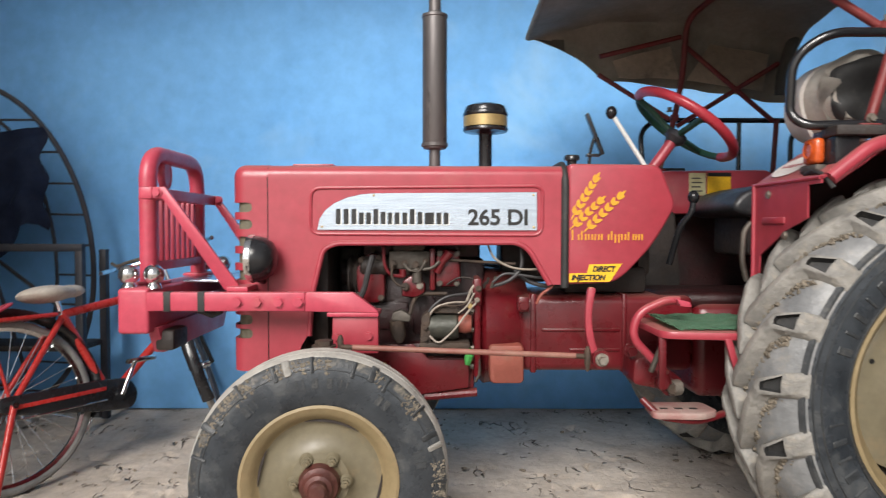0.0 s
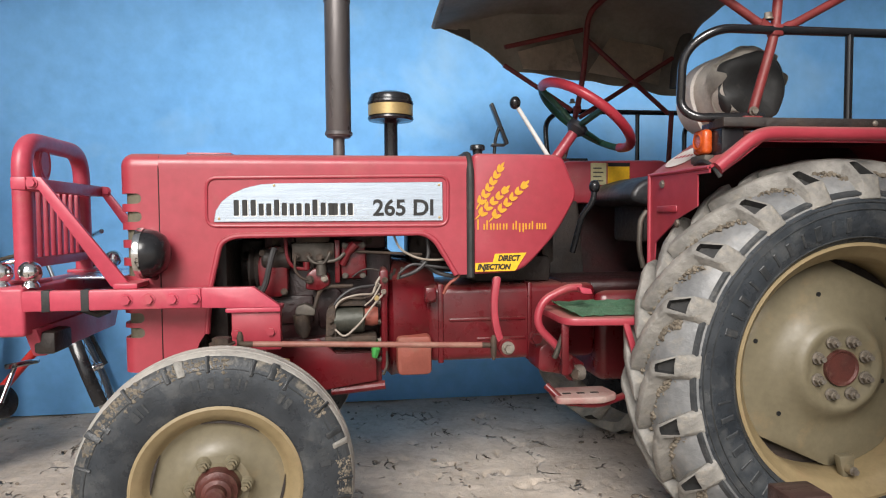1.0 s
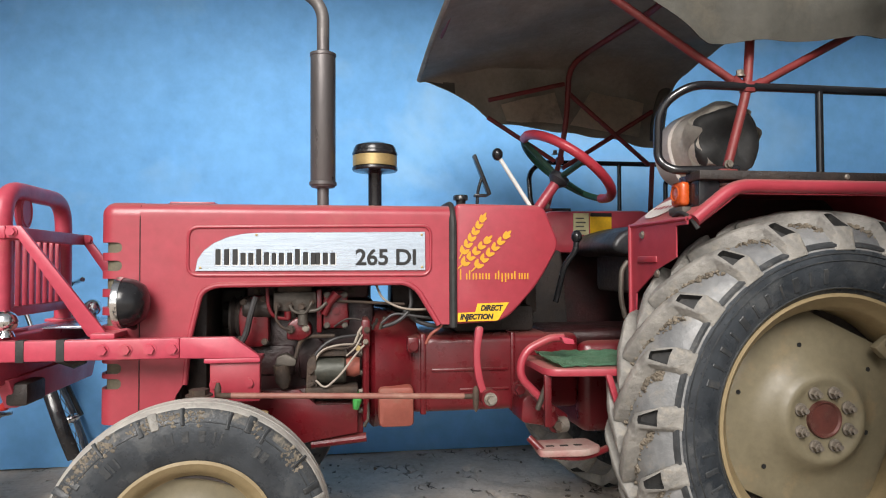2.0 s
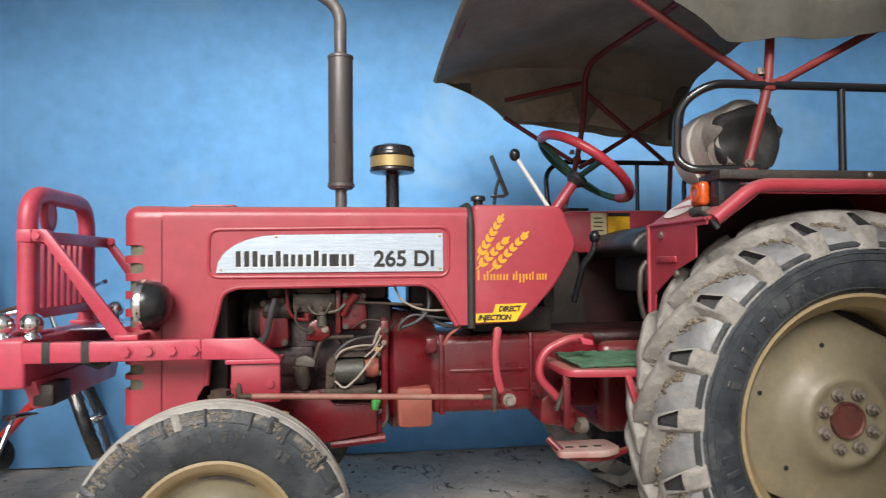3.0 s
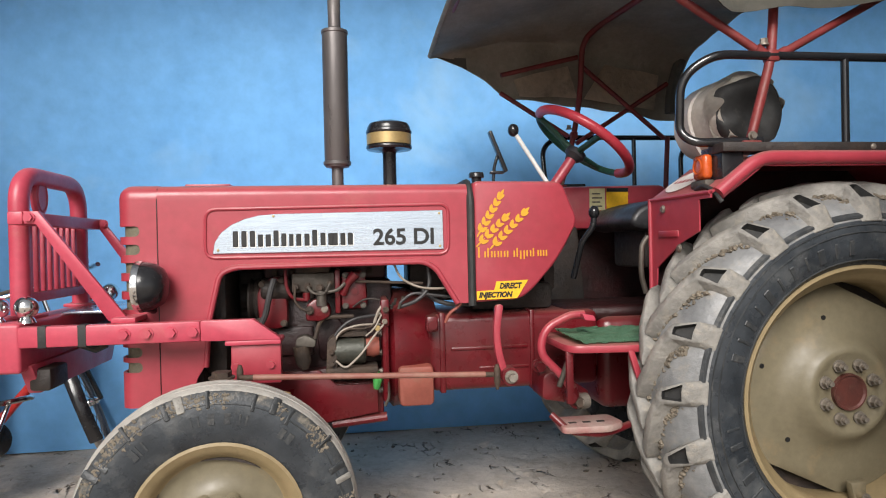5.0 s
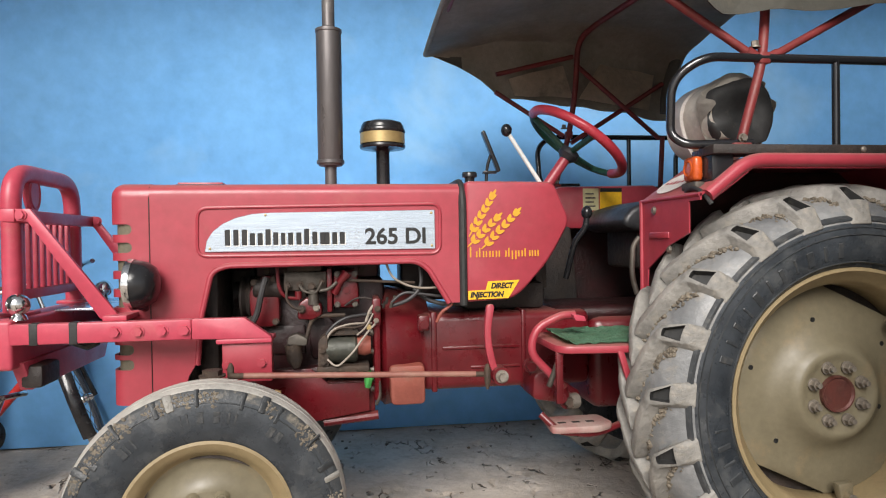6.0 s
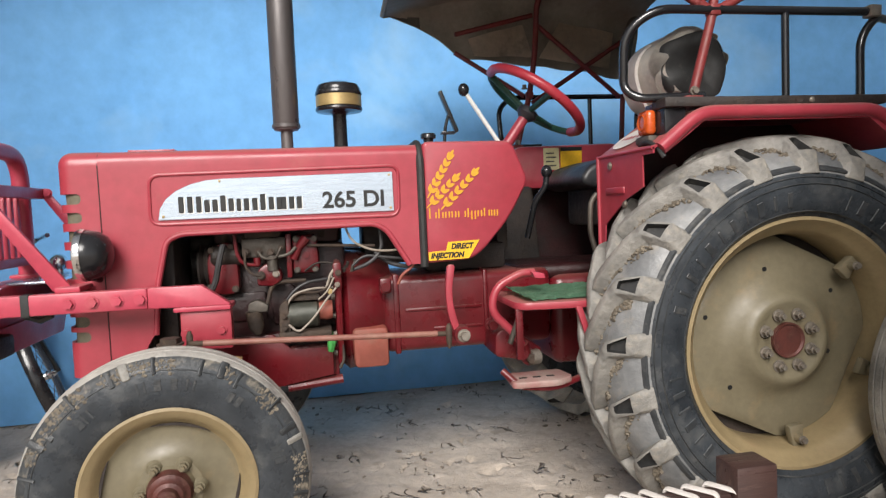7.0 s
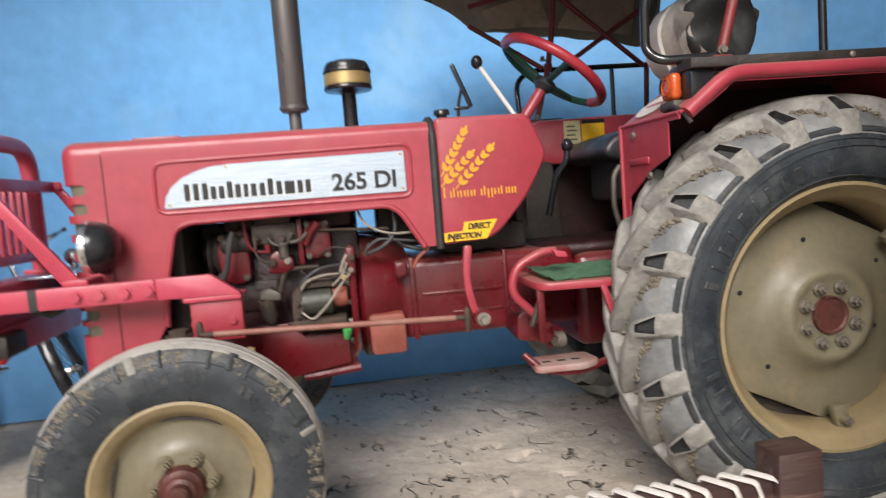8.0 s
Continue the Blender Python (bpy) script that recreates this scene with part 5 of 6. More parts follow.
    part("oil_filter_box", prism([(p.x, p.y) for p in fillet([(0.508, 0.66), (0.632, 0.66), (0.632, 0.522), (0.512, 0.522)], 0.02, closed=True)], -0.24, -0.12, 0.012), CLAY, tractor, "faded terracotta coloured box")
    part("green_rag", tube([(0.435, -0.26, 0.665), (0.437, -0.262, 0.625), (0.432, -0.26, 0.595)], [0.004, 0.016, 0.010], 8), material("green_rag", (0.05, 0.30, 0.06), None, 12, 0.8, bump=0.2), tractor)
    part("filter_pipe", tube(fillet([(0.47, -0.235, 0.65), (0.475, -0.24, 0.56), (0.46, -0.24, 0.53)], 0.02), 0.006, 8), ALU, tractor)


def nosegear():
    """Front bumper, guard, side rails and lamps."""
    bmp = part("bumper", box(-0.715, -0.612, -0.40, 0.40, 0.722, 0.872, 0.012, 3), PINK, tractor, "thick red box-section front bumper")
    part("bumper_skirt", prism([(-0.36, 0.74), (0.36, 0.74), (0.30, 0.645), (-0.30, 0.645)], -0.64, -0.60, 0.006, axis="x"), PINK, bmp)
    part("deck_plate", box(-0.66, -0.36, -0.345, 0.345, 0.792, 0.806, 0.004), RED, bmp)
    part("hanging_block", box(-0.625, -0.56, -0.33, -0.20, 0.655, 0.725, 0.012), NEAR_BLACK, bmp, "black rubber tow block")
    for s in (-1, 1):
        r = part("side_rail", box(-0.612, -0.10, s * 0.40 - 0.018, s * 0.40 + 0.018, 0.800, 0.862, 0.006), PINK, tractor, "flat red side rail with bolts")
        part("rail_rear", prism([(-0.10, 0.800), (-0.10, 0.862), (0.055, 0.862), (0.135, 0.802), (0.135, 0.795), (0.0, 0.797)], s * 0.40 - 0.016, s * 0.40 + 0.016, 0.004), PINK, r)
        part("rail_shelf", box(-0.03, 0.137, min(s * 0.30, s * 0.415), max(s * 0.30, s * 0.415), 0.782, 0.797, 0.004), PINK, r)
        part("rail_bracket", box(-0.015, 0.135, min(s * 0.36, s * 0.40), max(s * 0.36, s * 0.40), 0.66, 0.784, 0.005), RED, r)
        for x in (-0.318, -0.253, -0.184, -0.119):
            part("bolt", hexbolt((x, -0.417 if s < 0 else 0.43, 0.830), 0.0145, 0.012), PINK, r)
        for x, z in ((0.0, 0.715), (0.105, 0.718)):
            part("bolt", hexbolt((x, -0.399 if s < 0 else 0.411, z), 0.012, 0.010), RED, r)
        for x in (-0.545, -0.435):
            part("black_tape", box(x - 0.012, x + 0.012, s * 0.40 - 0.0195, s * 0.40 + 0.0195, 0.7985, 0.8635, 0.002), RUBBER, r, "black tape band")
        sy = 0.345 if s < 0 else 0.255
        dx = 0.0 if s < 0 else -0.035
        st = part("guard_strut", prism([(x + dx, z) for x, z in ((-0.622, 1.168), (-0.622, 1.205), (-0.575, 1.205), (-0.322, 0.864), (-0.382, 0.864), (-0.582, 1.165))], s * sy - 0.008, s * sy + 0.008, 0.003), PINK, tractor, "flat slanting guard strut")
        part("bolt", hexbolt((-0.600, -0.354 if s < 0 else 0.245, 1.186), 0.013, 0.011), PINK, st)
        part("rail_end_plate", box(-0.36, -0.29, min(s * 0.28, s * 0.40), max(s * 0.28, s * 0.40), 0.862, 0.878, 0.003), PINK, st)
    # tall guard of bent tube with slats
    x = -0.685
    g = part("guard_hoop", tube(fillet([(x, -0.23, 0.875), (x, -0.23, 1.333), (x, 0.23, 1.333), (x, 0.23, 0.875)], 0.11, 10), 0.030, 18), PINK, tractor, "bent red tube guard before the bonnet")
    part("guard_bar", box(x + 0.026, x + 0.07, -0.36, 0.262, 1.165, 1.205, 0.005), PINK, g)
    part("guard_bar", box(x - 0.012, x + 0.022, -0.235, 0.235, 0.918, 0.950, 0.005), PINK, g)
    for k in range(8):
        y = -0.175 + 0.050 * k
        part("slat", box(x - 0.006, x + 0.010, y - 0.010, y + 0.010, 0.945, 1.178, 0.003), PINK, g)
    b = lathe([(0.0, -0.010), (0.060, -0.010), (0.065, 0.0), (0.060, 0.010), (0.0, 0.010)], (0, 0, 0), "x", 32)
    b = lathe([(0.044, 0.009), (0.049, 0.0135), (0.054, 0.009)], (0, 0, 0), "x", 32, bm=b, closed=True)
    b.transform(Matrix.Translation((x, -0.09, 1.268)) @ Matrix.Diagonal((1, 0.72, 1, 1)))
    part("emblem", b, PINK, g, "oval pressed emblem, plain")
    part("emblem_post", rod((x, -0.09, 1.19), (x, -0.09, 1.31), 0.008, 8), PINK, g)
    for s in (-1, 1):
        part("guard_foot", box(x - 0.045, x + 0.06, s * 0.23 - 0.05, s * 0.23 + 0.05, 0.871, 0.883, 0.003), PINK, g)
        for xx, yy in ((-0.700, s * 0.345), (-0.617, s * 0.345)):
            l = part("chrome_lamp", ball((xx, yy, 0.915), 0.034, (1, 1, 1), 24), CHROME, tractor, "small round chrome marker lamp")
            part("lamp_stem", tube([(xx, yy, 0.868), (xx, yy, 0.880), (xx, yy, 0.890)], [0.026, 0.022, 0.012], 14), CHROME, l)
    part("shelf_strip", box(-0.62, -0.36, -0.10, 0.345, 0.868, 0.876, 0.002), STEEL, bmp, "bare metal strip")
    part("lock_hook", tube([(-0.49, -0.3, 0.795), (-0.44, -0.3, 0.775), (-0.41, -0.3, 0.79)], 0.014, 8), RUBBER, bmp)
    part("stay_wire", tube(fillet([(-0.69, -0.24, 0.965), (-0.78, -0.20, 0.945), (-0.86, -0.1, 0.925), (-0.93, 0.0, 0.93)], 0.05), 0.006, 8), ALU, g)


def fenders():
    for s in (-1, 1):
        def ys(a, b):
            return (min(s * a, s * b), max(s * a, s * b))
        y0, y1 = ys(0.40, 0.775)
        # bent sheet: front plate, slope, flat top, rear slope
        line = [(1.352, 1.192), (1.352, 1.208), (1.500, 1.312), (2.085, 1.312), (2.22, 1.20)]
        sheet = line + [(x + dx, z - dz) for (x, z), (dx, dz) in zip(line[::-1], ((-0.006, 0.006), (0, 0.007), (0.002, 0.007), (0.006, 0.004), (0.006, 0)))]
        f = part("fender", prism(sheet, y0, y1, 0.0), RED, tractor, "red sheet-metal mudguard with rolled edge")
        plate = [(s * 0.40, 1.203), (s * 0.40, 0.90), (s * 0.440, 0.90), (s * 0.448, 0.985), (s * 0.60, 1.065), (s * 0.712, 1.10), (s * 0.712, 1.203)]
        part("front_plate", prism(plate, 1.3525, 1.3575, 0.0, axis="x"), RED, f)
        inner = [(1.352, 0.75), (1.352, 1.205), (1.50, 1.31), (2.085, 1.31), (2.22, 1.20), (2.22, 0.95), (1.9, 0.86)]
        # near-black copy of the red sheet: shade inside the guard put into colour
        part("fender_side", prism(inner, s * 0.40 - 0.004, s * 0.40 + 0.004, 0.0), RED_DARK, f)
        edge = fillet([(1.375, s * 0.775, 1.205), (1.500, s * 0.775, 1.304), (2.085, s * 0.775, 1.304), (2.20, s * 0.775, 1.208)], 0.05)
        part("rolled_edge", tube(edge, 0.020, 12), RED, f)
        part("edge_flange", prism([(1.385, 1.185), (1.385, 1.20), (1.505, 1.295), (2.08, 1.295), (2.17, 1.225), (2.155, 1.205), (2.06, 1.280), (1.515, 1.280)], s * 0.772 - 0.003, s * 0.772 + 0.003, 0.0), RED, f)
        part("front_rib", tube([(1.350, s * 0.41, 0.87), (1.350, s * 0.41, 1.21)], 0.007, 8), RED, f)
        part("front_rib", tube([(1.352, s * 0.40, 1.208), (1.352, s * 0.775, 1.208)], 0.006, 8), RED, f)
        for y, z in ((0.50, 1.175), (0.60, 1.05)):
            part("bolt", hexbolt((1.351, s * y, z), 0.010, 0.007, "x"), BOLT, f)
        part("front_boss", box(1.346, 1.352, min(s * 0.47, s * 0.60), max(s * 0.47, s * 0.60), 1.085, 1.105, 0.003), RED, f)
        # direction lamp in a bracket
        part("lamp_box", box(1.408, 1.475, min(s * 0.63, s * 0.745), max(s * 0.63, s * 0.745), 1.235, 1.345, 0.004), BLACK, f)
        part("direction_lamp", box(1.378, 1.409, min(s * 0.632, s * 0.70), max(s * 0.632, s * 0.70), 1.252, 1.325, 0.012, 3), AMBER, f, "amber direction lamp")
        part("lamp_lens_ring", lathe([(0.018, -0.002), (0.022, -0.005), (0.026, -0.002)], (1.3785, s * 0.666, 1.290), "x", 20, closed=True), AMBER, f)
        part("lamp_socket", box(1.372, 1.405, min(s * 0.632, s * 0.715), max(s * 0.632, s * 0.715), 1.226, 1.249, 0.006), ALU, f)
        part("hook_strap", tube(fillet([(1.375, s * 0.66, 1.222), (1.365, s * 0.72, 1.232), (1.372, s * 0.765, 1.21), (1.385, s * 0.778, 1.18)], 0.03), 0.007, 8), RUBBER, f)
        # oval sticker on the sloping sheet
        n = Vector((-0.57, 0, 0.82)).normalized()
        b = bmesh.new()
        c = Vector((1.425, s * 0.50, 1.2612)) + n * 0.0012
        d1, d2 = Vector((0.82, 0, 0.57)).normalized(), Vector((0, 1, 0))
        lo = [b.verts.new(c + d1 * 0.058 * math.cos(t) + d2 * 0.085 * math.sin(t)) for t in (2 * math.pi * k / 28 for k in range(28))]
        hi = [b.verts.new(v.co + n * 0.0012) for v in lo]
        b.faces.new(hi)
        for k in range(28):
            b.faces.new((lo[k], hi[k], hi[(k + 1) % 28], lo[(k + 1) % 28]))
        part("oval_sticker", b, WHITE, f, "worn white oval sticker")
        b = bmesh.new()
        for k in range(5):
            q = c + n * 0.0022 + d2 * (-0.05 + 0.025 * k)
            bmesh.ops.create_cube(b, size=1, matrix=Matrix.Translation(q) @ Matrix.Rotation(math.atan2(0.57, 0.82) * -1, 4, "Y") @ Matrix.Diagonal((0.018 - 0.004 * abs(k - 2), 0.012, 0.001, 1)))
        part("sticker_bars", b, WHEELRED, f)
        # board and black railing on top
        part("board", box(1.40, 2.13, min(s * 0.685, s * 0.765), max(s * 0.685, s * 0.765), 1.3225, 1.350, 0.004), NEAR_BLACK, f, "dark plank along the mudguard")
        part("board_screw", ball((1.87, s * 0.766, 1.336), 0.009, (1, 0.5, 1), 12), BOLT, f)
        yr = s * 0.725
        rail = part("side_railing", tube(fillet([(1.545, yr, 1.358), (1.35, s * 0.70, 1.356), (1.320, s * 0.67, 1.39), (1.315, s * 0.69, 1.545), (1.395, yr, 1.606), (2.115, yr, 1.606)], [0, 0.05, 0.05, 0.07, 0.08, 0], 8), 0.0130, 14), RAIL_BLACK, tractor, "black bent-tube seat railing")
        part("railing_post", rod((1.815, yr, 1.345), (1.815, yr, 1.606), 0.0112), RAIL_BLACK, rail)
        part("railing_hoop", tube(fillet([(2.072, yr, 1.345), (2.072, yr, 1.525), (2.125, yr, 1.59), (2.36, s * 0.60, 1.605)], 0.06), 0.0125), RAIL_BLACK, rail)
        part("railing_clamp", box(2.095, 2.135, yr - 0.018, yr + 0.018, 1.588, 1.624, 0.005), BOLT, rail)


def canopy_frame():
    for s in (-1, 1):
        y = -0.72 if s < 0 else 0.65
        d = 0.0 if s < 0 else -0.115
        h = part("canopy_post", tube(fillet([(1.508 + d, y, 1.345), (1.582 + d, y, 1.60), (1.612 + d, y * 0.97, 1.80), (1.625 + d, y * 0.95, 2.065), (1.63 + d * 0.7, y * 0.74, 2.10), (1.63, 0.0, 2.11)], [0, 0.05, 0.1, 0.10, 0.1, 0], 8), 0.0138, 14), RUSTRED, tractor, "rusty red canopy post bent over the roof")
        part("post_foot", box(1.478 + d, 1.535 + d, y - 0.022, y + 0.022, 1.345, 1.358, 0.004), RUSTRED, h)
        part("foot_bolt", hexbolt((1.51 + d, y - 0.012, 1.372), 0.010, 0.012), BOLT, h)
        part("joint_plate", box(1.565 + d, 1.600 + d, y - 0.017, y + 0.017, 1.588, 1.622, 0.006), RUSTRED, h)
        part("joint_bolt", hexbolt((1.556 + d, y - 0.006, 1.634), 0.011, 0.02, "z"), BOLT, h)
        if s < 0:
            part("front_strut", rod((1.565, y, 1.605), (1.12, -0.66, 1.92), 0.0122), RUSTRED, h)
            part("rear_strut", rod((1.60, y, 1.605), (1.97, -0.69, 1.80), 0.0122), RUSTRED, h)
            part("strut_clamp", rod((1.535, y, 1.628), (1.565, y, 1.606), 0.0155), RUSTRED, h)
            part("strut_clamp", rod((1.60, y, 1.605), (1.632, y + 0.003, 1.622), 0.0155), RUSTRED, h)
        else:
            part("front_strut", rod((1.44, 0.65, 1.60), (1.10, 0.665, 1.815), 0.0115), RUSTRED, h)
            part("rear_strut", rod((1.48, 0.65, 1.565), (1.97, 0.66, 1.870), 0.0115), RUSTRED, h)
            part("cross_strut", rod((1.50, 0.64, 1.955), (1.945, 0.65, 1.590), 0.0115), RUSTRED, h)
            part("rear_stay", rod((1.952, 0.66, 1.32), (1.968, 0.66, 1.60), 0.0125), RUSTRED, h)
            part("roof_stay", rod((1.49, 0.64, 1.99), (1.10, 0.64, 1.895), 0.0115), RUSTRED, h)
    # roof rim and ribs
    for x, z in ((0.80, 2.050), (2.05, 2.105)):
        part("roof_bow", tube(fillet([(x, -0.66, z - 0.02), (x, -0.45, z), (x, 0, z + 0.005), (x, 0.45, z), (x, 0.66, z - 0.02)], 0.15), 0.013), RUSTRED, tractor)


def canopy():
    """Tarpaulin roof with hanging side flaps, slack and creased."""
    b = bmesh.new()
    xs = [0.765 + 1.31 * i / 44 for i in range(45)]
    rows = []
    for x in xs:
        t = (x - 0.765) / 1.31
        row = []
        roof = 2.0 + 0.105 * math.sin(min(1.0, t / 0.57) * math.pi / 2) - 0.085 * max(0.0, (t - 0.57) / 0.43)
        corner = 0.075 * min(1.0, max(0.0, (t - 0.35) / 0.4))
        for j in range(41):
            v = -1 + 2 * j / 40
            y = v * (0.70 if v > 0 else 0.755)
            z = roof + 0.03 * (1 - v * v) - corner * abs(v) ** 7 + 0.012 * math.sin(x * 9 + j * 0.3) * (1 - v * v)
            row.append((x, y, z))

        def flap(s):
            # the flap is cut back towards the front corner
            if s > 0:
                low = roof - (roof - 1.81) * min(1.0, max(0.0, (x - 0.80) / 0.35)) if x < 1.15 else 1.81 - 0.11 * (x - 1.15) - 0.03 * max(0, x - 1.6)
            else:
                low = roof - (roof - 1.722) * min(1.0, max(0.0, (x - 0.98) / 0.425)) if x < 1.405 else 1.722 + 0.09 * (x - 1.405)
            low -= 0.012
            out = []
            for k in range(1, 9):
                q = k / 8
                wob = 0.022 * q * noise.noise(Vector((x * 5.0, s * 3.0, q * 2.0))) + 0.016 * q * math.sin(x * 23 + s)
                out.append((x, s * ((0.70 if s > 0 else 0.755) + 0.03 * math.sin(q * 2.6)) + wob, roof - corner + (low - roof + corner) * q))
            return out
        row = flap(-1)[::-1] + row + flap(1)
        rows.append([b.verts.new(p) for p in row])
    for i in range(len(rows) - 1):
        for j in range(len(rows[0]) - 1):
            b.faces.new((rows[i][j], rows[i + 1][j], rows[i + 1][j + 1], rows[i][j + 1]))
    rough_up(b, 0.010, 7.0, 2.0)
    bmesh.ops.recalc_face_normals(b, faces=b.faces)
    bmesh.ops.solidify(b, geom=b.faces[:], thickness=0.004)
    me = finish(b, "canopy", [CANVAS, UNDER_CANVAS], 60)
    # faces turned down or inward get the paler copy, light painted in
    for f in me.polygons:
        if (f.normal.z < -0.3 and f.center.y > -0.75) or (f.center.y > 0.6 and f.normal.y < 0 and f.center.x > 0.95):
            f.material_index = 1
    c = part("canopy", me, None, tractor, "slack olive-grey tarpaulin canopy with side flaps", smooth=60)
    part("front_hem", tube([(0.762, (0.70 if v > 0 else 0.755) * v, 2.000 + 0.03 * (1 - v * v)) for v in [-1 + 2 * k / 24 for k in range(25)]], 0.013, 8), HEM, c, "pale beige front hem")
    part("rolled_canvas", tube(fillet([(1.985, 0.66, 1.72), (1.985, 0.655, 1.80), (2.01, 0.66, 1.90), (2.05, 0.66, 2.0)], 0.05), 0.028, 10), CANVAS, c, "dark rolled corner of the flap")
    # faded patches sewn on the far flap, creased
    tan = material("tan_canvas_patch", (0.68, 0.56, 0.42), (0.40, 0.33, 0.25), 3.5, 0.85, dirt=(0.10, 0.09, 0.075), dirt_scale=4, dirt_amount=0.35, bump=0.4, bump_scale=30)
    for tl, tr, br, bl in (((1.643, 1.965), (1.93, 1.915), (1.90, 1.735), (1.53, 1.790)), ((1.17, 1.885), (1.45, 1.955), (1.50, 1.795), (1.20, 1.800))):
        patch = bmesh.new()
        g = []
        for i in range(13):
            u = i / 12
            col = []
            for k in range(7):
                v = k / 6
                x = (tl[0] * (1 - u) + tr[0] * u) * (1 - v) + (bl[0] * (1 - u) + br[0] * u) * v
                z = (tl[1] * (1 - u) + tr[1] * u) * (1 - v) + (bl[1] * (1 - u) + br[1] * u) * v
                col.append(patch.verts.new((x, 0.668 + 0.010 * noise.noise(Vector((x * 11, z * 4, 5.0))), z + 0.006 * noise.noise(Vector((x * 9, 0, k * 0.5))))))
            g.append(col)
        for i in range(12):
            for k in range(6):
                patch.faces.new((g[i][k], g[i + 1][k], g[i + 1][k + 1], g[i][k + 1]))
        bmesh.ops.solidify(patch, geom=patch.faces[:], thickness=0.003)
        part("canvas_patch", patch, tan, c, "faded tan canvas patch", smooth=60)


def cabin():
    # foot platform, step, clutch pedal
    p = part("platform", prism([(p.x, p.y) for p in fillet([(1.000, -0.575), (1.000, -0.26), (1.40, -0.26), (1.40, -0.60), (1.19, -0.60)], [0.05, 0.01, 0, 0, 0.01], closed=True)], 0.738, 0.762, 0.006, axis="z"), RED, tractor, "red footplate")
    # darker red puts the footplate's shade into the leg's colour
    part("platform_leg", box(1.003, 1.025, -0.55, -0.535, 0.58, 0.74, 0.003), RED_OLD, p)
    part("platform_edge", prism([(1.18, 0.745), (1.20, 0.745), (1.245, 0.60), (1.225, 0.60)], -0.60, -0.585, 0.003), RED, p)
    part("platform_stay", rod((1.04, -0.50, 0.74), (1.0, -0.48, 0.62), 0.009), ALU, p)
    bk = part("pedal_bracket", prism([(p.x, p.y) for p in fillet([(0.985, 0.545), (0.99, 0.63), (1.04, 0.645), (1.16, 0.56), (1.12, 0.52)], 0.02, closed=True)], -0.34, -0.20, 0.01), RED_OLD, tractor)
    part("pedal_pivot", rod((1.085, -0.41, 0.553), (1.085, -0.20, 0.553), 0.028, 20), RED_OLD, bk)
    part("pivot_washer", rod((1.085, -0.418, 0.553), (1.115, -0.408, 0.553), 0.026, 20), BOLT, bk)
    part("pivot_cap", rod((1.085, -0.440, 0.553), (1.085, -0.415, 0.553), 0.017, 6), CAKED, bk)
    part("bolt", hexbolt((1.06, -0.42, 0.568), 0.016, 0.016), RED_OLD, bk)
    part("bolt", hexbolt((0.985, -0.30, 0.655), 0.017, 0.04), RED_OLD, bk)
    pedal = part("clutch_pedal", tube(fillet([(1.085, -0.40, 0.545), (1.045, -0.43, 0.625), (0.952, -0.43, 0.72), (0.972, -0.43, 0.80), (1.06, -0.43, 0.840), (1.105, -0.43, 0.840)], 0.07, 8), 0.0135, 12), RED, tractor, "curved red clutch pedal")
    part("pedal_pad", prism([(p.x, p.y) for p in fillet([(1.085, 0.846), (1.125, 0.838), (1.13, 0.822), (1.095, 0.825)], 0.004, closed=True)], -0.47, -0.39, 0.004), PINK, pedal)
    part("pedal_arm", rod((1.085, -0.40, 0.545), (1.06, -0.425, 0.605), 0.017, 14), RED_OLD, pedal)
    st = part("boarding_step", tube(fillet([(0.955, -0.535, 0.548), (0.975, -0.55, 0.528), (1.0, -0.575, 0.503), (1.11, -0.575, 0.489), (1.19, -0.55, 0.503), (1.32, -0.45, 0.505)], 0.05), 0.011, 12), RED_OLD, tractor, "worn red boarding step")
    part("step_tread", prism([(p.x, p.y) for p in fillet([(0.972, -0.592), (1.12, -0.602), (1.178, -0.565), (1.165, -0.47), (0.982, -0.47)], 0.02, closed=True)], 0.500, 0.522, 0.006, axis="z"), material("worn_step_metal", (0.36, 0.26, 0.23), (0.30, 0.13, 0.12), 14, 0.55, dirt=(0.28, 0.22, 0.18), dirt_scale=20, dirt_amount=0.4, bump=0.3), st)
    for k in range(3):
        part("step_slot", box(1.005 + 0.045 * k, 1.030 + 0.045 * k, -0.556, -0.542, 0.5195, 0.5235, 0.001), NEAR_BLACK, st)
    part("grab_rail", tube(fillet([(1.335, -0.40, 0.90), (1.318, -0.40, 0.96), (1.322, -0.40, 1.06), (1.345, -0.40, 1.09)], 0.03), 0.009), ALU, tractor)
    # seat, far side sheet, dashboard stickers
    seat = part("seat", prism([(p.x, p.y) for p in fillet([(1.36, 1.14), (1.40, 1.20), (1.52, 1.235), (1.80, 1.235), (1.82, 1.14), (1.42, 1.11)], 0.05, closed=True)], -0.22, 0.22, 0.03, 4), SEATBLACK, tractor, "black vinyl driver's seat")
    part("seat_base", box(1.45, 1.75, -0.15, 0.15, 0.97, 1.13, 0.02), NEAR_BLACK, seat)
    tank = part("toolbox", prism([(p.x, p.y) for p in fillet([(1.20, 1.13), (1.20, 1.25), (1.26, 1.315), (1.75, 1.32), (1.75, 1.13)], 0.05, closed=True)], 0.24, 0.40, 0.015), RED, tractor, "red side box behind the wheel")
    part("pale_label", box(1.385, 1.455, 0.234, 0.2385, 1.21, 1.305, 0.0), material("pale_label", (0.55, 0.52, 0.30), (0.45, 0.40, 0.22), 14, 0.5, bump=0.0), tank)
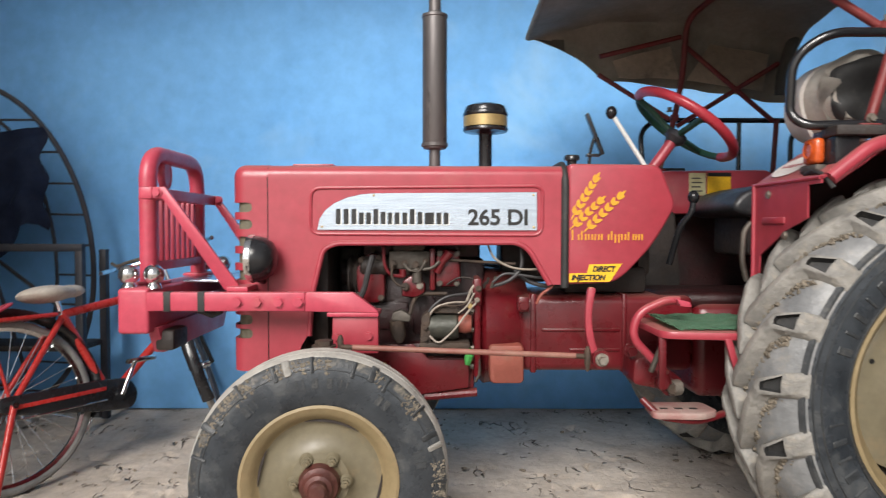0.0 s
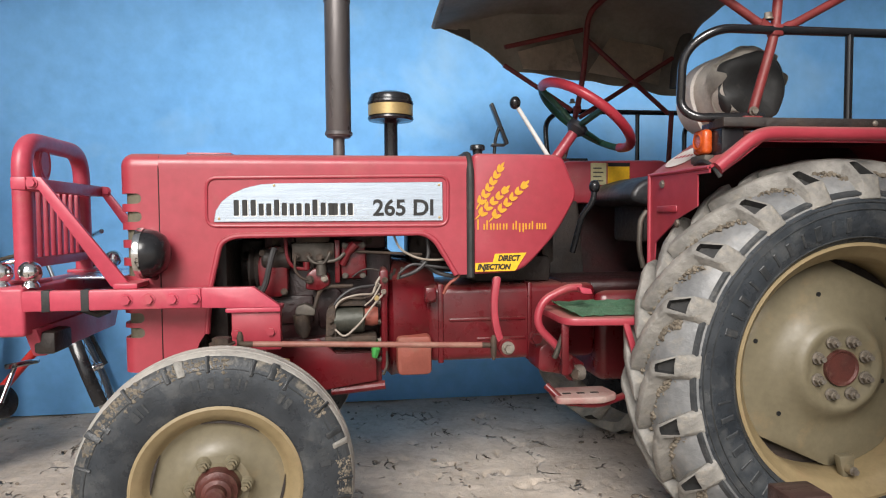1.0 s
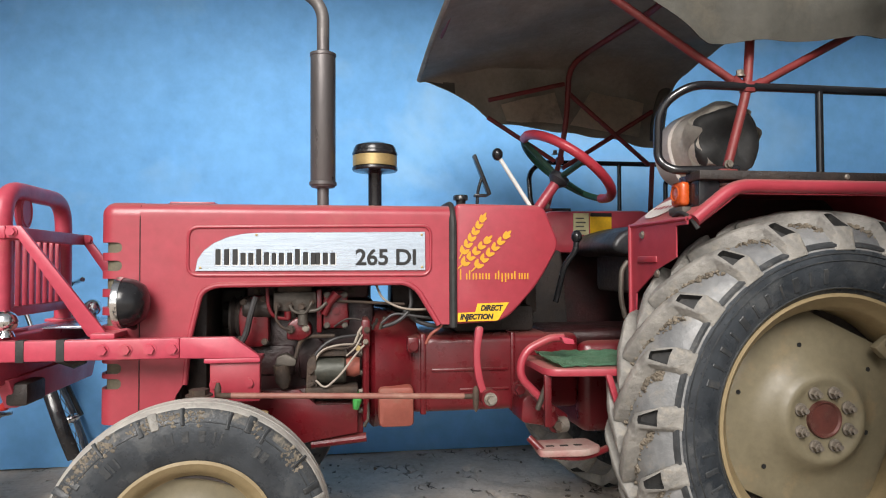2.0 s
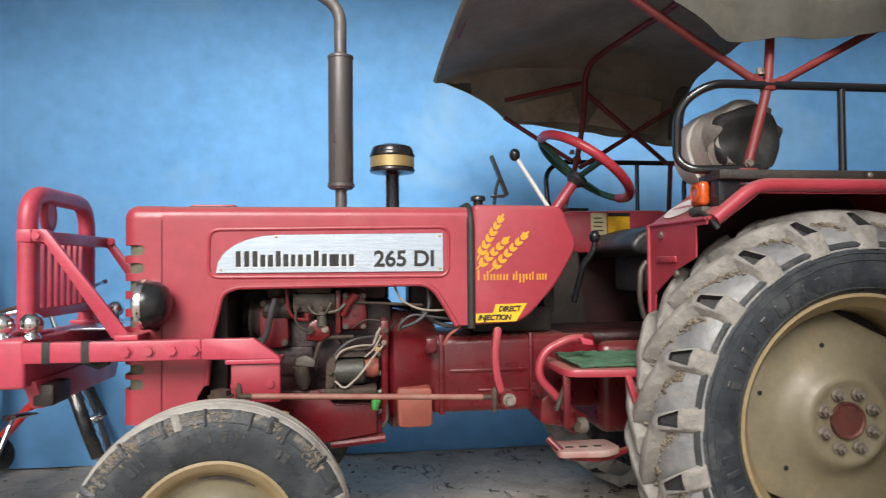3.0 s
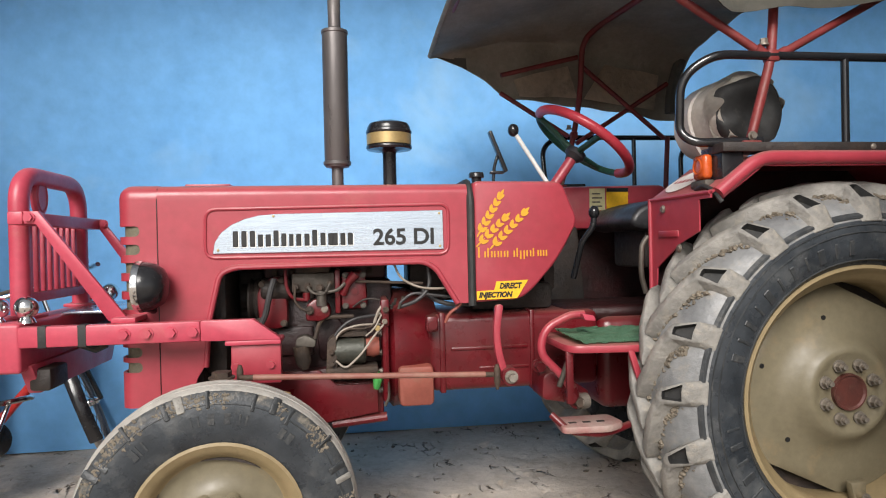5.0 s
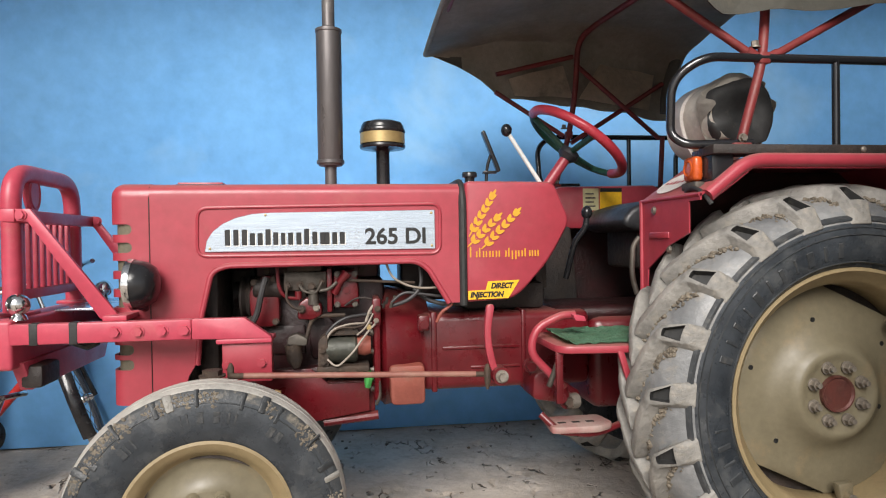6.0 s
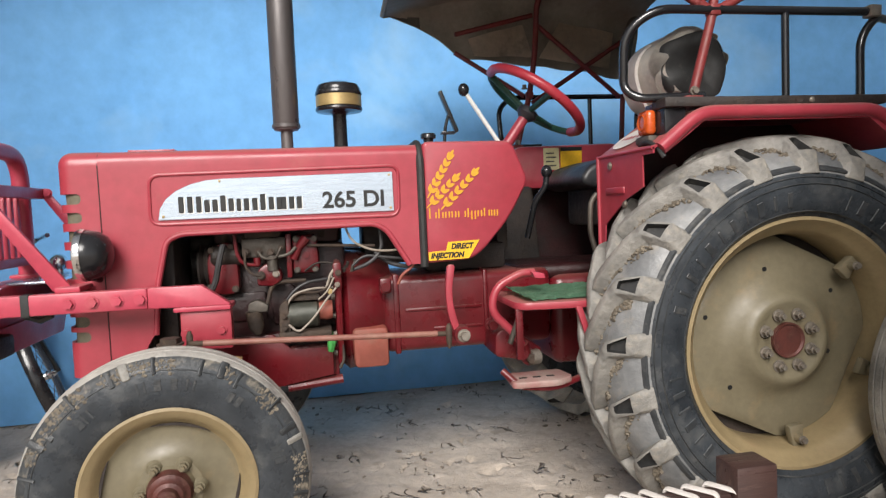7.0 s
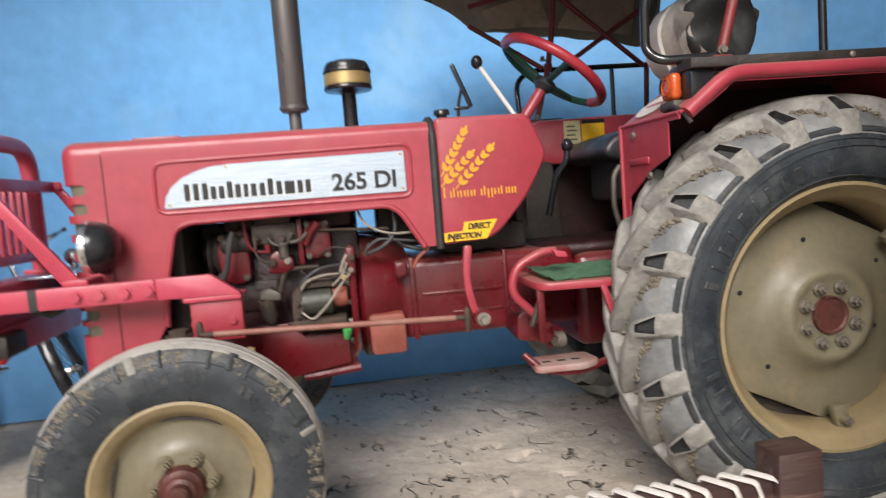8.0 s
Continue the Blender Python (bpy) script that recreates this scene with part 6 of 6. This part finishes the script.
    part("yellow_label", box(1.462, 1.56, 0.234, 0.2385, 1.20, 1.305, 0.0), YELLOW_STICKER, tank)
    part("label_bars", box(1.462, 1.56, 0.2315, 0.2338, 1.29, 1.306, 0.0), INK, tank)
    for k in range(4):
        part("label_bars", box(1.395, 1.44 - 0.008 * (k % 2), 0.2318, 0.2338, 1.225 + 0.018 * k, 1.231 + 0.018 * k, 0.0), ALU, tank)


driveline()
nosegear()
fenders()
canopy_frame()
canopy()
cabin()


# ---- loose things ----
def barrel():
    """Round bolster of cloth, tied with a pale band, lying on the mudguard."""
    t = thing("cloth_bundle", (1.62, -0.35, 1.36), "rolled grey-brown cloth bundle with a pale band and dark end", "bundle")
    b = lathe([(0.0, -0.24), (0.06, -0.242), (0.098, -0.254), (0.112, -0.275), (0.122, -0.32), (0.126, -0.40), (0.124, -0.47), (0.114, -0.54), (0.104, -0.552)], (1.625, 0.0, 1.484), "y", 44)
    rough_up(b, 0.016, 9.0, 4.0)
    part("roll", b, CLOTH, t, smooth=60)
    b = lathe([(0.0, -0.556), (0.03, -0.557), (0.06, -0.560), (0.085, -0.560), (0.102, -0.556), (0.112, -0.546), (0.114, -0.52)], (1.625, 0.0, 1.478), "y", 44)
    rough_up(b, 0.022, 13.0, 4.0)
    part("dark_end", b, RUBBER, t, "dark end of the roll", smooth=60)
    b = lathe([(0.114, -0.295), (0.1290, -0.300), (0.1350, -0.340), (0.1355, -0.415), (0.125, -0.42)], (1.625, 0.0, 1.478), "y", 44, closed=True)
    rough_up(b, 0.016, 9.0, 4.0)
    part("band", b, WEB, t, "pale cloth band", smooth=60)
    # ragged cloth edge over the dark end
    b = bmesh.new()
    n = 60
    rings = []
    for row in range(4):
        ring = []
        for k in range(n):
            a = 2 * math.pi * k / n
            reach = -0.545 - 0.085 * noise.noise(Vector((math.cos(a) * 1.9, math.sin(a) * 1.9, 6.0))) - 0.008 * math.sin(a * 4 + 1)
            q = row / 3
            rr = 0.127 + 0.004 * math.sin(a * 5 + row) - 0.012 * q * q
            ring.append(b.verts.new((1.625 + rr * math.cos(a), -0.50 + (reach + 0.50) * q, 1.484 + rr * math.sin(a))))
        rings.append(ring)
    for p, q in zip(rings, rings[1:]):
        for k in range(n):
            b.faces.new((p[k], p[(k + 1) % n], q[(k + 1) % n], q[k]))
    rough_up(b, 0.012, 9.0, 4.0)
    bmesh.ops.solidify(b, geom=b.faces[:], thickness=0.004)
    part("ragged_edge", b, CLOTH, t, smooth=60)


def mat():
    b = bmesh.new()
    n, m = 40, 24
    g = [[b.verts.new((1.03 + 0.33 * i / n, -0.565 + 0.285 * j / m, 0.765 + 0.005 * noise.noise(Vector((i * 0.4, j * 0.4, 0))) + 0.012 * max(0, 1 - i / 4) + 0.010 * (j / m))) for j in range(m + 1)] for i in range(n + 1)]
    for i in range(n):
        for j in range(m):
            b.faces.new((g[i][j], g[i + 1][j], g[i + 1][j + 1], g[i][j + 1]))
    bmesh.ops.solidify(b, geom=b.faces[:], thickness=-0.012)
    rough_up(b, 0.003, 60, 1.0)
    b.verts.ensure_lookup_table()
    lo = min(v.co.z for v in b.verts)
    for v in b.verts:
        v.co.z += 0.7625 - lo
    solo("floor_mat", b, GREENMAT, "green woven mat lying on the red footplate", "mat", smooth=60)


def charpai():
    """End of a rope cot: turned corner post, rail, wrapped cotton webbing."""
    t = thing("rope_cot", (0.6, -1.3, 0), "dark wooden rope cot wrapped with white cotton webbing", "bed")
    part("corner_post", box(1.285, 1.385, -1.235, -1.150, 0.0, 0.470, 0.007), WOOD, t, "dark square bed post")
    part("corner_post", box(-0.60, -0.50, -1.235, -1.150, 0.0, 0.470, 0.007), WOOD, t)
    part("side_rail", box(-0.5, 1.285, -1.220, -1.167, 0.345, 0.409, 0.010), WOOD, t)
    part("end_rail", box(1.315, 1.36, -2.05, -1.235, 0.290, 0.345, 0.010), WOOD, t)
    loop = tube(fillet([(-0.020, -1.162, 0.340), (-0.012, -1.162, 0.414), (0.030, -1.226, 0.414), (0.056, -1.226, 0.340)], 0.010, 4, closed=True), 0.0085, 10, closed=True, flat=0.45)
    me = finish(loop, "webbing_loop", WEB)
    x, k = 1.262, 0
    while x > -0.45:
        o = part("webbing_loop", me, None, t)
        o.matrix_basis = Matrix.Translation((x, 0.0015 * math.sin(k * 2.1), 0)) @ Matrix.Translation((0, -1.19, 0)) @ Matrix.Rotation(radians(5 * math.sin(k * 1.7)), 4, "Z") @ Matrix.Translation((0, 1.19, 0))
        x -= (0.052, 0.046, 0.060, 0.044, 0.036, 0.050)[k % 6]
        k += 1
    part("far_rail", box(-0.55, 1.36, -2.06, -2.0, 0.355, 0.425, 0.010), WOOD, t)
    part("corner_post", box(1.285, 1.385, -2.075, -1.99, 0.0, 0.470, 0.007), WOOD, t)
    part("corner_post", box(-0.60, -0.50, -2.075, -1.99, 0.0, 0.470, 0.007), WOOD, t)


def spare_tyre():
    t = thing("spare_tyre", (2.42, -0.90, 0), "worn grey ribbed tyre leaning against the rear wheel", "tyre")
    b = front_tyre_mesh(0.45, 0.15, 0.25)
    bmesh.ops.transform(b, matrix=pose(2.42, -0.905, 0.449, -3, 0, 0), verts=b.verts)
    part("carcass", b, LUG, t)
    b = None
    for rr in (0.30, 0.335, 0.37, 0.40, 0.425):
        b = lathe([(rr - 0.004, -0.072), (rr, -0.0795), (rr + 0.004, -0.072)], (0, 0, 0), "y", 72, bm=b, closed=True)
    bmesh.ops.transform(b, matrix=pose(2.42, -0.905, 0.449, -3, 0, 0), verts=b.verts)
    part("sidewall_rings", b, TYRE, t)


barrel()
mat()
charpai()
spare_tyre()


def bicycle():
    """Leans on its stand with the front wheel turned away."""
    t = thing("bicycle", (-1.2, 0.4, 0), "old red roadster bicycle with white saddle cover on its stand", "bicycle")
    t.matrix_basis = pose(-1.36, 0.06, 0, 0, 0, 58) @ pose(0, 0, 0, -12, 0, 0)
    BASES[t.name] = "local"
    R = 0.335

    def wheel(parent, m, metal=CHROME):
        def put(name, b, mat, label=""):
            bmesh.ops.transform(b, matrix=m, verts=b.verts)
            o = part(name, b, mat, parent, label)
            return o
        w = put("wheel_tyre", lathe([(R + 0.0 + 0.018 * math.cos(a), 0.018 * math.sin(a)) for a in [2 * math.pi * k / 10 for k in range(10)]], (0, 0, 0), "y", 48, closed=True), material("grey_cycle_tyre", (0.10, 0.10, 0.10), (0.28, 0.27, 0.25), 8, 0.7, bump=0.2))
        put("wheel_rim", lathe([(R - 0.016, -0.012), (R - 0.030, -0.008), (R - 0.030, 0.008), (R - 0.016, 0.012)], (0, 0, 0), "y", 48, closed=True), metal)
        put("wheel_hub", tube([(0, -0.05, 0), (0, -0.03, 0), (0, 0.03, 0), (0, 0.05, 0)], [0.008, 0.02, 0.02, 0.008], 12), CHROME)
        sp = bmesh.new()
        for k in range(32):
            a = 2 * math.pi * k / 32
            sp = tube([(0.018 * math.cos(a + 0.8), 0.028 * (-1) ** k, 0.018 * math.sin(a + 0.8)), ((R - 0.026) * math.cos(a), 0, (R - 0.026) * math.sin(a))], 0.0016, 5, bm=sp)
        tagged(put("spokes", sp, metal), kind="stuff")
    wheel(t, pose(0, 0, R + 0.018))
    part("rear_mudguard", tube([((R + 0.045) * math.cos(radians(a)), 0, R + 0.018 + (R + 0.045) * math.sin(radians(a))) for a in range(-20, 175, 6)], 0.026, 10, flat=0.35), BLACK, t)
    bb, seat_top, head_hi, head_lo, front = Vector((0.44, 0, 0.30)), Vector((0.27, 0, 0.70)), Vector((0.83, 0, 0.78)), Vector((0.87, 0, 0.64)), Vector((0.98, 0, R + 0.018))
    for p, q, r in ((bb, seat_top, 0.019), (seat_top, head_hi, 0.019), (bb, head_lo, 0.020), (head_hi + Vector((-0.01, 0, 0.03)), head_lo + Vector((0.01, 0, -0.03)), 0.019)):
        part("frame_tube", rod(p, q, r), BIKERED, t, "red enamelled frame tube")
    for s in (-1, 1):
        axle = Vector((0, s * 0.06, R + 0.018))
        part("chain_stay", rod(bb + Vector((0, s * 0.03, 0)), axle, 0.010), BIKERED, t)
        part("seat_stay", rod(seat_top + Vector((-0.02, s * 0.03, -0.02)), axle, 0.013), BIKERED, t)
        part("stand_leg", rod(axle + Vector((0, s * 0.02, 0)), (-0.12, s * 0.12, 0.02), 0.013), BIKERED, t)
        part("carrier_stay", rod(axle, (-0.06, s * 0.07, 0.700), 0.007), BIKERED, t)
        part("axle_nut", rod(axle, axle + Vector((0, s * 0.035, 0)), 0.013, 6), CHROME, t)
    part("carrier", box(-0.33, 0.22, -0.075, 0.075, 0.690, 0.707, 0.006), BIKERED, t, "red rear carrier")
    part("carrier_clip", tube(fillet([(-0.05, -0.04, 0.71), (0.06, -0.04, 0.765), (0.06, 0.04, 0.765), (-0.05, 0.04, 0.71)], 0.02), 0.007), PINK, t)
    part("saddle", ball((0.215, 0, 0.795), 0.085, (1.4, 1.05, 0.45), 24), PALEWRAP, t, "pale covered saddle")
    part("saddle_nose", ball((0.315, 0, 0.80), 0.05, (1.4, 0.7, 0.6), 18), PALEWRAP, t)
    part("seat_post", rod(seat_top, (0.25, 0, 0.785), 0.012), CHROME, t)
    guard = part("chain_guard", prism([(p.x, p.y) for p in fillet([(-0.05, 0.325), (-0.05, 0.392), (0.36, 0.385), (0.50, 0.37), (0.535, 0.30), (0.50, 0.23), (0.36, 0.245)], 0.04, closed=True)], -0.075, -0.045, 0.008), BLACK, t, "black chain guard")
    BASES[guard.name] = "local"
    part("guard_stripe", box(0.0, 0.38, -0.079, -0.0745, 0.335, 0.352, 0.001), BIKERED, guard)
    part("guard_stripe", box(0.0, 0.38, -0.0785, -0.0745, 0.29, 0.296, 0.001), CHROME, guard)
    part("crank", rod((0.44, -0.09, 0.30), (0.52, -0.095, 0.44), 0.010), CHROME, t)
    part("pedal", box(0.47, 0.57, -0.19, -0.10, 0.432, 0.455, 0.006), CHROME, t)
    part("crank", rod((0.44, 0.09, 0.30), (0.36, 0.095, 0.16), 0.010), CHROME, t)
    # steered front end
    turn = Matrix.Translation(head_lo) @ Matrix.Rotation(radians(50), 4, Vector((-0.25, 0, 0.97))) @ Matrix.Translation(-head_lo)
    wheel(t, turn @ pose(*front), IRON)
    for s in (-1, 1):
        b = tube([head_lo + Vector((0.01, s * 0.045, -0.02)), head_lo + Vector((0.05, s * 0.05, -0.18)), front + Vector((0, s * 0.055, 0))], 0.012, 10)
        bmesh.ops.transform(b, matrix=turn, verts=b.verts)
        part("fork_blade", b, BLACK, t)
    b = tube([front + Vector(((R + 0.045) * math.cos(radians(a)), 0, (R + 0.045) * math.sin(radians(a)))) for a in range(30, 215, 6)], 0.028, 10, flat=0.35)
    bmesh.ops.transform(b, matrix=turn, verts=b.verts)
    part("front_mudguard", b, BLACK, t)
    b = tube(fillet([(0.70, -0.27, 0.93), (0.84, -0.22, 0.96), (0.83, 0, 0.94), (0.84, 0.22, 0.96), (0.70, 0.27, 0.93)], 0.06), 0.011, 10)
    b = rod((0.825, 0, 0.80), (0.818, 0, 0.945), 0.012, bm=b)
    bmesh.ops.transform(b, matrix=turn, verts=b.verts)
    part("handlebar", b, CHROME, t)


def cage_wheel():
    """Big iron ring wheel with cross bars, leaning on the wall, hung with dark cloth."""
    t = thing("cage_wheel", (-2.2, 1.1, 0), "dark iron cage wheel with cross bars leaning on the wall", "wheel")
    m = pose(-2.17, 1.06, 0.93, 8, 0, 0)

    def put(name, b, mat):
        bmesh.ops.transform(b, matrix=m, verts=b.verts)
        return part(name, b, mat, t)
    R = 0.91
    put("outer_ring", tube([(0.60 * math.cos(a), 0.0, R * math.sin(a)) for a in [2 * math.pi * k / 72 for k in range(72)]], 0.014, 10, closed=True), IRON)
    put("inner_ring", tube([(0.38 * math.cos(a), 0.03, R * 0.85 * math.sin(a)) for a in [2 * math.pi * k / 60 for k in range(60)]], 0.010, 8, closed=True), IRON)
    for k in range(20):
        z = -0.80 + 0.1685 * (k // 2)
        s = 1 if k % 2 else -1
        c = math.sqrt(max(0, 1 - (z / R) ** 2))
        d = math.sqrt(max(0, 1 - (z / (R * 0.85)) ** 2)) if abs(z) < R * 0.85 else 0
        put("cross_bar", rod((s * 0.60 * c, 0, z), (s * (0.38 * d if d else 0.0), 0.03, z), 0.006, 8), IRON)
    for k in range(4):
        a = math.pi * (k + 0.5) / 4
        put("spoke_bar", rod((0.38 * math.cos(a), 0.03, R * 0.85 * math.sin(a)), (-0.38 * math.cos(a), 0.03, -R * 0.85 * math.sin(a)), 0.011, 8), IRON)
    # dark cloth hung over the ring
    b = bmesh.new()
    n, h = 24, 26
    g = [[b.verts.new((-2.62 + 0.86 * i / n + 0.02 * math.sin(j * 0.6), 0.935 + 0.030 * math.sin(i * 1.1) * (0.3 + j / h) + 0.02 * noise.noise(Vector((i * 0.3, j * 0.2, 0))), 1.50 + 0.10 * (i / n) - (0.60 + 0.1 * math.sin(i * 0.5)) * j / h)) for j in range(h + 1)] for i in range(n + 1)]
    for i in range(n):
        for j in range(h):
            b.faces.new((g[i][j], g[i + 1][j], g[i + 1][j + 1], g[i][j + 1]))
    bmesh.ops.solidify(b, geom=b.faces[:], thickness=0.006)
    solo("hanging_cloth", b, NAVY, "navy cloth hung over the iron cage wheel", "cloth", smooth=60)
    s = thing("iron_stand", (-1.75, 1.0, 0), "low dark iron stand against the wall", "stand")
    part("top_bar", box(-2.4, -1.52, 0.86, 0.90, 0.945, 0.985, 0.006), IRON, s)
    for x in (-2.35, -1.56):
        for y in (0.86, 1.10):
            part("leg", box(x, x + 0.04, y, y + 0.04, 0.0, 0.95, 0.005), IRON, s)
    part("shelf", box(-2.36, -1.55, 0.88, 1.12, 0.42, 0.45, 0.006), NEAR_BLACK, s)


def leaf_litter():
    """Dark clods and crumbs trodden into the floor, in drifts."""
    rng = random.Random(7)
    b = bmesh.new()
    made = 0
    while made < 160:
        x, y = rng.uniform(-1.9, 2.6), rng.uniform(-1.1, 1.28)
        if noise.noise(Vector((x * 2.2, y * 2.2, 9))) < 0.05:
            continue
        made += 1
        ln = rng.choice((0.006, 0.009, 0.012, 0.018))
        m = Matrix.Translation((x, y, 0.001)) @ Matrix.Rotation(rng.uniform(-0.5, 0.5) + (1.57 if rng.random() < 0.3 else 0), 4, "Z") @ Matrix.Diagonal((ln, ln * rng.uniform(0.25, 0.6), rng.uniform(0.003, 0.009), 1))
        bmesh.ops.create_icosphere(b, subdivisions=1, radius=1, matrix=m)
    rough_up(b, 0.004, 90, 1.0)
    return solo("floor_crumbs", b, material("dark_clods", (0.09, 0.072, 0.055), (0.24, 0.20, 0.16), 3, 0.9, bump=0.3), "dark clods and crumbs scattered on the earth", "debris", kind="stuff")


bicycle()
cage_wheel()
leaf_litter()
